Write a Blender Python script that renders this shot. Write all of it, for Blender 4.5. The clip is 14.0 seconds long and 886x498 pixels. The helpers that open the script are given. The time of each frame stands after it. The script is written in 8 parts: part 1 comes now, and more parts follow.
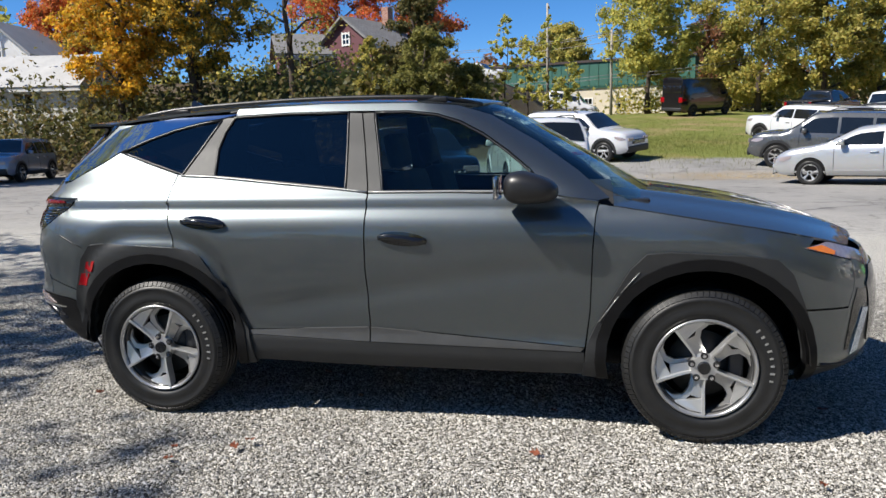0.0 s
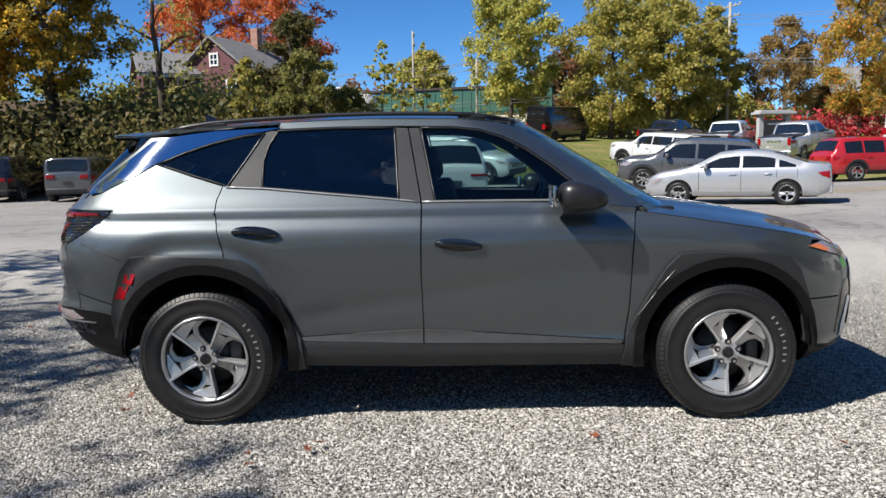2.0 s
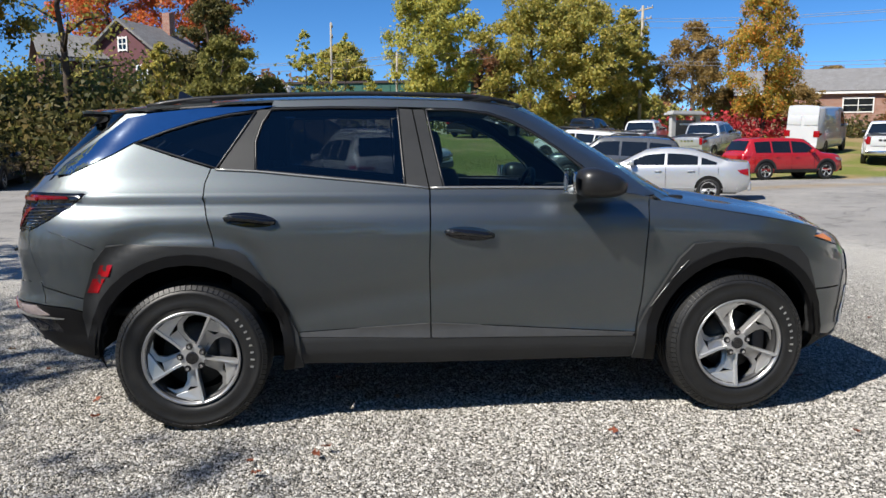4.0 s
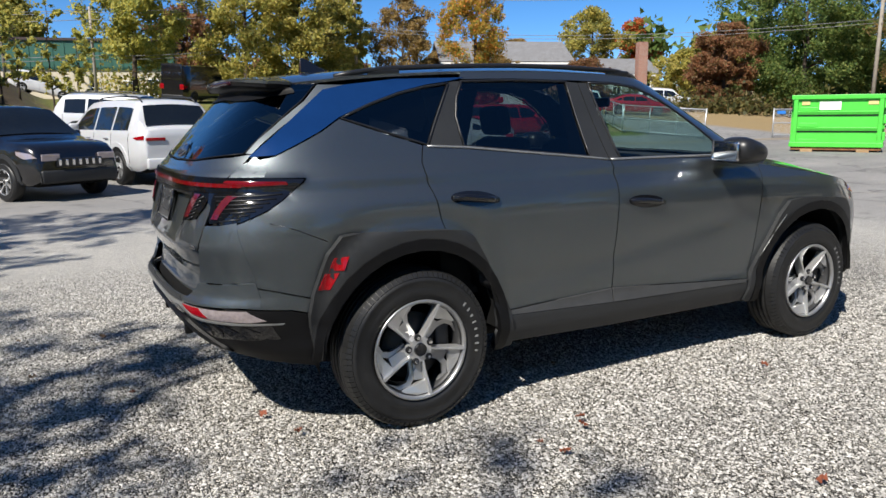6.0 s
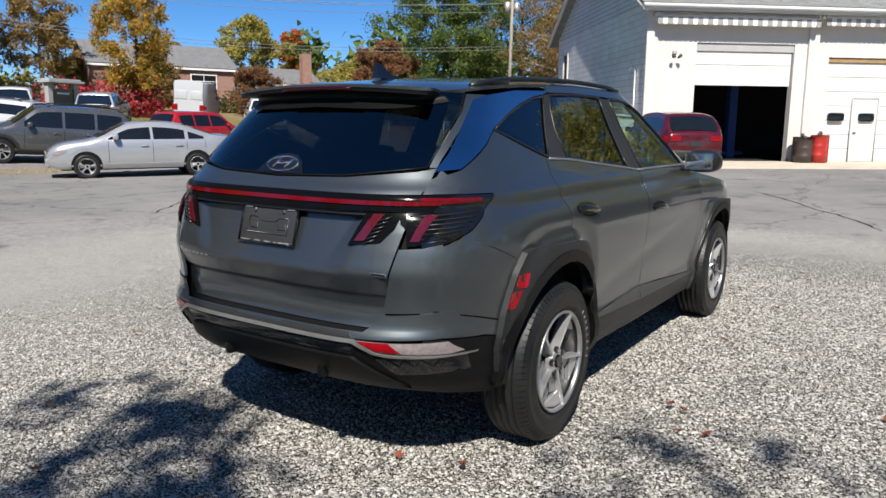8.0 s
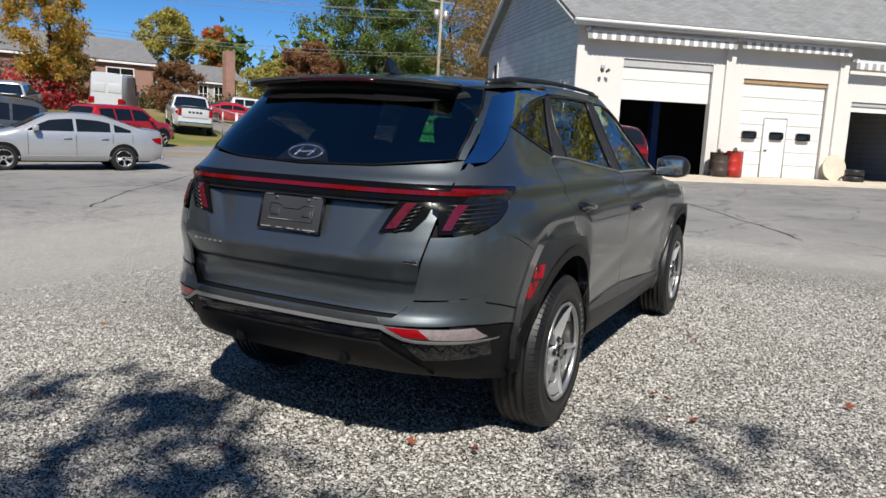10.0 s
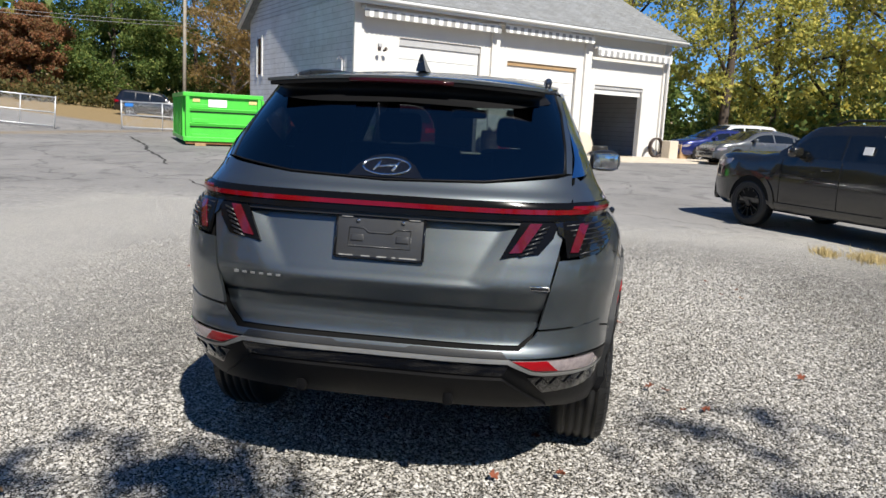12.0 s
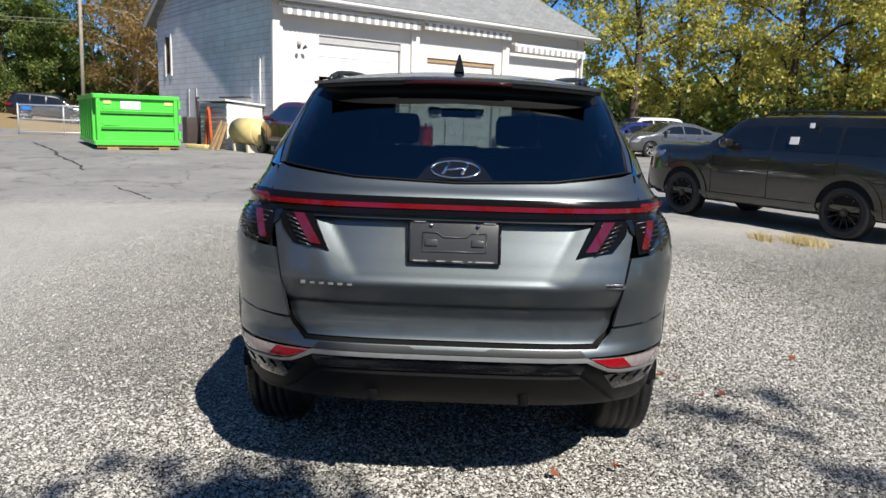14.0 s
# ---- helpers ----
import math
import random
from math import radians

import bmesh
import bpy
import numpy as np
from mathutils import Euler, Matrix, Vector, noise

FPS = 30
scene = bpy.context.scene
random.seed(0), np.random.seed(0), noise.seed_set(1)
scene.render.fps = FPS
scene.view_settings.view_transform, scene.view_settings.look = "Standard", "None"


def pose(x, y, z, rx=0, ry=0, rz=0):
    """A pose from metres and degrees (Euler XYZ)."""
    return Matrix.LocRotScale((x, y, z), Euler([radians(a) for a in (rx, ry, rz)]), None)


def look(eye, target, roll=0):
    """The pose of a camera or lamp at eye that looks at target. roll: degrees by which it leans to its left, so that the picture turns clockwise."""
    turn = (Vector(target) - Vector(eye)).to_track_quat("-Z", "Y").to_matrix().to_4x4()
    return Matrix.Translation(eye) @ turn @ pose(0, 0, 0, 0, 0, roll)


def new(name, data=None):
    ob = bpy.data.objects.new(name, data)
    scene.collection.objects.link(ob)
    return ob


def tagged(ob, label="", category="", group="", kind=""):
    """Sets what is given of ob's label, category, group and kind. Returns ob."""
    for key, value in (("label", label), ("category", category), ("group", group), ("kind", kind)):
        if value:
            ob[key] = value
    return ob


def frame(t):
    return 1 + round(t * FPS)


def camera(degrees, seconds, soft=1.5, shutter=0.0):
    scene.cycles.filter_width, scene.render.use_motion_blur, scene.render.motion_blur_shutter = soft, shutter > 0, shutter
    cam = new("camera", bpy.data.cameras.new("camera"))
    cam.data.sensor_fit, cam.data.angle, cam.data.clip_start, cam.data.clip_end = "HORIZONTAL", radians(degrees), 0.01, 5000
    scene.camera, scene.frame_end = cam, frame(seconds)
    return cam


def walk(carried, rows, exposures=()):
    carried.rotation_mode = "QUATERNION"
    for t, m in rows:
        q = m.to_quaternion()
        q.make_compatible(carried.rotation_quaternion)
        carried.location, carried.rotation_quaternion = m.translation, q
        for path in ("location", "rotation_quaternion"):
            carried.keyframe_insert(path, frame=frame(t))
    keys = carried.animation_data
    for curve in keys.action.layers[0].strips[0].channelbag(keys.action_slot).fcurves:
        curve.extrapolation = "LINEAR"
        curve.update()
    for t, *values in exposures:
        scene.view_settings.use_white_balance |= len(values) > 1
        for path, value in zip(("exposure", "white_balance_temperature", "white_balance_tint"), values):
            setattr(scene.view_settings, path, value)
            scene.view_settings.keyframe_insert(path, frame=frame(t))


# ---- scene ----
cam = camera(62.2, 14.0)
PATH = [
    (0, (0.89, -4.276, 1.434), (0.482, -2.342, 1.129), -1.4),
    (0.5, (0.418, -4.351, 1.426), (0.166, -2.387, 1.139), -1.4),
    (1, (0.102, -4.516, 1.409), (-0.035, -2.539, 1.142), -1.4),
    (1.5, (-0.014, -4.631, 1.404), (-0.081, -2.649, 1.149), -1.2),
    (2, (-0.045, -4.652, 1.397), (-0.078, -2.667, 1.149), -1.0),
    (2.2, (-0.049, -4.652, 1.402), (-0.074, -2.667, 1.152), -0.7),
    (4.3, (-0.796, -4.337, 1.309), (-0.507, -2.376, 1.04), 0.2),
    (4.5, (-1.039, -4.275, 1.286), (-0.68, -2.327, 1.009), 0.4),
    (5, (-1.64, -4.148, 1.305), (-1.094, -2.247, 1.003), 0.2),
    (5.5, (-2.24, -3.903, 1.327), (-1.494, -2.076, 0.998), -0.3),
    (6, (-2.833, -3.702, 1.391), (-1.875, -1.983, 1.035), -0.4),
    (6.5, (-3.341, -3.332, 1.376), (-2.161, -1.76, 1.009), -0.3),
    (7, (-3.84, -2.959, 1.392), (-2.457, -1.56, 1.027), -0.0),
    (7.5, (-4.161, -2.559, 1.395), (-2.62, -1.334, 1.045), 0.1),
    (7.7, (-4.232, -2.396, 1.402), (-2.644, -1.231, 1.058), 0.2),
    (9.8, (-4.606, -1.922, 1.338), (-2.865, -0.984, 1.039), 2.5),
    (10, (-4.614, -1.92, 1.338), (-2.862, -1.006, 1.03), 2.7),
    (10.5, (-4.656, -1.838, 1.337), (-2.858, -1.026, 1.008), 3.1),
    (11, (-4.676, -1.482, 1.34), (-2.816, -0.835, 0.994), 3.5),
    (11.5, (-4.726, -1.006, 1.369), (-2.809, -0.555, 1.022), 3.3),
    (12, (-4.747, -0.566, 1.407), (-2.794, -0.298, 1.066), 2.9),
    (12.5, (-4.684, -0.254, 1.41), (-2.717, -0.115, 1.077), 2.4),
    (13, (-4.751, -0.081, 1.415), (-2.779, -0.012, 1.084), 1.9),
    (13.5, (-4.768, -0.021, 1.404), (-2.797, 0.023, 1.07), 1.8),
    (14, (-4.77, -0.007, 1.404), (-2.799, 0.025, 1.064), 1.8),
]
walk(cam, [(t, look(eye, target, roll)) for t, eye, target, roll in PATH],
     [(0.0, 0.79), (4.5, 0.74), (6.0, 0.66), (7.5, 0.56), (10.0, 0.40), (10.8, 0.40), (12.0, 0.60), (14.0, 0.68)])

# ---- world, sun, exposure ----
SUN_WAY = Vector((-0.80, -0.48, 1.0)).normalized()
SUN_EL = math.asin(SUN_WAY.z)
SUN_AZ = math.atan2(SUN_WAY.x, SUN_WAY.y)
world = bpy.data.worlds.new("sky")
scene.world = world
world.use_nodes = True
wn, wl = world.node_tree.nodes, world.node_tree.links
sky = wn.new("ShaderNodeTexSky")
sky.sky_type = "NISHITA"
sky.sun_disc = False
sky.sun_elevation = SUN_EL
sky.sun_rotation = SUN_AZ
sky.altitude = 3500
sky.air_density = 1.0
sky.dust_density = 0.0
sky.ozone_density = 7.0
deep = wn.new("ShaderNodeHueSaturation")
deep.inputs["Saturation"].default_value = 1.16
wl.new(sky.outputs[0], deep.inputs["Color"])
wl.new(deep.outputs[0], wn["Background"].inputs[0])
wn["Background"].inputs[1].default_value = 0.087
sun_data = bpy.data.lights.new("sun", "SUN")
sun_data.energy = 5.0
sun_data.angle = radians(0.53)
sun_data.color = (1.0, 0.95, 0.87)
sun = new("sun", sun_data)
sun.matrix_world = look(SUN_WAY * 60, (0, 0, 0))


# ---- materials ----
MATS = {}


def nodes_of(name):
    m = bpy.data.materials.new(name)
    m.use_nodes = True
    MATS[name] = m
    return m, m.node_tree.nodes, m.node_tree.links, m.node_tree.nodes["Principled BSDF"]


def tex_coord(n, l, scale=1.0, world_space=False):
    co = n.new("ShaderNodeNewGeometry") if world_space else n.new("ShaderNodeTexCoord")
    out = co.outputs["Position"] if world_space else co.outputs["Object"]
    mp = n.new("ShaderNodeMapping")
    mp.inputs["Scale"].default_value = (scale, scale, scale) if not hasattr(scale, "__len__") else scale
    l.new(out, mp.inputs["Vector"])
    return mp.outputs["Vector"]


def noise_of(n, l, vec, scale, detail=6, rough=0.6):
    t = n.new("ShaderNodeTexNoise")
    t.inputs["Scale"].default_value, t.inputs["Detail"].default_value, t.inputs["Roughness"].default_value = scale, detail, rough
    l.new(vec, t.inputs["Vector"])
    return t.outputs["Fac"]


def ramp_of(n, l, fac, stops):
    r = n.new("ShaderNodeValToRGB")
    els = r.color_ramp.elements
    while len(els) < len(stops):
        els.new(0.5)
    for e, (p, c) in zip(els, stops):
        e.position, e.color = p, (*c, 1) if len(c) == 3 else c
    l.new(fac, r.inputs["Fac"])
    return r.outputs["Color"]


def mix_of(n, l, fac, a, b, mode="MIX"):
    m = n.new("ShaderNodeMix")
    m.data_type, m.blend_type = "RGBA", mode
    if isinstance(fac, (int, float)):
        m.inputs[0].default_value = fac
    else:
        l.new(fac, m.inputs[0])
    for sock, v in ((m.inputs[6], a), (m.inputs[7], b)):
        if hasattr(v, "is_linked"):
            l.new(v, sock)
        else:
            sock.default_value = (*v, 1)
    return m.outputs[2]


def bump_of(n, l, bsdf, height, strength=0.3, dist=0.01):
    b = n.new("ShaderNodeBump")
    b.inputs["Strength"].default_value, b.inputs["Distance"].default_value = strength, dist
    l.new(height, b.inputs["Height"])
    l.new(b.outputs["Normal"], bsdf.inputs["Normal"])
    return b


def plain(name, colour, rough=0.5, metal=0.0, spec=0.5, vary=0.12, scale=6.0, bump=0.0, coat=0.0, bump_scale=None):
    """A surface of one colour with soft variation at two scales."""
    m, n, l, b = nodes_of(name)
    v = tex_coord(n, l)
    big = noise_of(n, l, v, scale, 4)
    fine = noise_of(n, l, v, scale * 9, 5)
    dark = tuple(c * (1 - vary) for c in colour)
    light = tuple(min(1, c * (1 + vary)) for c in colour)
    c = ramp_of(n, l, big, [(0.3, dark), (0.7, light)])
    c = mix_of(n, l, 0.25, c, ramp_of(n, l, fine, [(0.35, dark), (0.65, light)]))
    l.new(c, b.inputs["Base Color"])
    r = n.new("ShaderNodeMapRange")
    r.inputs["To Min"].default_value, r.inputs["To Max"].default_value = rough * 0.85, min(1, rough * 1.15)
    l.new(fine, r.inputs["Value"])
    l.new(r.outputs[0], b.inputs["Roughness"])
    b.inputs["Metallic"].default_value = metal
    b.inputs["Specular IOR Level"].default_value = spec
    b.inputs["Coat Weight"].default_value = coat
    b.inputs["Coat Roughness"].default_value = 0.03
    if bump:
        bump_of(n, l, b, noise_of(n, l, v, bump_scale or scale * 20, 4), bump, 0.004)
    return m


def paint(name, colour, metal=0.55, rough=0.32, dust=0.12):
    """Car paint: metal flakes under a clear coat, with a thin film of dust."""
    m, n, l, b = nodes_of(name)
    v = tex_coord(n, l)
    vor = n.new("ShaderNodeTexVoronoi")
    vor.inputs["Scale"].default_value = 900
    l.new(v, vor.inputs["Vector"])
    flake = mix_of(n, l, 0.16, colour, vor.outputs["Color"], "OVERLAY")
    film = ramp_of(n, l, noise_of(n, l, v, 2.2, 8, 0.7), [(0.42, (0, 0, 0)), (0.8, (dust, dust, dust))])
    c = mix_of(n, l, film, flake, (0.35, 0.33, 0.30))
    l.new(c, b.inputs["Base Color"])
    b.inputs["Metallic"].default_value = metal
    r = n.new("ShaderNodeMapRange")
    r.inputs["To Min"].default_value, r.inputs["To Max"].default_value = rough * 0.9, rough * 1.3
    l.new(film, r.inputs["Value"])
    l.new(r.outputs[0], b.inputs["Roughness"])
    b.inputs["Coat Weight"].default_value = 1.0
    b.inputs["Coat Roughness"].default_value = 0.025
    return m


def glass(name, tint, alpha_rough=0.0, ior=1.45):
    """A tinted pane: part of the light passes straight through, the rest is a clear reflection."""
    m, n, l, b = nodes_of(name)
    n.remove(b)
    tr = n.new("ShaderNodeBsdfTransparent")
    tr.inputs["Color"].default_value = (*tint, 1)
    gl = n.new("ShaderNodeBsdfGlossy")
    gl.inputs["Roughness"].default_value = 0.01 + alpha_rough
    gl.inputs["Color"].default_value = (1, 1, 1, 1)
    lw = n.new("ShaderNodeLayerWeight")
    pw = n.new("ShaderNodeMath")
    pw.operation = "POWER"
    l.new(lw.outputs["Facing"], pw.inputs[0])
    pw.inputs[1].default_value = 4.0
    fr = n.new("ShaderNodeMapRange")
    fr.inputs["To Min"].default_value, fr.inputs["To Max"].default_value = ((ior - 1) / (ior + 1)) ** 2, 0.85
    l.new(pw.outputs[0], fr.inputs["Value"])
    mx = n.new("ShaderNodeMixShader")
    l.new(fr.outputs[0], mx.inputs[0])
    l.new(tr.outputs[0], mx.inputs[1])
    l.new(gl.outputs[0], mx.inputs[2])
    l.new(mx.outputs[0], n["Material Output"].inputs[0])
    return m


# some blue of the mirrored sky is put into this base colour
M_PAINT = paint("dark grey-green car paint", (0.118, 0.134, 0.142), 0.9, 0.46, 0.05)
M_CLAD = plain("grey textured cladding plastic", (0.021, 0.022, 0.023), 0.50, 0, 0.4, 0.12, 5, 0.12)
M_DARKCLAD = plain("black moulded plastic", (0.0045, 0.0045, 0.005), 0.48, 0, 0.22, 0.15, 6, 0.12)
M_TYREINK = plain("worn pale sidewall print", (0.20, 0.20, 0.195), 0.6, 0, 0.4, 0.4, 40, 0.1)
M_DARKRED = plain("unlit dark red lens", (0.022, 0.002, 0.003), 0.14, 0, 0.5, 0.1, 30)
M_BLACK = plain("black trim plastic", (0.012, 0.012, 0.013), 0.38, 0, 0.5, 0.15, 5, 0.05)
M_GLOSSBLACK = plain("gloss black trim", (0.006, 0.006, 0.007), 0.08, 0, 0.5, 0.1, 4, 0, 0.6)
M_INNER = plain("dark inner shell", (0.006, 0.006, 0.006), 0.8, 0, 0.2)
# the blue of a reflected sky is put into this metal's colour
M_SATIN = plain("satin silver trim with sky-blue tint", (0.46, 0.53, 0.64), 0.05, 1.0, 0.5, 0.06, 8)
M_SILVERSTRIP = plain("brushed silver strip", (0.34, 0.34, 0.33), 0.38, 0.7, 0.5, 0.15, 12, 0.1)
M_GREYSTRIP = plain("dull grey strip", (0.075, 0.076, 0.077), 0.42, 0.4, 0.5, 0.12, 12, 0.1)
M_CHROME = plain("bright chrome", (0.75, 0.75, 0.76), 0.10, 1.0, 0.5, 0.04, 8)
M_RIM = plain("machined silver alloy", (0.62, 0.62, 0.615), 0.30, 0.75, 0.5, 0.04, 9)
# rim silver again, darker: shade on the spokes put into the colour
M_RIMSHADE = plain("silver alloy darkened for shade", (0.46, 0.46, 0.46), 0.30, 0.8, 0.5, 0.05, 9)
M_RIMDARK = plain("dark grey alloy", (0.045, 0.045, 0.046), 0.45, 0.5, 0.5, 0.2, 9)
M_RIMBLACK = plain("black alloy", (0.012, 0.012, 0.012), 0.25, 0.2, 0.5, 0.2, 9)
M_TYRE = plain("tyre rubber", (0.013, 0.013, 0.013), 0.46, 0, 0.4, 0.35, 14, 0.15)
M_DISC = plain("steel brake disc", (0.05, 0.049, 0.047), 0.5, 0.6, 0.5, 0.25, 15)
M_TINT = glass("dark privacy glass", (0.22, 0.24, 0.25), 0.0, 1.7)
M_REARTINT = glass("darkest privacy glass", (0.20, 0.215, 0.225), 0.0, 1.9)
M_CLEARGLASS = glass("green-tinted window glass", (0.54, 0.68, 0.66), 0.0, 1.5)
M_FARGLASS = plain("dark car window", (0.008, 0.010, 0.012), 0.06, 0, 0.6, 0.2, 3, 0, 0.3)
M_LAMPBLACK = plain("smoked black lamp cover", (0.004, 0.004, 0.0045), 0.16, 0, 0.14, 0.1, 4)
M_RED = plain("red lamp lens", (0.24, 0.002, 0.006), 0.10, 0, 0.4, 0.15, 30, 0, 0.3)
M_REDBAR = plain("bright red light bar lens", (0.12, 0.0012, 0.004), 0.10, 0, 0.4, 0.12, 40, 0, 0.3)
M_PINK = plain("pale red inner lamp blade", (0.10, 0.006, 0.014), 0.12, 0.2, 0.6, 0.2, 40, 0, 0.6)
M_CLEARLENS = plain("clear lamp lens over reflector", (0.40, 0.34, 0.34), 0.14, 0.4, 0.6, 0.25, 60, 0, 0.8)
M_AMBER = plain("amber marker lens", (0.75, 0.20, 0.015), 0.15, 0, 0.6, 0.1, 30, 0, 0.7)
M_SEAT = plain("dark seat cloth", (0.022, 0.022, 0.024), 0.8, 0, 0.3, 0.2, 12, 0.2)
M_WHITEINK = plain("white lettering", (0.72, 0.72, 0.70), 0.5, 0, 0.4, 0.04)
M_PLATE = plain("black plate holder plastic", (0.032, 0.033, 0.035), 0.32, 0, 0.5, 0.12, 8, 0.05)


# ---- helpers of the build ----
def link(name, bm, material, parent=None, label="", smooth=True):
    me = bpy.data.meshes.new(name)
    bm.to_mesh(me)
    bm.free()
    for m in material if isinstance(material, (list, tuple)) else [material]:
        me.materials.append(m)
    if smooth:
        me.polygons.foreach_set("use_smooth", [True] * len(me.polygons))
    ob = new(name, me)
    if parent is not None:
        ob.parent = parent
    if label:
        ob["label"] = label
    return ob


def part(name, bm, material, parent, label="", smooth=True):
    return link(name, bm, material, parent, label, smooth)


def pydata(name, verts, faces, material, parent=None, label="", smooth=False):
    me = bpy.data.meshes.new(name)
    me.from_pydata(verts, [], faces)
    for m in material if isinstance(material, (list, tuple)) else [material]:
        me.materials.append(m)
    if smooth:
        me.polygons.foreach_set("use_smooth", [True] * len(me.polygons))
    me.update()
    ob = new(name, me)
    if parent is not None:
        ob.parent = parent
    if label:
        ob["label"] = label
    return ob


def empty(name, m=None):
    ob = new(name)
    ob.empty_display_size = 0.1
    if m is not None:
        ob.matrix_basis = m
    return ob


def box(bm, size, at=(0, 0, 0), rot=None, bevel=0.0, seg=2):
    r = bmesh.ops.create_cube(bm, size=1.0)
    vs = r["verts"]
    m = Matrix.Translation(at) @ (rot.to_4x4() if rot is not None else Matrix.Identity(4)) @ Matrix.Diagonal((*size, 1))
    bmesh.ops.transform(bm, matrix=m, verts=vs)
    if bevel:
        es = list({e for v in vs for e in v.link_edges})
        bmesh.ops.bevel(bm, geom=es, offset=bevel, segments=seg, profile=0.6, affect="EDGES")
    return vs


def boxed(size, at=(0, 0, 0), rot=None, bevel=0.0):
    bm = bmesh.new()
    box(bm, size, at, rot, bevel)
    return bm


def cyl(bm, r1, r2, depth, m, seg=24, caps=True):
    return bmesh.ops.create_cone(bm, cap_ends=caps, segments=seg, radius1=r1, radius2=r2, depth=depth, matrix=m)["verts"]


def tube(bm, pts, radius, seg=8):
    """A round bar along points; radius may be a list."""
    pts = [Vector(p) for p in pts]
    rings = []
    for i, p in enumerate(pts):
        d = (pts[min(i + 1, len(pts) - 1)] - pts[max(i - 1, 0)]).normalized()
        a = d.orthogonal().normalized() if i == 0 else (rings[-1][1] - d * rings[-1][1].dot(d)).normalized()
        b = d.cross(a)
        r = radius[i] if hasattr(radius, "__len__") else radius
        rings.append(([bm.verts.new(p + (a * math.cos(2 * math.pi * k / seg) + b * math.sin(2 * math.pi * k / seg)) * r) for k in range(seg)], a))
    for (r0, _), (r1, _) in zip(rings, rings[1:]):
        for k in range(seg):
            bm.faces.new((r0[k], r0[(k + 1) % seg], r1[(k + 1) % seg], r1[k]))
    bm.faces.new(rings[0][0][::-1])
    bm.faces.new(rings[-1][0])


def curve_at(table, v):
    """Smooth value of a table of (key, value) at v."""
    if v <= table[0][0]:
        return table[0][1]
    for (a, p), (b, q) in zip(table, table[1:]):
        if v <= b:
            return p + (q - p) * (v - a) / (b - a)
    return table[-1][1]


def smooth_table(table, steps=6):
    """Catmull-Rom refinement of a table, so that lofts have no kinks."""
    out = []
    n = len(table)
    for i in range(n - 1):
        p0, p1, p2, p3 = table[max(i - 1, 0)], table[i], table[i + 1], table[min(i + 2, n - 1)]
        d = p2[0] - p1[0]
        m1 = (p2[1] - p0[1]) / max(1e-6, p2[0] - p0[0]) * d
        m2 = (p3[1] - p1[1]) / max(1e-6, p3[0] - p1[0]) * d
        for k in range(steps):
            t = k / steps
            h = (2 * t**3 - 3 * t * t + 1) * p1[1] + (t**3 - 2 * t * t + t) * m1 + (3 * t * t - 2 * t**3) * p2[1] + (t**3 - t * t) * m2
            out.append((p1[0] + d * t, h))
    out.append(table[-1])
    return out


def S(t):
    t = max(0.0, min(1.0, t))
    return t * t * (3 - 2 * t)



def clip_half(poly, axis, value, keep_less):
    out = []
    for a, b in zip(poly, poly[1:] + poly[:1]):
        da, db = a[axis] - value, b[axis] - value
        if keep_less:
            da, db = -da, -db
        if da >= 0:
            out.append(a)
        if (da > 0 > db) or (da < 0 < db):
            t = da / (da - db)
            p = [a[0] + (b[0] - a[0]) * t, a[1] + (b[1] - a[1]) * t]
            p[axis] = value
            out.append((p[0], p[1]))
    return out


def panel(poly, place, res=(0.03, 0.025), thick=0.012, outward=None):
    """A sheet over a flat outline, laid on a curved surface by place(u, v), with edges turned inwards by thick."""
    bm = bmesh.new()
    area = sum(a[0] * b[1] - b[0] * a[1] for a, b in zip(poly, poly[1:] + poly[:1]))
    if area < 0:
        poly = poly[::-1]
    us, vs = [p[0] for p in poly], [p[1] for p in poly]
    u0, u1, v0, v1 = min(us), max(us), min(vs), max(vs)
    known = {}

    def vert(u, v):
        k = (round(u, 5), round(v, 5))
        if k not in known:
            known[k] = bm.verts.new(place(u, v))
        return known[k]

    i0, i1 = math.floor(u0 / res[0]), math.ceil(u1 / res[0])
    j0, j1 = math.floor(v0 / res[1]), math.ceil(v1 / res[1])
    for i in range(i0, i1):
        strip = clip_half(clip_half(poly, 0, i * res[0], False), 0, (i + 1) * res[0], True)
        if len(strip) < 3:
            continue
        for j in range(j0, j1):
            cell = clip_half(clip_half(strip, 1, j * res[1], False), 1, (j + 1) * res[1], True)
            if len(cell) < 3:
                continue
            ring = []
            for p in cell:
                w = vert(*p)
                if w not in ring:
                    ring.append(w)
            if len(ring) >= 3:
                try:
                    bm.faces.new(ring)
                except ValueError:
                    pass
    cu, cv = sum(us) / len(us), sum(vs) / len(vs)
    bm.normal_update()
    flip = []
    for f in bm.faces:
        if outward is not None and f.normal.dot(Vector(outward)) < 0:
            flip.append(f)
    if outward is not None and len(flip) > len(bm.faces) / 2:
        bmesh.ops.reverse_faces(bm, faces=list(bm.faces))
    bm.normal_update()
    if thick:
        edges = [e for e in bm.edges if len(e.link_faces) == 1]
        down = {}
        for e in edges:
            for v in e.verts:
                if v not in down:
                    down[v] = bm.verts.new(v.co - v.normal * thick)
        for e in edges:
            f = e.link_faces[0]
            a, b = e.verts
            loop = next(lp for lp in f.loops if lp.edge == e)
            a, b = loop.vert, loop.link_loop_next.vert
            try:
                nf = bm.faces.new((b, a, down[a], down[b]))
                e.smooth = False
            except ValueError:
                pass
    return bm


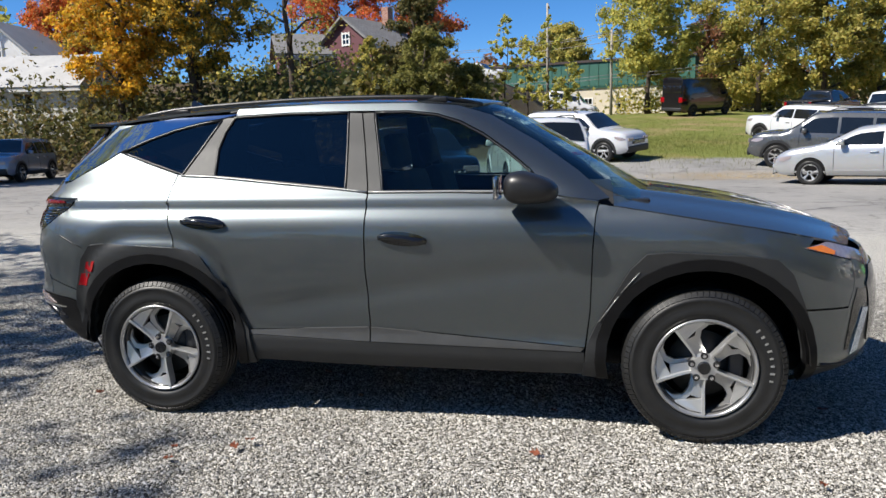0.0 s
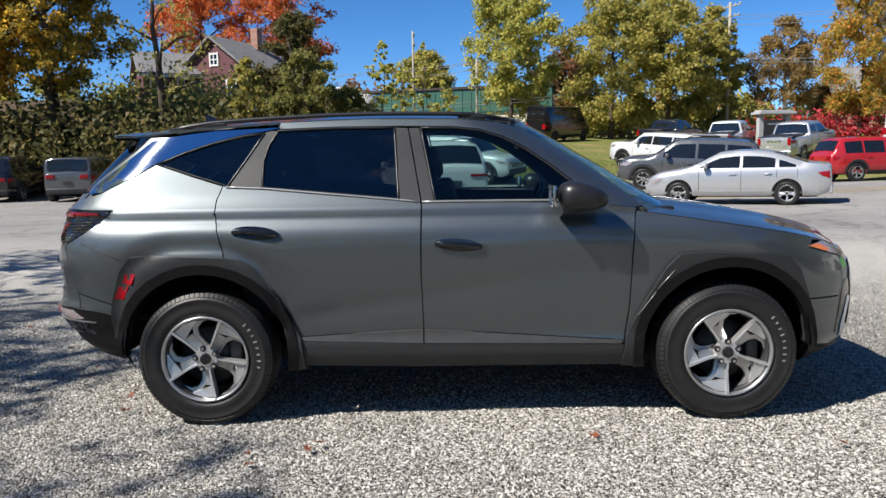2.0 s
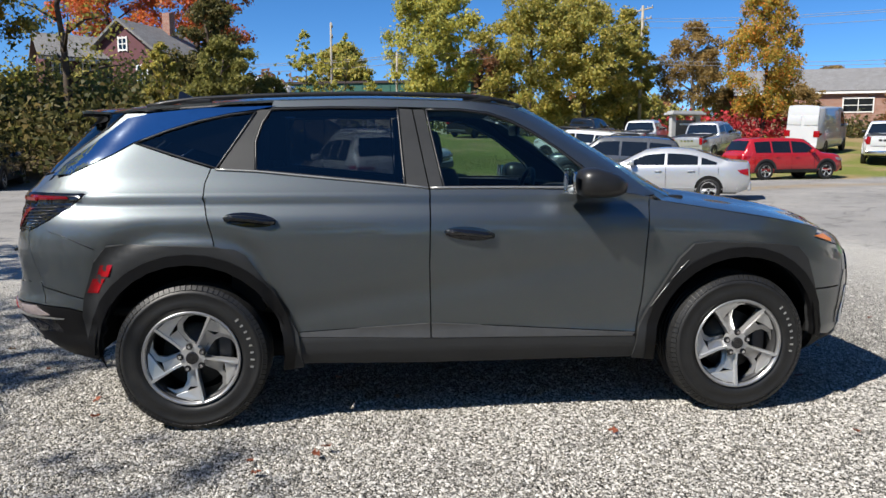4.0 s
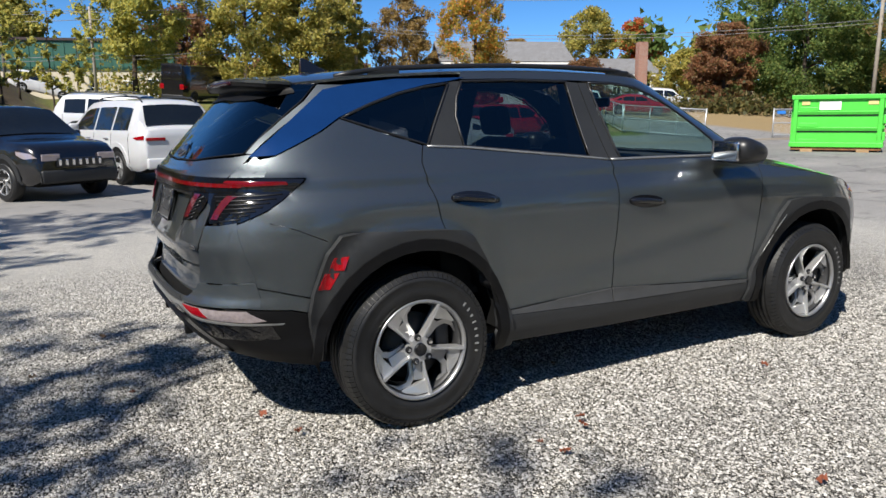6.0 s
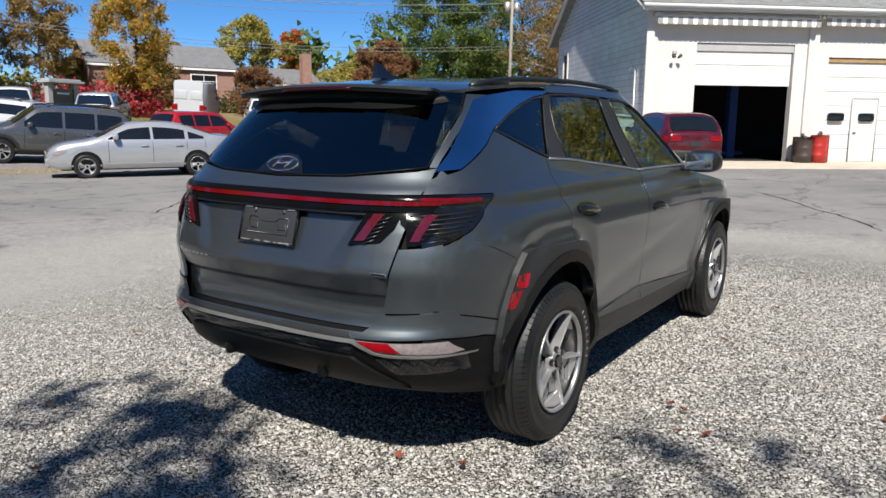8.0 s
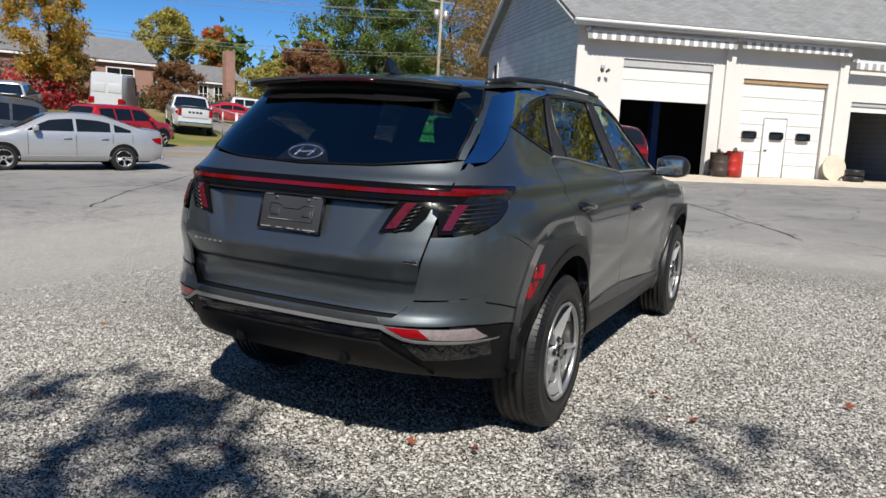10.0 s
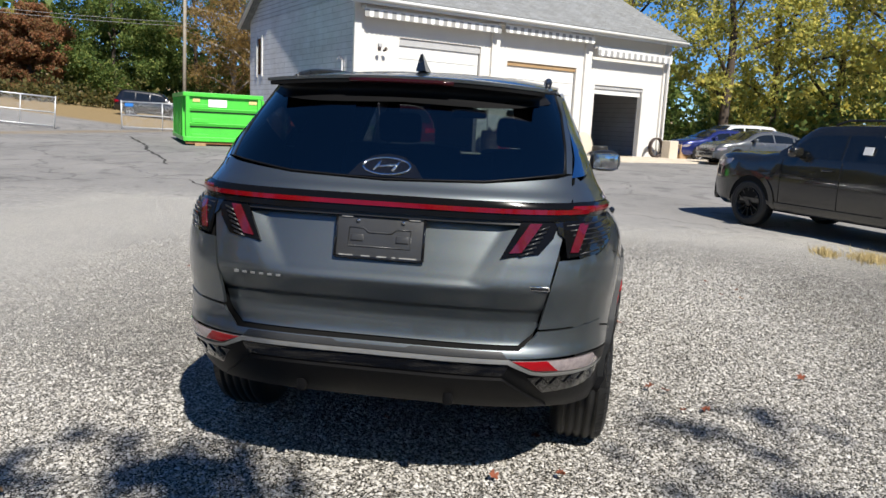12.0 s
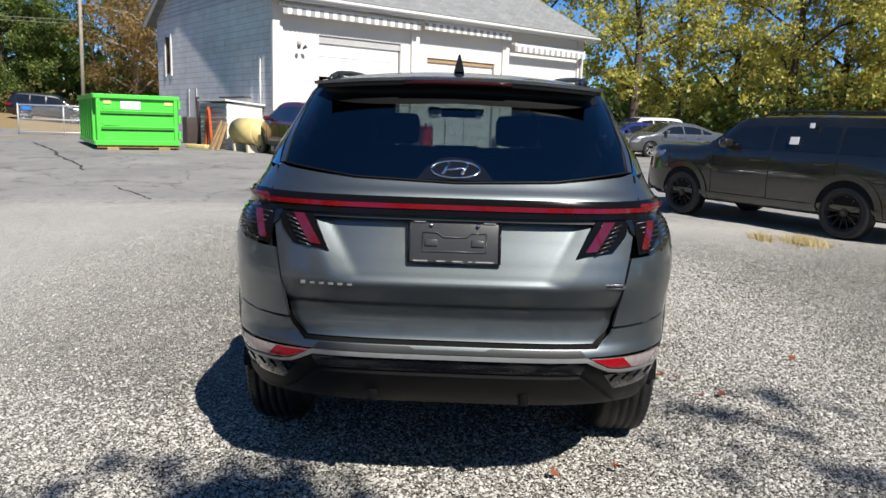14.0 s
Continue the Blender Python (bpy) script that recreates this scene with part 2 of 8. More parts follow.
def ring_profile(bm, profile, seg, closed=True):
    """A body of revolution about the y axis from (radius, y) pairs."""
    rings = []
    for r, y in profile:
        rings.append([bm.verts.new((r * math.cos(2 * math.pi * k / seg), y, r * math.sin(2 * math.pi * k / seg))) for k in range(seg)])
    pairs = list(zip(rings, rings[1:])) + ([(rings[-1], rings[0])] if closed else [])
    for a, b in pairs:
        for k in range(seg):
            bm.faces.new((a[k], a[(k + 1) % seg], b[(k + 1) % seg], b[k]))
    return rings



# ---- ground ----
def ground_z(x, y):
    z = 0.25 * S((x - 7.0) / 9.5)
    hollow = 8.0 * math.exp(-(((x - 15.0) / 4.5) ** 2))
    if x > 15:
        hollow = 3.0 + 0.625 * hollow
    north = 0.076 * max(0.0, y - 18.0 - hollow)
    north = north if north < 2.6 else 2.6 + (north - 2.6) * 0.35
    west = S((-x - 1.0) / 6.0)
    bank = min(5.2, 0.36 * max(0.0, y - 25.5)) + 0.02 * max(0.0, y - 40)
    far = 0.02 * max(0.0, math.hypot(x, y) - 90)
    return z + north * (1 - west) + bank * west + far


def ground_material():
    """Gravel, worn asphalt, grass and bare earth on one sheet, parted by their place in the lot."""
    m, n, l, b = nodes_of("gravel, asphalt and grass ground")
    v = tex_coord(n, l, 1.0, True)
    sep = n.new("ShaderNodeSeparateXYZ")
    l.new(v, sep.inputs[0])

    def math_of(op, a, c, clamp=False):
        k = n.new("ShaderNodeMath")
        k.operation, k.use_clamp = op, clamp
        for s, val in ((k.inputs[0], a), (k.inputs[1], c)):
            if isinstance(val, (int, float)):
                s.default_value = val
            else:
                l.new(val, s)
        return k.outputs[0]

    def edge(value, at, soft):
        r = n.new("ShaderNodeMapRange")
        r.interpolation_type = "SMOOTHSTEP"
        r.inputs["From Min"].default_value, r.inputs["From Max"].default_value = at - soft, at + soft
        l.new(value, r.inputs["Value"])
        return r.outputs[0]

    wob = noise_of(n, l, v, 0.7, 6, 0.65)
    shift = math_of("MULTIPLY", math_of("SUBTRACT", wob, 0.5), 1.9)
    x = math_of("ADD", sep.outputs["X"], shift)
    y = math_of("ADD", sep.outputs["Y"], math_of("MULTIPLY", shift, 0.8))
    # gravel: broken stones in several greys
    vor = n.new("ShaderNodeTexVoronoi")
    ve = n.new("ShaderNodeTexVoronoi")
    ve.feature = "DISTANCE_TO_EDGE"
    for cells in (vor, ve):
        cells.inputs["Scale"].default_value = 102
        cells.inputs["Randomness"].default_value = 1.0
    flat = n.new("ShaderNodeMapping")
    flat.inputs["Scale"].default_value = (1.0, 0.74, 1.0)
    l.new(v, flat.inputs["Vector"])
    warp = n.new("ShaderNodeTexNoise")
    warp.inputs["Scale"].default_value, warp.inputs["Detail"].default_value = 2.2, 2
    l.new(v, warp.inputs["Vector"])
    mad = n.new("ShaderNodeVectorMath")
    mad.operation = "MULTIPLY_ADD"
    mad.inputs[1].default_value = (0.15, 0.15, 0.15)
    l.new(warp.outputs["Color"], mad.inputs[0])
    l.new(flat.outputs[0], mad.inputs[2])
    l.new(mad.outputs[0], vor.inputs["Vector"])
    l.new(mad.outputs[0], ve.inputs["Vector"])
    # each stone's face leans its own way
    away = n.new("ShaderNodeVectorMath")
    away.operation = "SUBTRACT"
    l.new(mad.outputs[0], away.inputs[0])
    l.new(vor.outputs["Position"], away.inputs[1])
    lean = n.new("ShaderNodeVectorMath")
    lean.operation = "SUBTRACT"
    l.new(vor.outputs["Color"], lean.inputs[0])
    lean.inputs[1].default_value = (0.5, 0.5, 0.5)
    face = n.new("ShaderNodeVectorMath")
    face.operation = "DOT_PRODUCT"
    l.new(away.outputs[0], face.inputs[0])
    l.new(lean.outputs[0], face.inputs[1])
    hue = n.new("ShaderNodeSeparateXYZ")
    l.new(vor.outputs["Color"], hue.inputs[0])
    stone = ramp_of(n, l, hue.outputs["X"], [(0.0, (0.24, 0.231, 0.213)), (0.25, (0.49, 0.473, 0.437)), (0.6, (0.66, 0.637, 0.588)), (1.0, (0.71, 0.686, 0.636))])
    # shade in the crevices between stones, multiplied into their colour
    gap_shade = ramp_of(n, l, ve.outputs["Distance"], [(0.0, (0.01, 0.01, 0.01)), (0.065, (0.07, 0.068, 0.064)), (0.155, (0.74, 0.73, 0.71)), (0.28, (1.05, 1.05, 1.05))])
    stone = mix_of(n, l, 1.0, stone, gap_shade, "MULTIPLY")
    patch = ramp_of(n, l, noise_of(n, l, v, 0.9, 5), [(0.35, (0.84, 0.83, 0.81)), (0.7, (1.08, 1.06, 1.0))])
    stone = mix_of(n, l, 1.0, stone, patch, "MULTIPLY")
    # north and east of the lot, sunlit brightness is put into the stone colour
    brightened = math_of("MAXIMUM", edge(sep.outputs["Y"], 2.6, 1.8), edge(sep.outputs["X"], 4.2, 1.8))
    bright_tone = ramp_of(n, l, noise_of(n, l, v, 30, 6, 0.8), [(0.32, (0.36, 0.346, 0.318)), (0.68, (0.76, 0.733, 0.674))])
    stone = mix_of(n, l, math_of("MULTIPLY", brightened, 0.56), stone, bright_tone)
    # asphalt: pale and worn, with stains
    grit = noise_of(n, l, v, 90, 4, 0.7)
    asph = ramp_of(n, l, noise_of(n, l, v, 0.35, 7, 0.65), [(0.3, (0.18, 0.175, 0.168)), (0.55, (0.24, 0.232, 0.221)), (0.75, (0.295, 0.283, 0.265))])
    asph = mix_of(n, l, 1.0, asph, ramp_of(n, l, grit, [(0.3, (0.72, 0.72, 0.72)), (0.7, (1.2, 1.2, 1.2))]), "MULTIPLY")
    crack = n.new("ShaderNodeTexVoronoi")
    crack.feature = "DISTANCE_TO_EDGE"
    crack.inputs["Scale"].default_value = 0.33
    bent = n.new("ShaderNodeVectorMath")
    bent.operation = "ADD"
    wv = n.new("ShaderNodeTexNoise")
    wv.inputs["Scale"].default_value, wv.inputs["Detail"].default_value = 1.3, 5
    l.new(v, wv.inputs["Vector"])
    l.new(v, bent.inputs[0])
    l.new(wv.outputs["Color"], bent.inputs[1])
    l.new(bent.outputs[0], crack.inputs["Vector"])
    line = ramp_of(n, l, crack.outputs["Distance"], [(0.0, (0.42, 0.42, 0.42)), (0.012, (1, 1, 1))])
    asph = mix_of(n, l, 0.8, asph, line, "MULTIPLY")
    spot = ramp_of(n, l, noise_of(n, l, v, 1.7, 3, 0.5), [(0.30, (0.62, 0.62, 0.63)), (0.42, (1, 1, 1)), (0.62, (1, 1, 1)), (0.72, (1.16, 1.13, 1.08))])
    asph = mix_of(n, l, 0.8, asph, spot, "MULTIPLY")
    # grass
    blade = noise_of(n, l, v, 26, 6, 0.75)
    grass = ramp_of(n, l, blade, [(0.3, (0.055, 0.080, 0.014)), (0.55, (0.15, 0.165, 0.035)), (0.75, (0.27, 0.24, 0.075))])
    dry = ramp_of(n, l, blade, [(0.3, (0.14, 0.10, 0.05)), (0.6, (0.30, 0.22, 0.11)), (0.8, (0.42, 0.33, 0.17))])
    tuft = edge(noise_of(n, l, v, 0.30, 5), 0.56, 0.10)
    grass = mix_of(n, l, tuft, grass, dry)
    earth = ramp_of(n, l, noise_of(n, l, v, 3.0, 8, 0.7), [(0.3, (0.035, 0.026, 0.016)), (0.7, (0.11, 0.08, 0.045))])
    in_gravel = math_of("MULTIPLY", math_of("SUBTRACT", 1.0, edge(x, 6.3, 0.6)), math_of("SUBTRACT", 1.0, edge(y, 6.3, 0.7)), True)
    ragged = edge(noise_of(n, l, v, 9, 6, 0.8), 0.5, 0.12)
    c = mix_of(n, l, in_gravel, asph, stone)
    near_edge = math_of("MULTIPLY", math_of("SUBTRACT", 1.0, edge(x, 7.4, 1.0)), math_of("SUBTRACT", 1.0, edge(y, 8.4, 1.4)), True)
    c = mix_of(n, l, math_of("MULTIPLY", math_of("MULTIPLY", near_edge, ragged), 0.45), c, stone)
    verge = math_of("MULTIPLY", edge(y, 18.0, 0.8), math_of("SUBTRACT", 1.0, edge(y, 19.6, 0.7)), True)
    verge = math_of("MULTIPLY", verge, edge(x, 3.0, 1.5))
    c = mix_of(n, l, math_of("MULTIPLY", verge, ragged), c, dry)
    on_grass = math_of("MULTIPLY", edge(y, 23.4, 0.5), edge(x, -3.0, 1.5), True)
    east = math_of("SUBTRACT", 1.0, edge(math_of("SUBTRACT", sep.outputs["X"], math_of("MULTIPLY", sep.outputs["Y"], 0.55)), 11.0, 0.7))
    on_grass = math_of("MULTIPLY", on_grass, east)
    c = mix_of(n, l, on_grass, c, grass)
    woods = math_of("MULTIPLY", edge(y, 25.8, 0.6), math_of("SUBTRACT", 1.0, edge(x, -2.0, 1.5)), True)
    c = mix_of(n, l, woods, c, earth)
    # leaf litter far to the east
    litter = edge(sep.outputs["X"], 33.0, 1.0)
    c = mix_of(n, l, litter, c, dry)
    l.new(c, b.inputs["Base Color"])
    b.inputs["Roughness"].default_value = 0.92
    b.inputs["Specular IOR Level"].default_value = 0.25
    inv = math_of("ADD", math_of("MULTIPLY", math_of("MINIMUM", ve.outputs["Distance"], 0.22), 3.0), math_of("MULTIPLY", face.outputs["Value"], 85.0))
    inv = math_of("MULTIPLY", inv, math_of("SUBTRACT", 1.0, math_of("MULTIPLY", brightened, 0.5)))
    high = math_of("ADD", math_of("MULTIPLY", inv, in_gravel), math_of("MULTIPLY", grit, 0.15))
    high = math_of("ADD", high, math_of("MULTIPLY", math_of("MULTIPLY", blade, on_grass), 2.0))
    bump_of(n, l, b, high, 0.95, 0.012)
    return m


M_GROUND = ground_material()


def ground_sheet():
    def ticks(a, b):
        out, v = [], 0.0
        while v < max(abs(a), abs(b)):
            out.append(round(v, 4))
            v += 0.12 if v < 6 else 0.5 if v < 30 else 2.0 if v < 90 else 15.0
        out.append(max(abs(a), abs(b)))
        return sorted({q for q in [-w for w in out] + out if a <= q <= b} | {a, b})
    xs, ys = ticks(-600, 700), ticks(-600, 800)
    verts = []
    for y in ys:
        for x in xs:
            d = math.hypot(x, y)
            z = ground_z(x, y)
            if d < 9:
                z += 0.022 * noise.noise(Vector((x * 0.8, y * 0.8, 3.1))) + 0.006 * noise.noise(Vector((x * 4.0, y * 4.0, 0.7))) - 0.006
            verts.append((x, y, z))
    n = len(xs)
    faces = [(j * n + i, j * n + i + 1, (j + 1) * n + i + 1, (j + 1) * n + i) for j in range(len(ys) - 1) for i in range(n - 1)]
    tagged(pydata("ground", verts, faces, M_GROUND, smooth=True), "lot of pale gravel and worn asphalt running into grass", "ground", kind="structure")


ground_sheet()

# long cracks in the worn asphalt
M_CRACK = plain("dark open asphalt crack", (0.05, 0.048, 0.045), 0.95, 0, 0.2, 0.4, 9, 0.3)


def asphalt_crack(line, wide, seed):
    r = random.Random(seed)
    pts = []
    for a, b in zip(line, line[1:]):
        n = max(2, int(math.dist(a, b) / 0.16))
        pts += [Vector(a).lerp(Vector(b), k / n) for k in range(n)]
    verts, drift = [], 0.0
    for k, p in enumerate(pts):
        d = (pts[min(k + 1, len(pts) - 1)] - pts[max(k - 1, 0)]).normalized()
        drift = 0.8 * drift + r.uniform(-0.035, 0.035)
        w = wide * r.uniform(0.35, 1.2) * min(1.0, 0.25 + 0.25 * min(k, len(pts) - 1 - k))
        for s in (-1, 1):
            q = p + Vector((-d.y, d.x)) * (drift + s * w / 2)
            verts.append((q.x, q.y, ground_z(q.x, q.y) + 0.004))
    faces = [(2 * k, 2 * k + 1, 2 * k + 3, 2 * k + 2) for k in range(len(pts) - 1)]
    tagged(pydata("asphalt_crack", verts, faces, M_CRACK), "long dark crack running through the worn asphalt", "crack", kind="structure")


asphalt_crack([(11.9, 0.9), (10.56, -0.04), (9.2, -0.89), (7.5, -1.72)], 0.05, 1)
asphalt_crack([(21.85, 15.49), (15.04, 10.81), (11.26, 8.11)], 0.10, 2)
asphalt_crack([(9.02, 6.47), (7.69, 5.43), (6.5, 4.6)], 0.06, 3)
asphalt_crack([(2.46, 7.85), (5.14, 9.92), (9.43, 12.81)], 0.03, 4)


# ---- the parked crossover ----
HALF = [(0.26, 0.79), (0.30, 0.815), (0.36, 0.838), (0.42, 0.842), (0.47, 0.832), (0.50, 0.836), (0.60, 0.848), (0.72, 0.860), (0.84, 0.871), (0.94, 0.876), (1.01, 0.868),
        (1.06, 0.848), (1.088, 0.822), (1.097, 0.818), (1.134, 0.826), (1.15, 0.802), (1.20, 0.768), (1.25, 0.742), (1.40, 0.668), (1.55, 0.604), (1.60, 0.574), (1.66, 0.53)]
REAR = smooth_table([(0.36, 2.16), (0.42, 2.235), (0.50, 2.30), (0.58, 2.34), (0.63, 2.338), (0.66, 2.322), (0.75, 2.312), (0.86, 2.322), (0.92, 2.312), (1.00, 2.296), (1.10, 2.278),
                     (1.155, 2.262), (1.185, 2.232), (1.24, 2.19), (1.36, 2.085), (1.50, 1.955), (1.58, 1.875)], 4)
FRONT = smooth_table([(0.26, 2.06), (0.34, 2.20), (0.44, 2.245), (0.60, 2.255), (0.74, 2.24), (0.85, 2.19), (0.95, 2.10), (1.15, 2.0)], 4)
SCREEN = smooth_table([(1.00, 1.40), (1.08, 1.27), (1.16, 1.13), (1.35, 0.815), (1.50, 0.56), (1.58, 0.42), (1.62, 0.33)], 4)
ROOF_EDGE = smooth_table([(-2.0, 1.515), (-1.8, 1.54), (-1.5, 1.572), (-1.0, 1.603), (-0.5, 1.616), (0.0, 1.606), (0.3, 1.584), (0.5, 1.545)], 4)
HOOD_EDGE = smooth_table([(0.85, 1.115), (1.2, 1.062), (1.6, 0.998), (1.85, 0.945), (2.05, 0.885), (2.15, 0.84)], 4)
HOOD_MID = smooth_table([(0.85, 1.17), (1.2, 1.135), (1.6, 1.075), (1.85, 1.02), (2.05, 0.955), (2.2, 0.88)], 4)


def half_width(x, z):
    w = curve_at(HALF, z)
    # haunches over the wheels, and a slight waist in the doors
    w += 0.016 * math.exp(-(((x + 1.42) / 0.42) ** 2)) * S((z - 0.35) / 0.3) * S((1.12 - z) / 0.2)
    w += 0.014 * math.exp(-(((x - 1.40) / 0.40) ** 2)) * S((z - 0.35) / 0.3) * S((1.12 - z) / 0.2)
    # a folded flare that turns in towards the rear arch
    if -2.0 < x < -0.8 and z > 0.5:
        rho = ((abs(x + 1.40) / 0.48) ** 3 + ((z - 0.36) / 0.65) ** 3) ** (1 / 3)
        if 0.84 < rho < 1.03:
            w -= 0.022 * min((1.03 - rho) / 0.13, (rho - 0.84) / 0.06, 1.0)
    # the diagonal fold in the doors
    fold = (z - 0.56) - 0.16 * (x + 0.9)
    w -= 0.010 * math.exp(-((fold / 0.055) ** 2)) * S((x + 1.1) / 0.4) * S((0.9 - x) / 0.4)
    return w


def superell(t, n):
    return max(0.0, 1 - max(0.0, min(1.0, t)) ** n) ** (1 / n)


def side_y(x, z, upper=False):
    w = half_width(x, z)
    if x < 0:
        long = curve_at(REAR, z)
        zone = 0.84 - 0.30 * S((z - 1.12) / 0.2)
        return w * superell((-x - (long - zone)) / zone, 3.8 - 0.4 * S((z - 1.12) / 0.2))
    if upper:
        long, zone, n = curve_at(SCREEN, z), 0.45, 2.4
    else:
        long, zone, n = curve_at(FRONT, z), 0.78, 2.9
    return w * superell((x - (long - zone)) / zone, n)


def rear_x(y, z):
    long = curve_at(REAR, z)
    zone = 0.84 - 0.30 * S((z - 1.12) / 0.2)
    return -(long - zone + zone * superell(abs(y) / half_width(-2.0, z), 3.8 - 0.4 * S((z - 1.12) / 0.2)))


def front_x(y, z, upper=False):
    if upper:
        long, zone, n = curve_at(SCREEN, z), 0.45, 2.4
        return long - zone + zone * superell(abs(y) / half_width(0.8, z), n)
    long, zone, n = curve_at(FRONT, z), 0.78, 2.9
    return long - zone + zone * superell(abs(y) / half_width(1.9, z), n)


def on_side(sgn, off=0.0, upper=False):
    return lambda x, z: Vector((x, sgn * (side_y(x, z, upper) + off), z))


def on_rear(off=0.0):
    return lambda y, z: Vector((rear_x(y, z) - off, y, z))


def on_front(off=0.0, upper=False):
    return lambda y, z: Vector((front_x(y, z, upper) + off, y, z))


def on_hood(off=0.0):
    def at(x, s):
        e = curve_at(HOOD_EDGE, x)
        y = (side_y(x, e) - 0.008) * s
        crease = 0.012 * math.exp(-(((abs(s) - 0.55) / 0.10) ** 2))
        return Vector((x, y, e + (curve_at(HOOD_MID, x) - e) * (1 - abs(s) ** 2.6) + crease + off))
    return at


def on_roof(off=0.0):
    def at(x, s):
        e = curve_at(ROOF_EDGE, x)
        return Vector((x, (side_y(max(x, -1.80), e, x > 0) - 0.004) * s, e + 0.045 * (1 - abs(s) ** 2.4) + off))
    return at


def arch(cx, r, cz=0.375, z0=0.27, steps=18, back=False):
    """Points of a wheel opening from its front foot over the top to its rear foot."""
    a0 = math.asin((z0 - cz) / r)
    pts = [(cx + r * math.cos(a0 + (math.pi - 2 * a0) * k / steps), cz + r * math.sin(a0 + (math.pi - 2 * a0) * k / steps)) for k in range(steps + 1)]
    return pts


def outline_tube(poly, place, radius, close=True, seg=6):
    bm = bmesh.new()
    pts = [place(*p) for p in poly]
    if close:
        pts.append(pts[0])
    dense = []
    for a, b in zip(poly + (poly[:1] if close else []), (poly + poly[:1])[1:] if close else poly[1:]):
        n = max(1, int(math.dist(a, b) / 0.05))
        dense += [place(a[0] + (b[0] - a[0]) * k / n, a[1] + (b[1] - a[1]) * k / n) for k in range(n)]
    dense.append(place(*(poly[0] if close else poly[-1])))
    tube(bm, dense, radius, seg)
    return bm


def make_wheel(name, parent, at, sgn, rim_mat, style="swirl", R=0.366, width=0.235, rim=0.236, spokes=5, turn=0.0, seg=64, detail=True):
    """A road wheel; local y points outwards before sgn is applied."""
    w = empty(name, Matrix.Translation(at))
    w.parent = parent
    h = width / 2

    def out(bm):
        if sgn < 0:
            bmesh.ops.scale(bm, vec=(1, -1, 1), verts=list(bm.verts))
            bmesh.ops.reverse_faces(bm, faces=list(bm.faces))
        return bm

    bm = bmesh.new()
    prof = [(rim, -h + 0.02), (rim + 0.03, -h + 0.002), (R - 0.045, -h), (R - 0.014, -h + 0.02), (R, -h + 0.045)]
    if detail:
        for g in (-0.055, -0.018, 0.018, 0.055):
            prof += [(R, g - 0.006), (R - 0.008, g - 0.005), (R - 0.008, g + 0.005), (R, g + 0.006)]
    prof += [(R, h - 0.045), (R - 0.014, h - 0.02), (R - 0.040, h - 0.003), (R - 0.047, h + 0.001), (R - 0.052, h - 0.002), (rim + 0.045, h - 0.001), (rim + 0.026, h + 0.004), (rim + 0.012, h - 0.002), (rim - 0.002, h - 0.014), (rim - 0.012, h - 0.02), (rim - 0.02, 0)]
    ring_profile(bm, prof, seg)
    bmesh.ops.recalc_face_normals(bm, faces=list(bm.faces))
    tyre = part("tyre", out(bm), M_TYRE, w, "black rubber tyre with moulded sidewall")
    if detail:
        # shoulder blocks of the tread
        bm = bmesh.new()
        for k in range(84):
            a = 2 * math.pi * k / 84
            cs, sn = math.cos(a), math.sin(a)
            vs = []
            for rr, yy, ww in ((R + 0.0010, h - 0.048, 0.0117), (R - 0.0100, h - 0.017, 0.0115), (R - 0.030, h - 0.0050, 0.0100)):
                for sd in (-1, 1):
                    vs.append(bm.verts.new((rr * cs - sd * ww * sn, yy, rr * sn + sd * ww * cs)))
                    vs.append(bm.verts.new(((rr - 0.014) * cs - sd * ww * sn, yy - 0.012, (rr - 0.014) * sn + sd * ww * cs)))
            for i in (0, 4):
                bm.faces.new((vs[i], vs[i + 2], vs[i + 6], vs[i + 4]))
                bm.faces.new((vs[i], vs[i + 4], vs[i + 5], vs[i + 1]))
                bm.faces.new((vs[i + 2], vs[i + 3], vs[i + 7], vs[i + 6]))
            bm.faces.new((vs[8], vs[10], vs[11], vs[9]))
            bm.faces.new((vs[0], vs[1], vs[3], vs[2]))
        bmesh.ops.recalc_face_normals(bm, faces=list(bm.faces))
        part("tread", out(bm), M_TYRE, tyre, smooth=False)
    bm = bmesh.new()
    ring_profile(bm, [(rim - 0.002, h - 0.004), (rim - 0.008, h + 0.002), (rim - 0.016, h - 0.003), (rim - 0.021, h - 0.016), (rim - 0.014, h - 0.024)], seg)
    bmesh.ops.recalc_face_normals(bm, faces=list(bm.faces))
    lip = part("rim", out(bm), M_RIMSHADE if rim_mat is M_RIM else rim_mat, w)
    bm = bmesh.new()
    ring_profile(bm, [(rim - 0.016, h - 0.022), (rim - 0.028, h - 0.035), (rim - 0.034, -h + 0.03), (rim - 0.004, -h + 0.02)], seg)
    bmesh.ops.recalc_face_normals(bm, faces=list(bm.faces))
    # the barrel's dark grey stands in for shade between the spokes
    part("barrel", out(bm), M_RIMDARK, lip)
    # brake disc and dark drum behind the spokes
    bm = bmesh.new()
    cyl(bm, rim * 0.66, rim * 0.66, 0.02, Matrix.Translation((0, h - 0.105, 0)) @ Matrix.Rotation(math.pi / 2, 4, "X"), 36)
    part("brake_disc", out(bm), M_DISC, w)
    bm = bmesh.new()
    cyl(bm, rim - 0.035, rim - 0.035, 0.01, Matrix.Translation((0, -h + 0.05, 0)) @ Matrix.Rotation(math.pi / 2, 4, "X"), 32)
    part("backing_plate", out(bm), M_INNER, w)
    if detail:
        bm = bmesh.new()
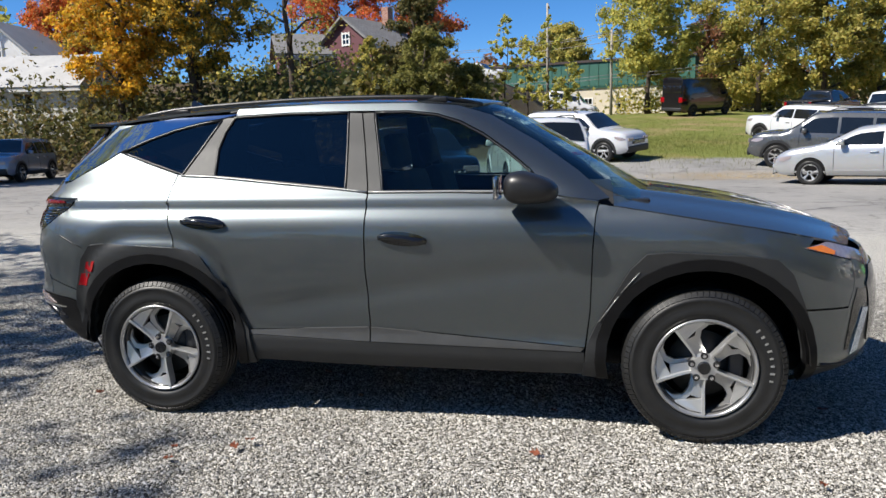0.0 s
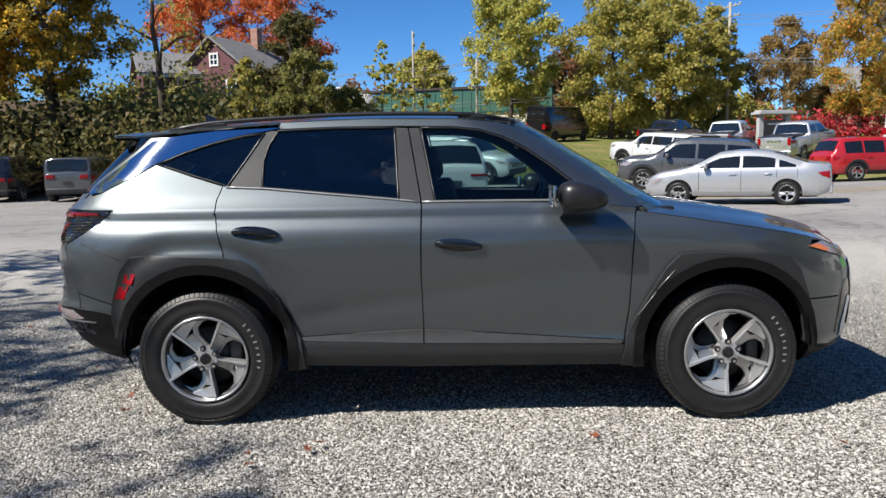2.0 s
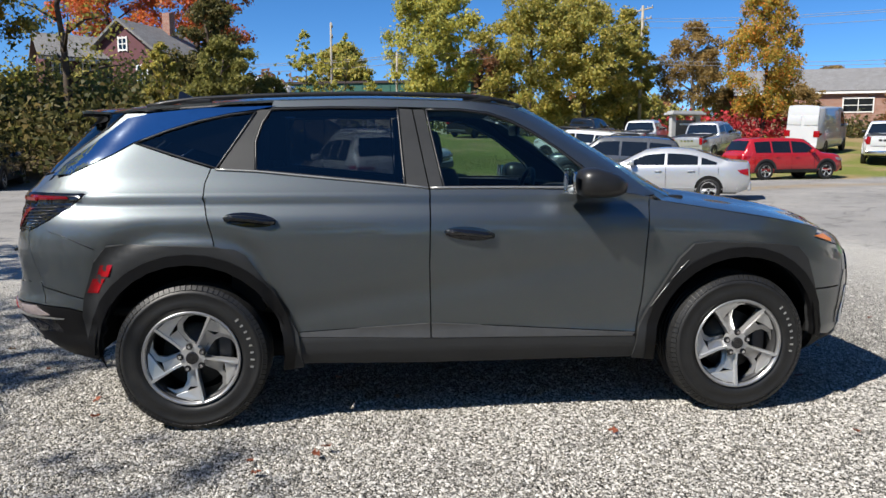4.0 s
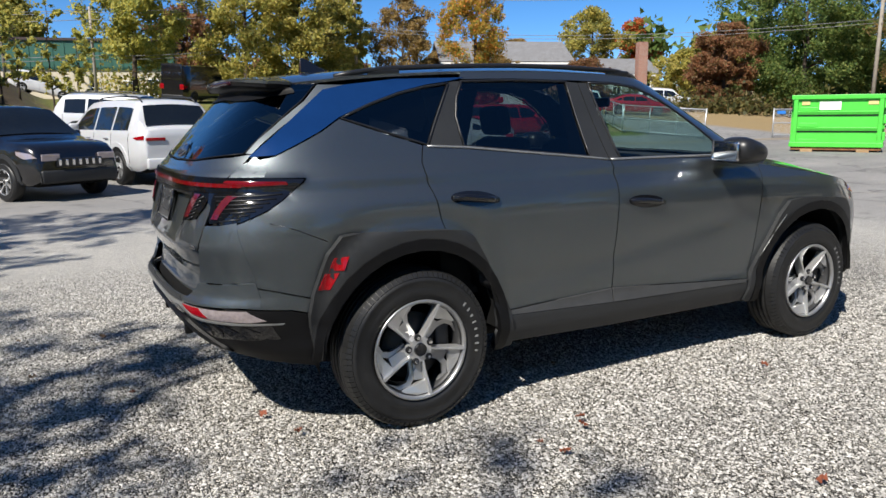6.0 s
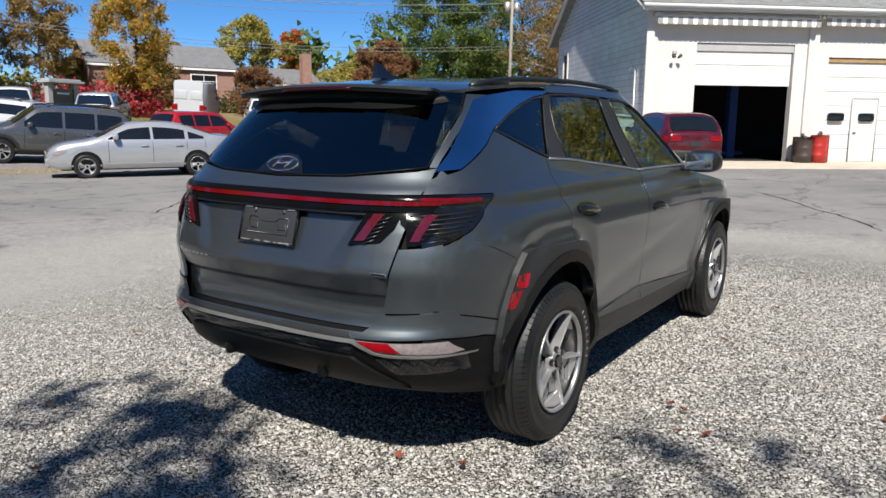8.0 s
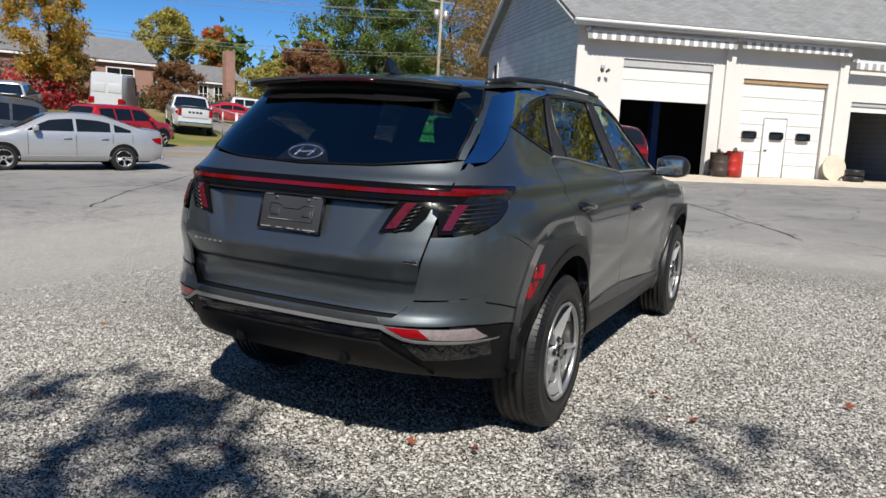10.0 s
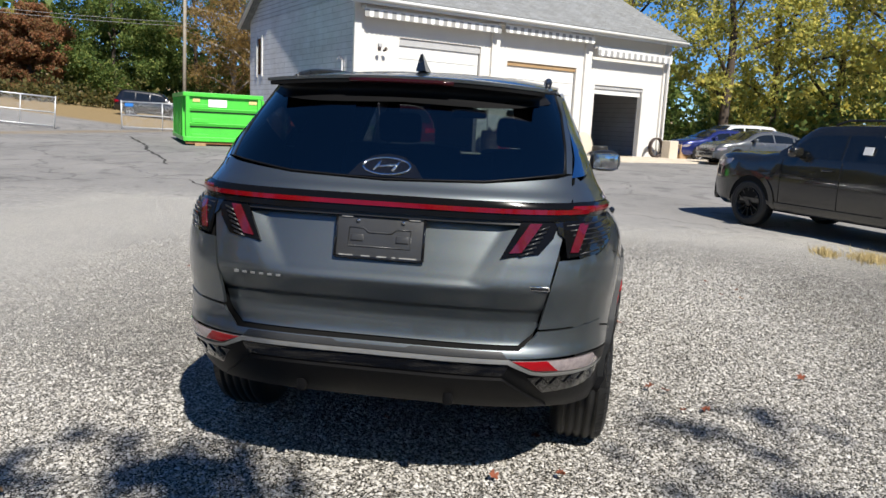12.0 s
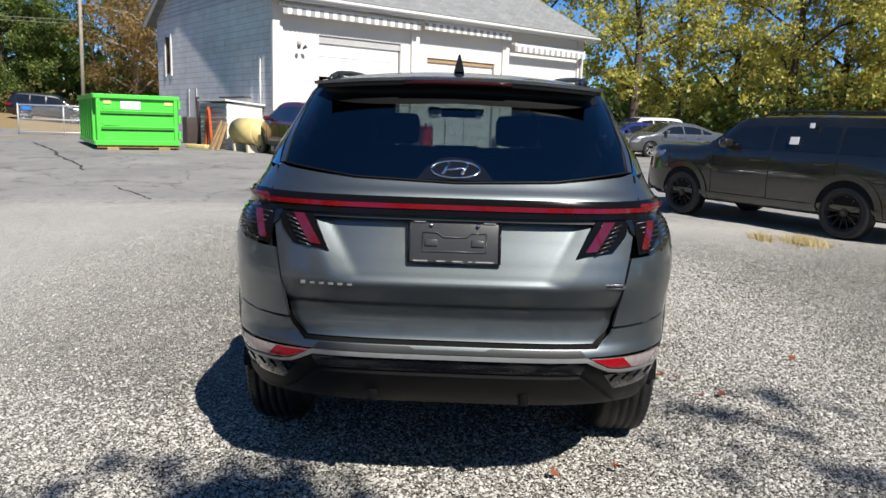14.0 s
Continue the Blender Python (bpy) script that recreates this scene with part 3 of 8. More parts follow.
        box(bm, (0.07, 0.05, 0.15), (rim * 0.62, h - 0.10, 0.02), None, 0.012)
        part("brake_caliper", out(bm), M_RIMDARK, w)

    def dish(r):
        return h - 0.034 + 0.028 * (r / rim) ** 1.5

    def spoke(outline, lift, depth, twist=None):
        b2 = bmesh.new()
        top = [b2.verts.new((r * math.cos(a), dish(r) + lift - (0.030 * max(0.0, (twist - a)) if twist is not None else 0.0), r * math.sin(a))) for r, a in outline]
        low = [b2.verts.new((r * math.cos(a) * 0.995, dish(r) + lift - depth, r * math.sin(a) * 0.995)) for r, a in outline]
        b2.faces.new(top)
        b2.faces.new(low[::-1])
        for k in range(len(top)):
            b2.faces.new((top[k], low[k], low[(k + 1) % len(top)], top[(k + 1) % len(top)]))
        bmesh.ops.recalc_face_normals(b2, faces=list(b2.faces))
        return b2

    for k in range(spokes):
        a = turn + 2 * math.pi * k / spokes
        if style == "swirl":
            d = radians
            wing = [(0.150, a - d(2)), (rim - 0.024, a - d(2)), (rim - 0.021, a - d(16)), (rim - 0.022, a - d(38)), (0.202, a - d(35)), (0.178, a - d(24))]
            part("spoke_wing", out(spoke(wing, -0.004, 0.03, a)), rim_mat, w, smooth=False)
            body = [(0.048, a - d(38)), (0.080, a - d(28)), (0.118, a - d(22)), (0.150, a - d(20)), (0.178, a - d(24.5)), (0.202, a - d(35.5)), (rim - 0.022, a - d(38.5)), (rim - 0.022, a - d(56)), (0.206, a - d(53)), (0.196, a - d(42)), (0.168, a - d(32)), (0.13, a - d(29)), (0.09, a - d(36)), (0.06, a - d(52))]
            shape = spoke(body, -0.020, 0.036, a)
            bmesh.ops.triangulate(shape, faces=[f for f in shape.faces if len(f.verts) > 4])
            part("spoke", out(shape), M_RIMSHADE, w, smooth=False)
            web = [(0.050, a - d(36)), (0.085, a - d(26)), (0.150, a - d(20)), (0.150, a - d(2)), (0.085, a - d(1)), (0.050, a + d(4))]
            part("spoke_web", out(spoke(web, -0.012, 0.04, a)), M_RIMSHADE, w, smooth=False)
            blade = [(0.046, a + d(0)), (0.10, a - d(3.2)), (0.16, a - d(2.3)), (rim - 0.017, a - d(1.8)), (rim - 0.013, a), (rim - 0.017, a + d(2.0)), (0.16, a + d(2.3)), (0.10, a + d(3.2)), (0.046, a + d(12))]
            part("spoke_blade", out(spoke(blade, 0.009, 0.05)), rim_mat, w, smooth=False)
        else:
            wid = 2.2 / spokes * 0.36 if style == "slim" else 2.2 / spokes * 0.55
            body = [(0.04, a - wid * 1.3), (rim * 0.6, a - wid * 0.62), (rim - 0.02, a - wid * 0.75), (rim - 0.02, a + wid * 0.75), (rim * 0.6, a + wid * 0.62), (0.04, a + wid * 1.3)]
            part("spoke", out(spoke(body, 0.0, 0.03)), rim_mat, w, smooth=False)
    bm = bmesh.new()
    cyl(bm, 0.064, 0.058, 0.03, Matrix.Translation((0, h - 0.035, 0)) @ Matrix.Rotation(-math.pi / 2, 4, "X"), 28)
    part("hub", out(bm), rim_mat, w, smooth=False)
    bm = bmesh.new()
    cyl(bm, 0.031, 0.028, 0.012, Matrix.Translation((0, h - 0.014, 0)) @ Matrix.Rotation(-math.pi / 2, 4, "X"), 24)
    part("hub_cap", out(bm), M_GLOSSBLACK, w, smooth=False)
    if detail:
        for k in range(5):
            a = turn + radians(36) + 2 * math.pi * k / 5
            bm = bmesh.new()
            cyl(bm, 0.0165, 0.0165, 0.008, Matrix.Translation((0.057 * math.cos(a), h - 0.022, 0.057 * math.sin(a))) @ Matrix.Rotation(-math.pi / 2, 4, "X"), 14)
            part("lug_recess", out(bm), M_BLACK, w, smooth=False)
            bm = bmesh.new()
            cyl(bm, 0.010, 0.009, 0.016, Matrix.Translation((0.057 * math.cos(a), h - 0.018, 0.057 * math.sin(a))) @ Matrix.Rotation(-math.pi / 2, 4, "X"), 6)
            part("lug_nut", out(bm), M_CHROME, w, smooth=False)
        # raised print on the sidewall, as plain bars
        for start, step, count in ((40, -7.0, 8),):
            for k in range(count):
                a = radians(start + step * k)
                bm = bmesh.new()
                box(bm, (0.016 if k % 3 else 0.020, 0.002, 0.009), (R - 0.078, h + 0.0015, 0), None)
                bmesh.ops.transform(bm, matrix=Matrix.Rotation(-a, 4, "Y"), verts=list(bm.verts))
                part("print_bar", out(bm), M_TYREINK, w, smooth=False)
    return w


hero = tagged(empty("crossover_car"), "dark grey-green crossover SUV parked on pale gravel", "car")

F_ARCH_OUT = [(1.86, 0.28), (1.855, 0.44), (1.80, 0.62), (1.73, 0.79), (1.665, 0.852), (1.55, 0.868), (1.22, 0.882), (1.12, 0.872), (1.05, 0.80), (0.935, 0.60), (0.905, 0.54), (0.86, 0.44), (0.84, 0.28)]
R_ARCH_OUT = [(-0.86, 0.28), (-0.882, 0.46), (-0.985, 0.66), (-1.11, 0.845), (-1.16, 0.874), (-1.25, 0.886), (-1.62, 0.905), (-1.735, 0.892), (-1.795, 0.82), (-1.852, 0.66), (-1.868, 0.57), (-1.85, 0.40), (-1.83, 0.28)]
FA, RA = arch(1.3775, 0.445), arch(-1.3775, 0.445)


def grown(poly, cx, k):
    return [(cx + (x - cx) * k, 0.375 + (z - 0.375) * k if z > 0.375 else z) for x, z in poly]


ARCH_F = grown(F_ARCH_OUT, 1.3775, 1.02) + FA[::-1]
ARCH_R = [(x, max(z, 0.365)) if x < -1.3775 else (x, z) for x, z in grown(R_ARCH_OUT, -1.3775, 1.02) + RA[::-1]]
WIN_F = [(-0.222, 1.558), (-0.05, 1.557), (0.10, 1.538), (0.22, 1.498), (0.34, 1.435), (0.46, 1.352), (0.57, 1.262), (0.635, 1.19), (0.63, 1.166), (-0.145, 1.170)]
WIN_R = [(-0.366, 1.563), (-0.70, 1.565), (-1.00, 1.555), (-1.045, 1.48), (-1.072, 1.39), (-1.066, 1.253), (-0.34, 1.184)]
WIN_Q = [(-1.075, 1.543), (-1.20, 1.527), (-1.35, 1.493), (-1.50, 1.445), (-1.645, 1.386), (-1.45, 1.323), (-1.255, 1.263), (-1.17, 1.395)]
DOOR_F = [(0.84, 0.425), (0.862, 0.60), (0.872, 0.90), (0.885, 1.06), (0.90, 1.118), (0.64, 1.15), (0.20, 1.158), (-0.214, 1.158), (-0.222, 0.80), (-0.214, 0.495)]
DOOR_R = [(-0.220, 0.495), (-0.228, 0.80), (-0.222, 1.158), (-0.34, 1.174), (-0.70, 1.208), (-1.06, 1.243), (-1.18, 1.252), (-1.278, 1.262), (-1.303, 1.19), (-1.303, 1.12), (-1.262, 0.955), (-1.239, 0.866), (-1.15, 0.852), (-1.09, 0.80), (-0.965, 0.63), (-0.885, 0.462)]
QUARTER = [(-1.309, 1.12), (-1.309, 1.19), (-1.284, 1.262), (-1.46, 1.316), (-1.655, 1.382), (-1.75, 1.325), (-1.95, 1.232), (-2.06, 1.207), (-2.155, 1.165), (-2.10, 1.151), (-1.85, 1.146), (-1.868, 1.125),
           (-1.92, 1.085), (-2.02, 1.02), (-2.12, 0.972), (-2.17, 0.958), (-2.20, 0.84), (-2.195, 0.735), (-2.00, 0.69), (-1.82, 0.64), (-1.77, 0.80), (-1.73, 0.875), (-1.62, 0.885), (-1.48, 0.875), (-1.30, 0.868), (-1.245, 0.866), (-1.268, 0.955)]
GARNISH = [(-0.98, 1.574), (-1.35, 1.560), (-1.60, 1.530), (-1.70, 1.508), (-1.85, 1.388), (-2.05, 1.230), (-1.95, 1.238), (-1.75, 1.333), (-1.655, 1.390), (-1.50, 1.452), (-1.35, 1.501), (-1.20, 1.536), (-1.06, 1.557)]
SILL = [(0.835, 0.285), (0.838, 0.402), (-0.215, 0.418), (-0.882, 0.438), (-0.86, 0.30), (-0.22, 0.285)]
STRIP_F = [(0.82, 0.405), (0.838, 0.423), (0.30, 0.459), (-0.214, 0.493), (-0.214, 0.421)]
STRIP_R = [(-0.221, 0.493), (-0.221, 0.421), (-0.882, 0.441), (-0.884, 0.460), (-0.55, 0.477)]
FENDER = [(0.848, 0.43), (0.915, 0.55), (0.955, 0.61), (1.07, 0.80), (1.14, 0.86), (1.40, 0.862), (1.62, 0.845), (1.71, 0.775), (1.79, 0.60), (1.80, 0.63), (2.03, 0.63), (2.09, 0.78), (2.05, 0.825), (1.80, 0.898),
          (1.84, 0.942), (1.60, 0.993), (1.20, 1.057), (0.95, 1.096), (0.905, 1.105), (0.89, 1.06), (0.878, 0.90), (0.868, 0.60)]
APILLAR = [(0.645, 1.195), (0.58, 1.27), (0.465, 1.362), (0.345, 1.445), (0.225, 1.508), (0.10, 1.548), (-0.05, 1.566), (-0.36, 1.572), (-0.70, 1.574), (-1.0, 1.566), (-0.99, 1.599), (-0.5, 1.612), (0.0, 1.602), (0.20, 1.585), (0.36, 1.535), (0.60, 1.395), (0.80, 1.255), (0.95, 1.13), (0.90, 1.122), (0.65, 1.155)]
CPILLAR = [(-1.008, 1.555), (-1.052, 1.48), (-1.080, 1.39), (-1.073, 1.253), (-1.245, 1.262), (-1.165, 1.395), (-1.07, 1.547), (-1.05, 1.553)]
BPILLAR_F = [(-0.232, 1.558), (-0.153, 1.170), (-0.216, 1.166), (-0.287, 1.558)]
BPILLAR_R = [(-0.294, 1.558), (-0.223, 1.166), (-0.332, 1.184), (-0.358, 1.562)]
TAIL_SIDE = [(-1.862, 1.142), (-2.0, 1.146), (-2.13, 1.150), (-2.19, 1.150), (-2.215, 1.05), (-2.19, 0.962), (-2.12, 0.978), (-2.02, 1.026), (-1.92, 1.09)]
HEADLAMP = [(1.79, 0.905), (1.90, 0.925), (2.04, 0.882), (2.10, 0.855), (2.10, 0.80), (2.05, 0.832), (1.90, 0.875)]
INNER = [(0.90, 1.10), (1.20, 1.05), (1.60, 0.985), (1.95, 0.88), (2.0, 0.50), (1.93, 0.28)] + FA + [(0.84, 0.29), (-0.86, 0.29)] + RA + [(-1.84, 0.34), (-2.10, 0.42), (-2.12, 1.14), (-1.9, 1.22), (-1.65, 1.37), (-1.26, 1.255), (-1.06, 1.235), (-0.34, 1.175), (0.6, 1.14)]

for sgn in (-1, 1):
    out = (0, sgn, 0)
    door = part("front_door", panel(DOOR_F, on_side(sgn), outward=out), M_PAINT, hero)
    part("window", panel(WIN_F, on_side(sgn, -0.006, True), (0.05, 0.04), 0.003, out), M_CLEARGLASS, door, "clear green-tinted window glass").visible_shadow = False
    part("window_trim", outline_tube(WIN_F, on_side(sgn, 0.0, True), 0.006), M_BLACK, door)
    part("silver_strip", panel(STRIP_F, on_side(sgn, 0.012), outward=out), M_GREYSTRIP, door, "dull grey strip along the door foot")
    part("pillar_cover", panel(BPILLAR_F, on_side(sgn, 0.0), outward=out), M_CLAD, door)
    part("belt_trim", outline_tube([(0.63, 1.162), (0.2, 1.166), (-0.215, 1.166)], on_side(sgn, 0.002, True), 0.007, False), M_SILVERSTRIP, door)
    rdoor = part("rear_door", panel(DOOR_R, on_side(sgn), outward=out), M_PAINT, hero)
    part("window", panel(WIN_R, on_side(sgn, -0.006), (0.05, 0.04), 0.003, out), M_TINT, rdoor, "dark privacy window glass")
    part("window_trim", outline_tube(WIN_R, on_side(sgn, 0.0), 0.006), M_BLACK, rdoor)
    part("pillar_cover", panel(BPILLAR_R, on_side(sgn, 0.0), outward=out), M_CLAD, rdoor)
    part("upper_frame", panel(CPILLAR, on_side(sgn, 0.0), outward=out), M_CLAD, rdoor)
    part("silver_strip", panel(STRIP_R, on_side(sgn, 0.012), outward=out), M_GREYSTRIP, rdoor, "dull grey strip along the door foot")
    part("belt_trim", outline_tube([(-0.225, 1.166), (-0.34, 1.179), (-0.70, 1.213), (-1.06, 1.248), (-1.26, 1.258)], on_side(sgn, 0.002), 0.006, False), M_SILVERSTRIP, rdoor)
    # handles: a recessed cup and a grip over it
    for dr, hx, hz in ((door, -0.03, 0.945), (rdoor, -1.085, 1.022)):
        tilt = 0.075
        cup = [(hx + 0.125 * math.cos(a), hz - 0.125 * math.cos(a) * tilt + 0.034 * math.sin(a)) for a in [2 * math.pi * k / 20 for k in range(20)]]
        h = part("door_handle", outline_tube([(hx - 0.115, hz + 0.006), (hx - 0.07, hz + 0.010), (hx, hz + 0.004), (hx + 0.07, hz - 0.006), (hx + 0.12, hz - 0.012)], lambda x, z, s=sgn: Vector((x, s * (side_y(x, z) + 0.020 - 0.018 * abs((x - hx) / 0.12) ** 3), z)), 0.0155, False, 8), M_GLOSSBLACK, dr, "gloss black pull handle")
        part("handle_cup", panel(cup, on_side(sgn, 0.0025), (0.02, 0.015), 0.003, out), M_GLOSSBLACK, dr)
    part("front_fender", panel(FENDER, on_side(sgn), outward=out), M_PAINT, hero)
    qp = part("quarter_panel", panel(QUARTER, on_side(sgn), outward=out), M_PAINT, hero)
    part("quarter_window", panel(WIN_Q, on_side(sgn, -0.006), (0.05, 0.04), 0.003, out), M_TINT, qp, "dark privacy quarter glass")
    part("window_trim", outline_tube(WIN_Q, on_side(sgn, 0.0), 0.006), M_BLACK, qp)
    # added opaque sheet, hides the bright view through the quarter glass
    part("glass_blackout", panel(grown(WIN_Q, -1.45, 1.06), on_side(sgn, -0.055), (0.05, 0.04), 0.004, out), M_INNER, qp)
    part("pillar_garnish", panel(GARNISH, on_side(sgn, 0.003), outward=out), M_SATIN, qp, "satin silver pillar garnish tinted like reflected sky")
    part("window_pillar", panel(APILLAR, on_side(sgn, 0.0, True), outward=out), M_PAINT, hero)
    ac = part("wheel_arch_cladding", panel(ARCH_F, on_side(sgn, 0.024), (0.03, 0.03), 0.05, out), M_CLAD, hero, "matt grey plastic arch cladding")
    part("slit_trim", outline_tube([(0.906, 0.56), (0.993, 0.685)], on_side(sgn, 0.026), 0.0022, False), M_SILVERSTRIP, ac)
    part("slit_trim", outline_tube([(1.003, 0.702), (1.084, 0.80)], on_side(sgn, 0.026), 0.0022, False), M_SILVERSTRIP, ac)
    part("panel_gap", outline_tube([(-2.02, 0.972), (-1.93, 0.945), (-1.80, 0.888)], on_side(sgn, 0.0), 0.0022, False), M_BLACK, qp)
    ac = part("wheel_arch_cladding", panel(ARCH_R, on_side(sgn, 0.024), (0.03, 0.03), 0.05, out), M_CLAD, hero, "matt grey plastic arch cladding")
    for q in ([(-1.715, 0.820), (-1.775, 0.815), (-1.798, 0.760), (-1.738, 0.764)], [(-1.758, 0.752), (-1.815, 0.750), (-1.845, 0.685), (-1.795, 0.682)]):
        part("side_reflector", panel(q, on_side(sgn, 0.027), (0.02, 0.02), 0.006, out), M_RED, ac, "red side reflector")
    for cx in (1.3775, -1.3775):
        part("arch_lip", panel([(x, max(z, 0.365) if x < -1.3775 else z) for x, z in arch(cx, 0.492) + arch(cx, 0.440)[::-1]], on_side(sgn, 0.030), (0.03, 0.03), 0.03, out), M_DARKCLAD, hero)
    part("bumper_side", panel([(-1.872, 0.648), (-2.0, 0.684), (-2.195, 0.729), (-2.20, 0.627), (-1.95, 0.608), (-1.855, 0.585)], on_side(sgn, 0.001), (0.03, 0.02), 0.012, out), M_PAINT, hero)
    part("bumper_side", panel([(-1.853, 0.577), (-1.95, 0.601), (-2.20, 0.620), (-2.21, 0.42), (-2.05, 0.37), (-1.84, 0.34)], on_side(sgn, 0.001), (0.03, 0.02), 0.02, out), M_DARKCLAD, hero, "matt black bumper side")
    part("sill_cladding", panel(SILL, on_side(sgn, 0.010), (0.03, 0.02), 0.03, out), M_CLAD, hero)
    tl = part("tail_lamp", panel(TAIL_SIDE, on_side(sgn, 0.002), (0.02, 0.015), 0.01, out), M_GLOSSBLACK, hero, "dark tail lamp wrapping the rear corner")
    part("light_strip", panel([(-1.93, 1.122), (-1.94, 1.135), (-2.19, 1.140), (-2.20, 1.112)], on_side(sgn, 0.006), (0.02, 0.01), 0.004, out), M_REDBAR, tl)
    for k in range(7):
        zz = 1.085 - 0.016 * k
        x0 = -1.955 - 0.028 * k
        part("lamp_rib", outline_tube([(x0, zz), (-2.19, zz - 0.012)], on_side(sgn, 0.004), 0.0035, False), M_BLACK, tl)
    hl = part("headlamp", panel(HEADLAMP, on_side(sgn, 0.004), (0.02, 0.015), 0.01, out), M_CLEARLENS, hero, "clear headlamp with amber corner")
    part("amber_marker", panel([(1.80, 0.908), (1.87, 0.915), (1.935, 0.885), (1.93, 0.870), (1.89, 0.880)], on_side(sgn, 0.009), (0.02, 0.01), 0.004, out), M_AMBER, hl)
    part("inner_shell", panel(INNER, on_side(sgn, -0.022), (0.06, 0.05), 0, out), M_INNER, hero)
    # wheel houses
    for cx in (1.3775, -1.3775):
        bm = bmesh.new()
        pts = arch(cx, 0.455, z0=0.375)
        ring = [(bm.verts.new((x, sgn * 0.86, z)), bm.verts.new((x, sgn * 0.50, z))) for x, z in pts]
        for a, b in zip(ring, ring[1:]):
            bm.faces.new((a[0], a[1], b[1], b[0]))
        bm.faces.new([r[1] for r in ring])
        part("wheel_house", bm, M_INNER, hero)
    # mirror
    mir = empty("side_mirror")
    mir.parent = hero
    bm = bmesh.new()
    r = bmesh.ops.create_uvsphere(bm, u_segments=24, v_segments=14, radius=1.0)
    for v in bm.verts:
        c = v.co
        c.x = math.copysign(abs(c.x) ** 0.7, c.x)
        c.z = math.copysign(abs(c.z) ** 0.75, c.z)
        c.y = math.copysign(abs(c.y) ** 0.7, c.y)
        if c.x < 0:
            c.x *= 0.55
        v.co = Vector((0.565 + c.x * 0.16, sgn * (0.955 + c.y * 0.105), 1.195 + c.z * 0.074 * (1 - 0.25 * max(0, c.x)) - 0.02 * max(0, c.x)))
    part("mirror_shell", bm, M_BLACK, mir, "dark mirror shell")
    bm = boxed((0.006, 0.17, 0.105), (0.449, sgn * 0.955, 1.196), None, 0.012)
    part("mirror_glass", bm, M_CHROME, mir)
    bm = boxed((0.10, 0.14, 0.035), (0.60, sgn * 0.82, 1.145), None, 0.012)
    part("mirror_foot", bm, M_BLACK, mir)
    # roof rail on two feet
    bm = bmesh.new()
    pts = []
    for k in range(25):
        x = 0.30 - 1.92 * k / 24
        lift = 0.019 * min(1.0, min(k, 24 - k) / 3.0) ** 0.7
        p = on_roof(0.0)(x, 0.93)
        pts.append(Vector((p.x, sgn * p.y, p.z + lift)))
    tube(bm, pts, 0.012, 8)
    rl = part("roof_rail", bm, M_BLACK, hero, "black raised roof rail")
    for k in (3, 21):
        part("rail_foot", boxed((0.16, 0.022, 0.03), pts[k] - Vector((0, 0, 0.012)), None, 0.01), M_BLACK, rl)

# rear: tailgate, light bar, lamps, bumper
def on_gate(y, z):
    """The gate's skin: a trapezoid recess for the plate, a crease below it and a foot that tucks in."""
    wide = 0.320 + 0.56 * (z - 0.87)
    walls = min(1.0, max(0.0, (wide + 0.09 - abs(y)) / 0.09))
    ledge = min(1.0, max(0.0, (z - 0.852) / 0.022))
    hollow = (0.008 + 0.11 * max(0.0, z - 0.868)) * min(walls, ledge) * (1 - S((z - 1.10) / 0.03))
    return on_rear()(y, z) + Vector((hollow + 0.28 * min(0.12, max(0.0, 0.85 - z)) + 0.055 * max(0.0, min(z - 0.86, 0.22)) * (1 - S((z - 1.09) / 0.03)) + 0.006 * S((0.780 - z) / 0.010), 0, 0))


gate = part("tailgate", panel([(-0.655, 1.153), (-0.62, 0.97), (-0.597, 0.86), (-0.567, 0.715), (-0.553, 0.692), (-0.505, 0.650), (0.505, 0.650), (0.553, 0.692), (0.567, 0.715), (0.597, 0.86), (0.62, 0.97), (0.655, 1.153), (0.652, 1.240), (0.60, 1.228), (0.35, 1.203), (0, 1.193), (-0.35, 1.203), (-0.60, 1.228), (-0.652, 1.240)],
                             on_gate, (0.0125, 0.008), 0.012, (-1, 0, 0)), M_PAINT, hero)
RGLASS = [(-0.625, 1.243), (-0.35, 1.210), (0, 1.199), (0.35, 1.210), (0.625, 1.243), (0.620, 1.34), (0.598, 1.46), (0.570, 1.535), (0, 1.55), (-0.570, 1.535), (-0.598, 1.46), (-0.620, 1.34)]
part("rear_window", panel(RGLASS, on_rear(-0.004), (0.04, 0.03), 0.003, (-1, 0, 0)), M_REARTINT, gate, "dark privacy rear window")
part("window_trim", outline_tube(RGLASS, on_rear(-0.002), 0.0035), M_DARKCLAD, gate)
for s in (-1, 1):
    part("gate_frame", panel([(s * 0.652, 1.243), (s * 0.632, 1.245), (s * 0.626, 1.34), (s * 0.604, 1.46), (s * 0.577, 1.53), (s * 0.604, 1.53), (s * 0.630, 1.42), (s * 0.650, 1.31)], on_rear(0.0), (0.02, 0.02), 0.012, (-1, 0, 0)), M_PAINT, gate)
bar = part("light_bar", panel([(-0.70, 1.088), (0.70, 1.088), (0.745, 1.150), (-0.745, 1.150)], on_rear(0.006), (0.03, 0.012), 0.02, (-1, 0, 0)), M_LAMPBLACK, gate, "gloss black bar with a full-width red lens")
part("red_lens", panel([(-0.72, 1.111), (0.72, 1.111), (0.727, 1.127), (-0.727, 1.127)], on_rear(0.011), (0.03, 0.013), 0.008, (-1, 0, 0)), M_REDBAR, bar, "red full-width light bar lens")
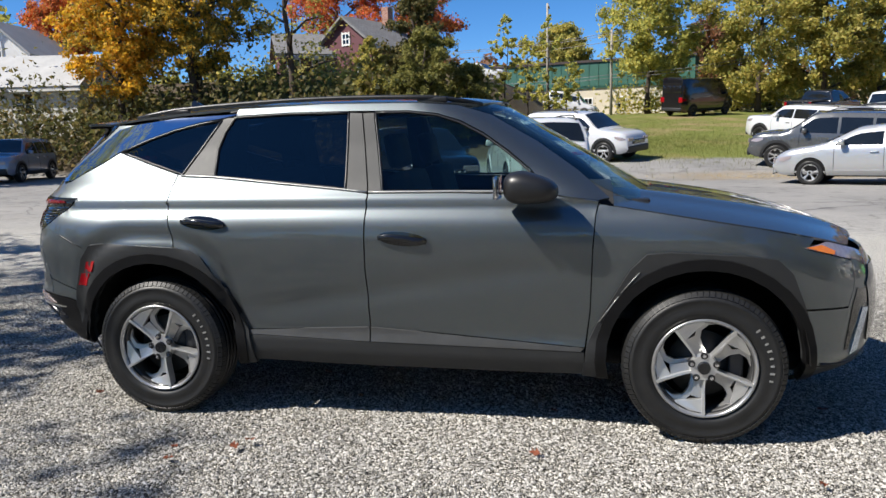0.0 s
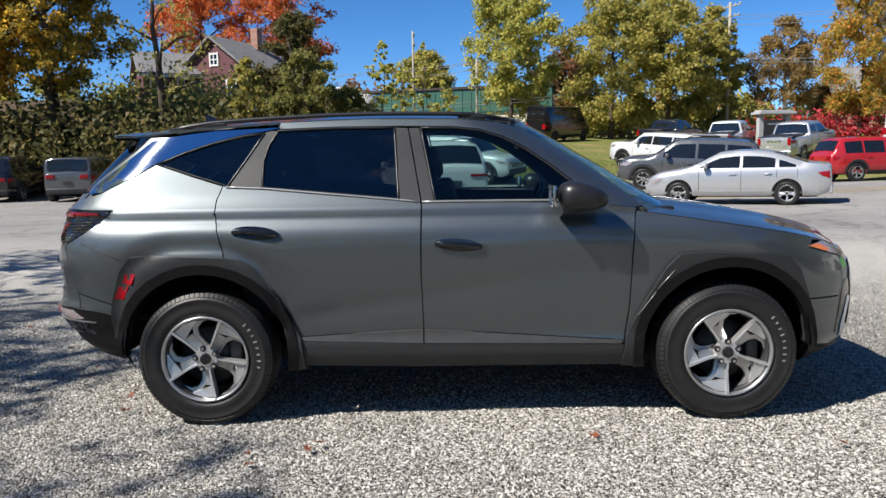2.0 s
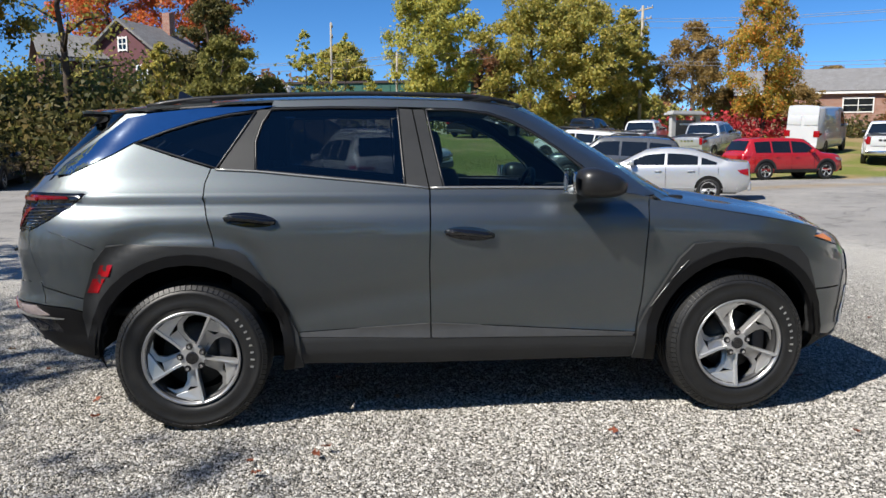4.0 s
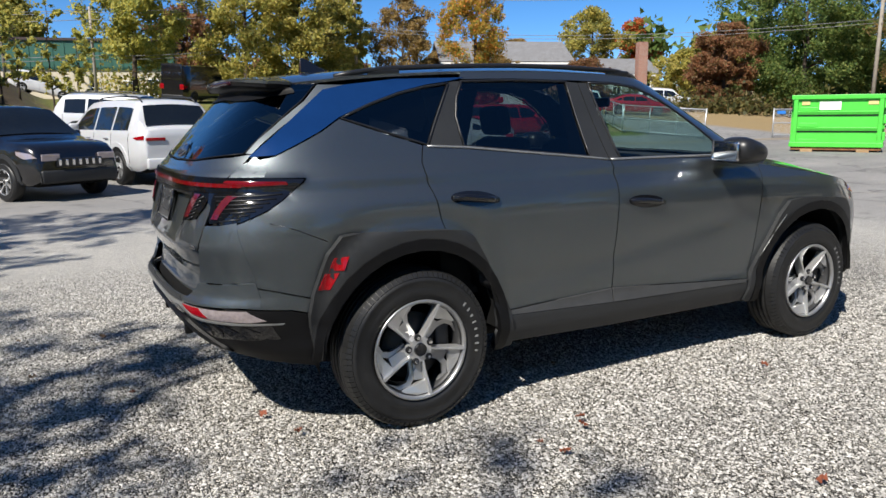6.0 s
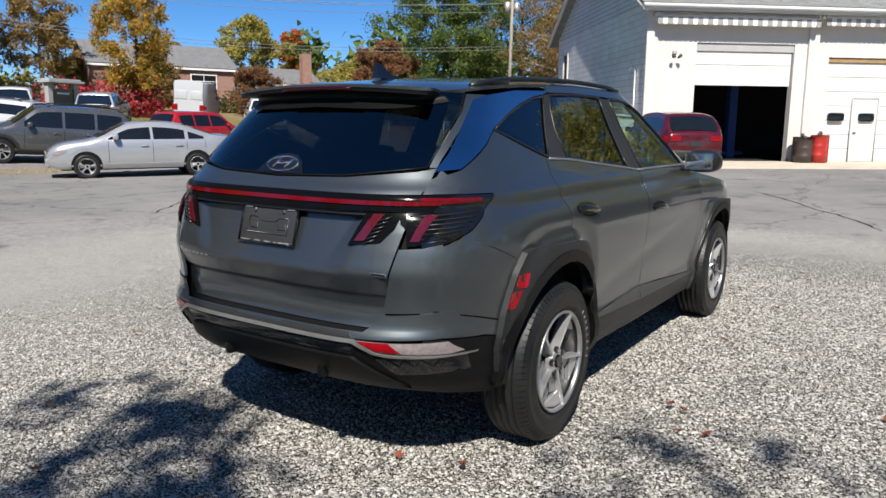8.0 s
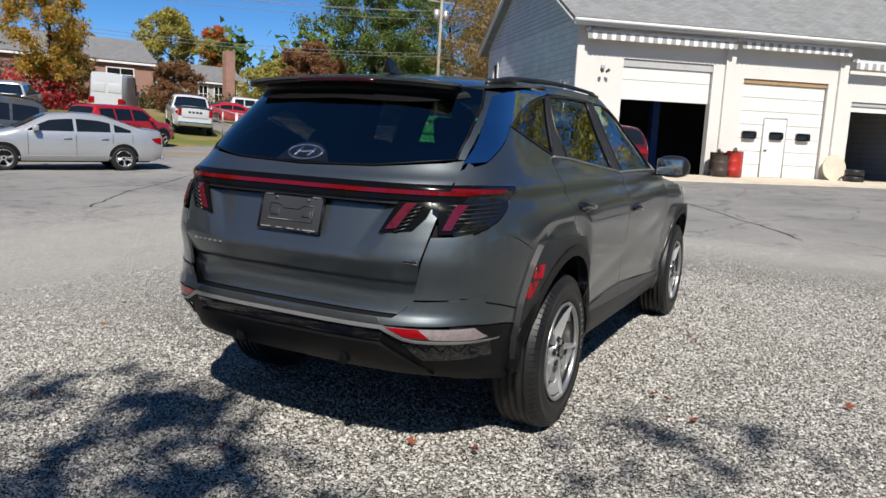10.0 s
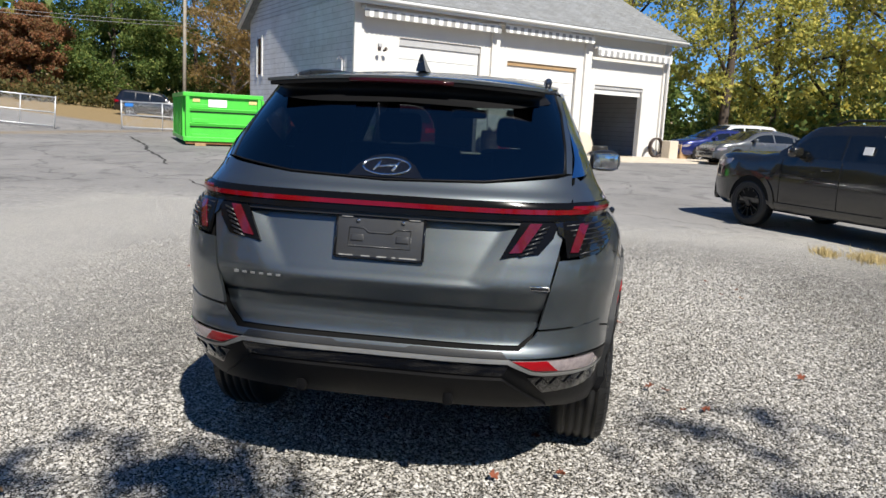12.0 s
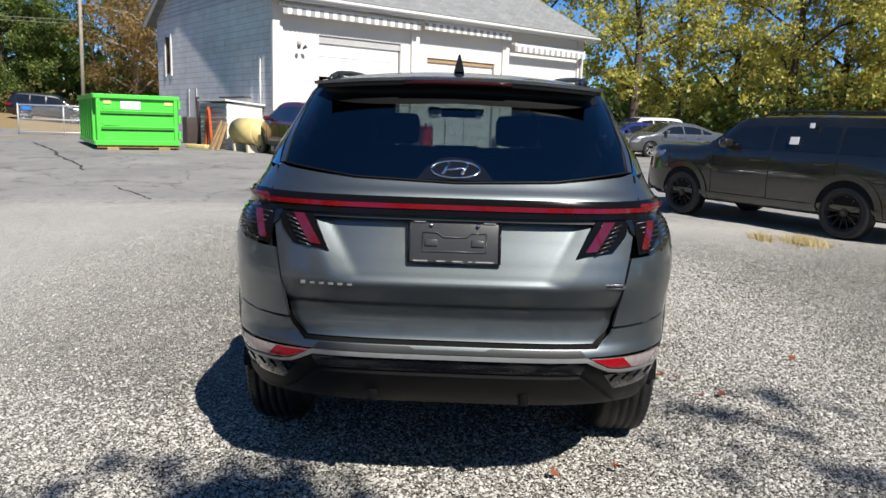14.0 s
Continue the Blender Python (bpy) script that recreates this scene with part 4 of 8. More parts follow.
# black strip below the bar, the shade under it made as a part
part("bar_shade", panel([(-0.655, 1.072), (0.655, 1.072), (0.68, 1.092), (-0.68, 1.092)], on_rear(-0.006), (0.03, 0.012), 0.01, (-1, 0, 0)), M_BLACK, bar)
for s in (-1, 1):
    inner = part("inner_tail_lamp", panel([(s * 0.490, 1.085), (s * 0.617, 1.085), (s * 0.600, 1.03), (s * 0.555, 0.976), (s * 0.427, 0.960)], on_rear(-0.001), (0.015, 0.0125), 0.01, (-1, 0, 0)), M_LAMPBLACK, gate, "dark angled inner tail lamp")
    part("lamp_blade", panel([(s * 0.520, 1.080), (s * 0.560, 1.080), (s * 0.497, 0.982), (s * 0.455, 0.978)], on_rear(0.004), (0.02, 0.02), 0.006, (-1, 0, 0)), M_PINK, inner, "pale red lamp blade")
    for k in range(6):
        part("lamp_rib", outline_tube([(s * (0.585 - 0.010 * k), 1.07 - 0.017 * k), (s * (0.545 - 0.011 * k), 1.055 - 0.017 * k)], on_rear(0.002), 0.004, False), M_BLACK, inner)
    outer = part("outer_tail_lamp", panel([(s * 0.632, 1.085), (s * 0.72, 1.088), (s * 0.748, 1.088), (s * 0.735, 1.02), (s * 0.70, 0.972), (s * 0.652, 0.966)], on_rear(0.004), (0.015, 0.0125), 0.01, (-1, 0, 0)), M_LAMPBLACK, hero, "dark outer tail lamp")
    part("lamp_blade", panel([(s * 0.690, 1.080), (s * 0.722, 1.080), (s * 0.690, 0.985), (s * 0.662, 0.985)], on_rear(0.009), (0.02, 0.02), 0.006, (-1, 0, 0)), M_PINK, outer, "pale red lamp blade")
    part("corner_panel", panel([(s * 0.660, 1.150), (s * 0.742, 1.152), (s * 0.72, 1.19), (s * 0.665, 1.235)], on_rear(0.0), (0.02, 0.02), 0.01, (-1, 0, 0)), M_PAINT, hero)
    part("rear_corner", panel([(s * 0.626, 0.955), (s * 0.70, 0.960), (s * 0.752, 0.975), (s * 0.78, 0.86), (s * 0.79, 0.735), (s * 0.70, 0.72), (s * 0.573, 0.715), (s * 0.604, 0.86)], on_rear(0.0), (0.02, 0.02), 0.012, (-1, 0, 0)), M_PAINT, hero)
bump = part("rear_bumper", panel([(-0.80, 0.625), (-0.50, 0.618), (0.50, 0.618), (0.80, 0.625), (0.79, 0.728), (0.70, 0.715), (0.574, 0.708), (0.560, 0.687), (0.510, 0.644), (-0.510, 0.644), (-0.560, 0.687), (-0.574, 0.708), (-0.70, 0.715), (-0.79, 0.728)], on_rear(0.006), (0.02, 0.0125), 0.012, (-1, 0, 0)), M_PAINT, hero)
part("lower_bumper", panel([(-0.80, 0.36), (-0.60, 0.385), (0.60, 0.385), (0.80, 0.36), (0.81, 0.60), (0.50, 0.612), (-0.50, 0.612), (-0.81, 0.60)], on_rear(0.0), (0.02, 0.0125), 0.03, (-1, 0, 0)), M_DARKCLAD, bump, "matt black lower bumper")
part("skid_plate", panel([(-0.62, 0.40), (0.62, 0.40), (0.46, 0.535), (-0.46, 0.535)], on_rear(0.016), (0.03, 0.02), 0.02, (-1, 0, 0)), M_DARKCLAD, bump)
part("upper_lip", panel([(-0.46, 0.548), (0.46, 0.548), (0.48, 0.592), (-0.48, 0.592)], on_rear(0.002), (0.03, 0.02), 0.01, (-1, 0, 0)), M_GLOSSBLACK, bump)
STRIP_LOW = [(-0.815, 0.545), (-0.60, 0.553), (-0.555, 0.562), (-0.475, 0.601), (0.475, 0.601), (0.555, 0.562), (0.60, 0.553), (0.815, 0.545), (0.818, 0.552), (0.60, 0.563), (0.56, 0.572), (0.48, 0.617), (-0.48, 0.617), (-0.56, 0.572), (-0.60, 0.563), (-0.818, 0.552)]
part("bumper_strip", panel(STRIP_LOW, on_rear(0.014), (0.02, 0.01), 0.012, (-1, 0, 0)), M_SILVERSTRIP, bump, "silver strip across the bumper")
for s in (-1, 1):
    bl = part("bumper_lamp", panel([(s * 0.49, 0.612), (s * 0.57, 0.574), (s * 0.775, 0.560), (s * 0.80, 0.566), (s * 0.775, 0.610)], on_rear(0.010), (0.02, 0.01), 0.008, (-1, 0, 0)), M_CLEARLENS, bump, "clear and red bumper lamp")
    part("red_section", panel([(s * 0.492, 0.611), (s * 0.568, 0.577), (s * 0.650, 0.571), (s * 0.612, 0.611)], on_rear(0.0125), (0.02, 0.01), 0.005, (-1, 0, 0)), M_RED, bl, "red reflector end")
    part("facet_panel", panel([(s * 0.545, 0.545), (s * 0.80, 0.548), (s * 0.79, 0.475), (s * 0.60, 0.470)], on_rear(0.004), (0.03, 0.02), 0.006, (-1, 0, 0)), M_GLOSSBLACK, bump)
    for k in range(4):
        y0 = 0.60 + 0.05 * k
        part("facet", panel([(s * y0, 0.540), (s * (y0 + 0.024), 0.510), (s * y0, 0.478), (s * (y0 - 0.024), 0.510)], on_rear(0.011), (0.03, 0.02), 0.006, (-1, 0, 0)), M_GLOSSBLACK, bump, smooth=False)
    part("tow_fin", boxed((0.04, 0.036, 0.10), (-2.266, s * 0.27, 0.462), None, 0.012), M_DARKCLAD, bump)
part("bumper_step", panel([(-0.475, 0.619), (0.475, 0.619), (0.455, 0.642), (0.14, 0.642), (0.12, 0.634), (-0.12, 0.634), (-0.14, 0.642), (-0.455, 0.642)], on_rear(0.011), (0.03, 0.01), 0.01, (-1, 0, 0)), M_CLAD, bump, "dark step across the bumper top")
part("inner_shell", panel([(-0.80, 0.45), (0.80, 0.45), (0.72, 1.15), (0.62, 1.21), (-0.62, 1.21), (-0.72, 1.15)], on_rear(-0.045), (0.08, 0.06), 0, (-1, 0, 0)), M_INNER, hero)

# plate holder with its frame and small bars of print
ph = part("plate_holder", boxed((0.012, 0.312, 0.150), (-2.279, -0.005, 1.0), Euler((0, radians(14), 0)).to_matrix(), 0.006), M_PLATE, gate, "empty black plate holder in a dealer frame")
rot8 = Euler((0, radians(14), 0)).to_matrix()


def on_plate(y, z, off=0.008):
    return Vector((-2.279, -0.005, 1.0)) + rot8 @ Vector((-off, y, z))


bm = bmesh.new()
for a, b in (((-0.156, -0.075), (0.156, -0.075)), ((0.156, -0.075), (0.156, 0.075)), ((0.156, 0.075), (-0.156, 0.075)), ((-0.156, 0.075), (-0.156, -0.075))):
    tube(bm, [on_plate(*a), on_plate(*b)], 0.005, 6)
part("plate_frame", bm, M_GLOSSBLACK, ph)
bm = bmesh.new()
pts = [(-0.11, 0.03), (-0.06, 0.03), (-0.04, 0.015), (0.04, 0.015), (0.06, 0.03), (0.11, 0.03), (0.11, -0.035), (-0.11, -0.035), (-0.11, 0.03)]
tube(bm, [on_plate(*p, 0.007) for p in pts], 0.003, 6)
part("moulded_rib", bm, M_PLATE, ph)
for y0, wd in ((-0.115, 0.05), (-0.045, 0.03), (0.012, 0.035), (0.055, 0.014), (0.105, 0.062)):
    part("print_bar", boxed((0.002, wd, 0.005), on_plate(-y0, -0.068, 0.010), rot8), M_TYREINK, ph, smooth=False)
for y0, wd in ((-0.12, 0.04), (0.12, 0.04)):
    part("print_bar", boxed((0.002, wd, 0.006), on_plate(-y0, 0.067, 0.010), rot8), M_TYREINK, ph, smooth=False)
for y0 in (-0.08, 0.08):
    bm = bmesh.new()
    cyl(bm, 0.007, 0.007, 0.006, Matrix.Translation(on_plate(y0, 0.055, 0.010)) @ Matrix.Rotation(math.pi / 2, 4, "Y"), 10)
    part("screw", bm, M_CHROME, ph)
    part("moulded_tab", boxed((0.008, 0.045, 0.025), on_plate(y0, -0.005, 0.007), rot8, 0.004), M_PLATE, ph)


for k in range(6):
    yy = 0.515 - 0.033 * k
    part("letter_bar", boxed((0.003, 0.017, 0.008 if k else 0.012), (rear_x(yy, 0.845) - 0.001, yy, 0.845), None, 0.0015), M_SILVERSTRIP, gate, smooth=False)
part("badge", boxed((0.004, 0.072, 0.017), (rear_x(0.56, 0.862) - 0.002, -0.565, 0.862), Euler((0, 0, radians(6))).to_matrix(), 0.002), M_CHROME, gate, "small chrome badge plate")
part("badge_print", boxed((0.003, 0.058, 0.008), (rear_x(0.56, 0.862) - 0.004, -0.565, 0.862), Euler((0, 0, radians(6))).to_matrix()), M_BLACK, gate, smooth=False)
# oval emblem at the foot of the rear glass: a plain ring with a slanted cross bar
bm = bmesh.new()
em = lambda y, z: on_rear(0.004)(y, z)
tube(bm, [em(0.085 * math.cos(a), 1.243 + 0.028 * math.sin(a)) for a in [2 * math.pi * k / 32 for k in range(33)]], 0.0045, 6)
tube(bm, [em(0.045, 1.226), em(0.022, 1.262)], 0.006, 6)
tube(bm, [em(-0.022, 1.226), em(-0.045, 1.262)], 0.006, 6)
tube(bm, [em(0.034, 1.240), em(-0.034, 1.248)], 0.005, 6)
part("emblem", bm, M_CHROME, gate, "chrome oval emblem")
part("emblem_pad", panel([(-0.135, 1.207), (0.135, 1.207), (0.10, 1.25), (0.055, 1.277), (0, 1.285), (-0.055, 1.277), (-0.10, 1.25)], on_rear(0.0005), (0.03, 0.02), 0.002, (-1, 0, 0)), M_GLOSSBLACK, gate)

# roof, spoiler, antenna, hood, windscreen
roof_poly = [(-1.80, -1), (-1.80, 1), (0.27, 1), (0.36, 0.6), (0.40, 0), (0.36, -0.6), (0.27, -1)]
roof = part("roof", panel(roof_poly, on_roof(), (0.05, 0.08), 0.012, (0, 0, 1)), M_PAINT, hero)


def on_spoiler(off=0.0):
    def at(x, s):
        b = on_roof()(-1.80, s)
        k = (-1.80 - x) / 0.2
        return Vector((x + 0.07 * k * abs(s) ** 4, b.y * (1 + 0.075 * k), b.z - 0.004 * k - 0.014 * k * k + 0.022 * k * abs(s) ** 3 + off))
    return at


sp = part("spoiler", panel([(-1.806, -1), (-1.806, 1), (-2.0, 1), (-2.0, -1)], on_spoiler(), (0.02, 0.08), 0.012, (0, 0, 1)), M_PAINT, hero)
part("spoiler_underside", panel([(-1.82, -0.98), (-1.82, 0.98), (-1.995, 0.98), (-1.995, -0.98)], on_spoiler(-0.014), (0.03, 0.1), 0.014, (0, 0, 1)), M_DARKCLAD, sp)
# black underside, carried down to stand for the spoiler's shade on the glass
bm = bmesh.new()
rows = []
for k in range(21):
    f = -0.93 + 1.86 * k / 20
    a, c = on_spoiler(-0.027)(-1.985, f), on_rear(0.003)(f * 0.60, 1.452 + 0.022 * (1 - abs(f)) + 0.06 * abs(f) ** 5)
    rows.append([bm.verts.new(a.lerp(c, q) + Vector((0.045 * math.sin(math.pi * q), 0, 0.012 * math.sin(math.pi * q)))) for q in (0, 0.2, 0.4, 0.6, 0.8, 1.0)])
for p, q in zip(rows, rows[1:]):
    for k in range(5):
        bm.faces.new((p[k], p[k + 1], q[k + 1], q[k]))
bmesh.ops.recalc_face_normals(bm, faces=list(bm.faces))
part("spoiler_cove", bm, M_DARKCLAD, sp, "black cove under the spoiler, also standing for its shade")
bm = bmesh.new()
tube(bm, [on_spoiler(-0.020)(-1.992, s / 11) - Vector((0.004, 0, 0)) for s in range(-4, 5)], 0.010, 6)
part("brake_light", bm, M_DARKRED, sp, "high red brake light")
bm = bmesh.new()
fin = [(0.09, 0.0), (0.02, 0.028), (-0.035, 0.062), (-0.062, 0.072), (-0.072, 0.066), (-0.078, 0.0)]
base = on_roof()(-1.52, 0)
v0 = [bm.verts.new(base + Vector((x, 0.022 * (1 - z / 0.085), z))) for x, z in fin]
v1 = [bm.verts.new(base + Vector((x, -0.022 * (1 - z / 0.085), z))) for x, z in fin]
bm.faces.new(v0)
bm.faces.new(v1[::-1])
for k in range(len(fin)):
    bm.faces.new((v0[k], v1[k], v1[(k + 1) % len(fin)], v0[(k + 1) % len(fin)]))
bmesh.ops.recalc_face_normals(bm, faces=list(bm.faces))
part("antenna_fin", bm, M_GLOSSBLACK, roof, "gloss black shark-fin antenna", smooth=False)
part("sunroof", panel([(-0.9, -0.7), (-0.9, 0.7), (0.05, 0.7), (0.05, -0.7)], on_roof(0.003), (0.1, 0.1), 0.004, (0, 0, 1)), M_GLOSSBLACK, roof)
part("hood", panel([(0.97, -1), (0.97, 1), (2.02, 1), (2.11, 0.7), (2.15, 0), (2.11, -0.7), (2.02, -1)], on_hood(), (0.04, 0.05), 0.012, (0, 0, 1)), M_PAINT, hero)
ws = [(-0.70, 1.10), (0.70, 1.10), (0.655, 1.30), (0.60, 1.45), (0.52, 1.57), (0.25, 1.60), (-0.25, 1.60), (-0.52, 1.57), (-0.60, 1.45), (-0.655, 1.30)]
part("windscreen", panel(ws, on_front(-0.004, True), (0.06, 0.04), 0.004, (1, 0, 0)), M_CLEARGLASS, hero, "clear windscreen").visible_shadow = False
part("cowl", boxed((0.16, 1.36, 0.03), (1.06, 0, 1.10), None, 0.01), M_BLACK, hero)
fb = part("front_bumper", panel([(-0.735, 0.30), (0.735, 0.30), (0.745, 0.62), (0.70, 0.86), (-0.70, 0.86), (-0.745, 0.62)], on_front(), (0.04, 0.03), 0.012, (1, 0, 0)), M_PAINT, hero)
part("grille", panel([(-0.60, 0.44), (0.60, 0.44), (0.66, 0.72), (0.60, 0.80), (-0.60, 0.80), (-0.66, 0.72)], on_front(0.008), (0.03, 0.03), 0.01, (1, 0, 0)), M_GLOSSBLACK, fb, "gloss black grille")
part("front_lip", panel([(-0.73, 0.27), (0.73, 0.27), (0.73, 0.355), (-0.73, 0.355)], on_front(0.012), (0.05, 0.03), 0.02, (1, 0, 0)), M_CLAD, fb)
for s in (-1, 1):
    part("bumper_corner", panel([(1.845, 0.30), (1.84, 0.46), (1.79, 0.622), (2.04, 0.622), (2.14, 0.60), (2.16, 0.36), (2.05, 0.29)], on_side(s, 0.001), (0.03, 0.03), 0.012, (0, s, 0)), M_PAINT, fb)
    part("corner_vent", panel([(2.03, 0.64), (2.05, 0.71), (2.10, 0.70), (2.115, 0.635), (2.075, 0.615), (2.02, 0.42), (2.005, 0.42)], on_side(s, 0.005), (0.02, 0.03), 0.006, (0, s, 0)), M_GLOSSBLACK, fb)
    part("lip_line", outline_tube([(1.895, 0.362), (1.98, 0.352), (2.06, 0.350), (2.13, 0.358)], on_side(s, 0.004), 0.007, False), M_BLACK, fb)
    part("corner_lip", panel([(1.85, 0.27), (1.845, 0.352), (2.0, 0.342), (2.13, 0.348), (2.12, 0.30), (2.05, 0.272)], on_side(s, 0.008), (0.03, 0.03), 0.02, (0, s, 0)), M_CLAD, fb)
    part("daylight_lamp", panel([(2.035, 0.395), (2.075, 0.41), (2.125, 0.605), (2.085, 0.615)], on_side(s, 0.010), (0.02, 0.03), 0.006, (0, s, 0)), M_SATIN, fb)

# underside and cabin
part("underbody", boxed((3.7, 1.35, 0.10), (0.08, 0, 0.34), None, 0.04), M_INNER, hero)
part("exhaust_box", boxed((0.30, 0.55, 0.12), (-1.72, 0.1, 0.37), None, 0.05), M_INNER, hero)
part("cabin_floor", boxed((3.2, 1.36, 0.04), (-0.35, 0, 0.55)), M_SEAT, hero)
# pillar trims, widened to block bright windows seen through the cabin
for s in (-1, 1):
    for x0, x1, inner in ((-1.20, -1.04, (0.52, 0.44, 0.36)), (-0.34, -0.24, (0.66, 0.60, 0.48))):
        bm = bmesh.new()
        rings = [[bm.verts.new((x, s * y, z)) for x, y in ((x0, yi), (x1, yi), (x1, yo), (x0, yo))] for z, yi, yo in ((0.56, inner[0], 0.76), (1.24, inner[1], 0.70), (1.56, inner[2], 0.565))]
        for p, q in zip(rings, rings[1:]):
            for k in range(4):
                bm.faces.new((p[k], p[(k + 1) % 4], q[(k + 1) % 4], q[k]))
        bm.faces.new(rings[0][::-1])
        bm.faces.new(rings[-1])
        bmesh.ops.recalc_face_normals(bm, faces=list(bm.faces))
        part("pillar_trim", bm, M_INNER, hero, smooth=False)
part("dashboard", boxed((0.42, 1.38, 0.26), (0.86, 0, 1.00), None, 0.08), M_SEAT, hero)
bm = bmesh.new()
tube(bm, [Vector((0.50 + 0.05 * math.sin(a), 0.37 + 0.18 * math.cos(a), 1.06 + 0.17 * math.sin(a))) for a in [2 * math.pi * k / 24 for k in range(25)]], 0.016, 8)
tube(bm, [(0.50, 0.37 - 0.17, 1.05), (0.52, 0.37, 1.04), (0.50, 0.37 + 0.17, 1.05)], 0.022, 6)
part("steering_wheel", bm, M_BLACK, hero)


def seat(x, y, wide):
    bm = bmesh.new()
    box(bm, (0.52, wide, 0.16), (x + 0.12, y, 0.72), None, 0.05)
    box(bm, (0.14, wide * 0.96, 0.56), (x - 0.16, y, 0.98), Euler((0, radians(-14), 0)).to_matrix(), 0.055)
    s = part("seat", bm, M_SEAT, hero)
    for dy in ([0] if wide < 0.7 else [-0.42, 0, 0.42]):
        b2 = boxed((0.09, 0.27, 0.19), (x - 0.27, y + dy, 1.36 if wide < 0.7 else 1.20), Euler((0, radians(-10), 0)).to_matrix(), 0.045)
        part("headrest", b2, M_SEAT, s)


seat(0.10, 0.37, 0.50)
seat(0.10, -0.37, 0.50)
seat(-0.82, 0, 1.26)
part("parcel_cover", boxed((0.75, 1.18, 0.02), (-1.65, 0, 1.08)), M_SEAT, hero)
part("headlining", panel([(-1.75, -0.95), (-1.75, 0.95), (0.25, 0.95), (0.25, -0.95)], on_roof(-0.035), (0.1, 0.1), 0, (0, 0, -1)), M_SEAT, hero)
bm = boxed((0.03, 0.24, 0.06), (0.36, 0, 1.47), None, 0.015)
part("rear_view_mirror", bm, M_BLACK, hero)

for x in (1.3775, -1.3775):
    for s in (-1, 1):
        make_wheel("wheel", hero, (x, s * 0.775, 0.356), s, M_RIM, turn=radians(-90 if x > 0 else -78))


# ---- service garage ----
def brick_like(name, colour, joint, w, h, bump=0.5, vary=0.12, paint_wear=0.0, axis_x=True):
    """Courses of block or brick, for walls that stay far off."""
    m, n, l, b = nodes_of(name)
    v = tex_coord(n, l, (1, 1, 1))
    t = n.new("ShaderNodeTexBrick")
    t.inputs["Scale"].default_value = 1.0
    t.inputs["Brick Width"].default_value, t.inputs["Row Height"].default_value = w, h
    t.inputs["Mortar Size"].default_value = 0.010
    t.inputs["Color1"].default_value = (*colour, 1)
    t.inputs["Color2"].default_value = (*(c * (1 - vary) for c in colour), 1)
    t.inputs["Mortar"].default_value = (*joint, 1)
    rot = n.new("ShaderNodeCombineXYZ")
    sep = n.new("ShaderNodeSeparateXYZ")
    l.new(v, sep.inputs[0])
    l.new(sep.outputs["X"], rot.inputs["X"])
    l.new(sep.outputs["Z"], rot.inputs["Y"])
    l.new(rot.outputs[0], t.inputs["Vector"])
    dirt = ramp_of(n, l, noise_of(n, l, v, 1.3, 8, 0.7), [(0.35, (0.82, 0.80, 0.77)), (0.65, (1.0, 1.0, 1.0))])
    c = mix_of(n, l, 1.0, t.outputs["Color"], dirt, "MULTIPLY")
    l.new(c, b.inputs["Base Color"])
    b.inputs["Roughness"].default_value = 0.85
    bump_of(n, l, b, t.outputs["Fac"], -bump, 0.01)
    return m


M_WHITEBLOCK = brick_like("painted white block wall", (0.70, 0.71, 0.73), (0.42, 0.43, 0.46), 0.80, 0.205, 0.7, 0.06)
M_WHITEWALL = plain("white painted masonry", (0.60, 0.585, 0.55), 0.75, 0, 0.4, 0.05, 1.2, 0.15)
M_WHITEMETAL = plain("white painted steel door", (0.64, 0.635, 0.61), 0.45, 0, 0.5, 0.05, 2.0, 0.05)
M_SHINGLE = brick_like("grey roof shingles", (0.27, 0.28, 0.28), (0.15, 0.15, 0.15), 0.30, 0.14, 0.6, 0.25)
M_SIDING = brick_like("pale grey lap siding", (0.60, 0.62, 0.65), (0.22, 0.23, 0.26), 30.0, 0.16, 0.8, 0.03)
M_GREYTRIM = plain("grey weathered trim", (0.38, 0.38, 0.38), 0.7, 0, 0.4, 0.12, 3, 0.1)
M_CONCRETE = plain("pale concrete", (0.56, 0.49, 0.39), 0.85, 0, 0.3, 0.14, 1.5, 0.25)
# the room's gloom is put into this near-black base colour
M_DARKROOM = plain("workshop surface darkened as shade", (0.028, 0.028, 0.031), 0.8, 0, 0.3, 0.3, 1.2)
M_GREEN = plain("bright green painted steel", (0.075, 0.52, 0.055), 0.38, 0, 0.5, 0.10, 2.5, 0.08)
M_RUST = plain("rusty steel", (0.24, 0.11, 0.05), 0.85, 0.1, 0.3, 0.4, 6, 0.3)
M_WOOD = plain("weathered lumber", (0.32, 0.21, 0.11), 0.8, 0, 0.3, 0.25, 5, 0.2)
M_POLE = plain("weathered pole wood", (0.30, 0.27, 0.22), 0.85, 0, 0.3, 0.2, 4, 0.3)
M_GALV = plain("galvanised steel", (0.55, 0.56, 0.57), 0.45, 0.6, 0.5, 0.12, 8)
M_WIRE = plain("overhead wire", (0.20, 0.20, 0.20), 0.6, 0.2, 0.4)
M_REDDRUM = plain("red painted drum", (0.36, 0.02, 0.015), 0.4, 0, 0.5, 0.15, 4, 0.05)
M_DARKDRUM = plain("brown painted drum", (0.05, 0.035, 0.03), 0.5, 0, 0.5, 0.2, 4, 0.05)
M_YELLOW = plain("faded yellow tank paint", (0.60, 0.48, 0.20), 0.55, 0, 0.4, 0.15, 2.5, 0.15)
M_LIFT = plain("blue lift paint", (0.02, 0.06, 0.22), 0.45, 0, 0.5, 0.12, 4)
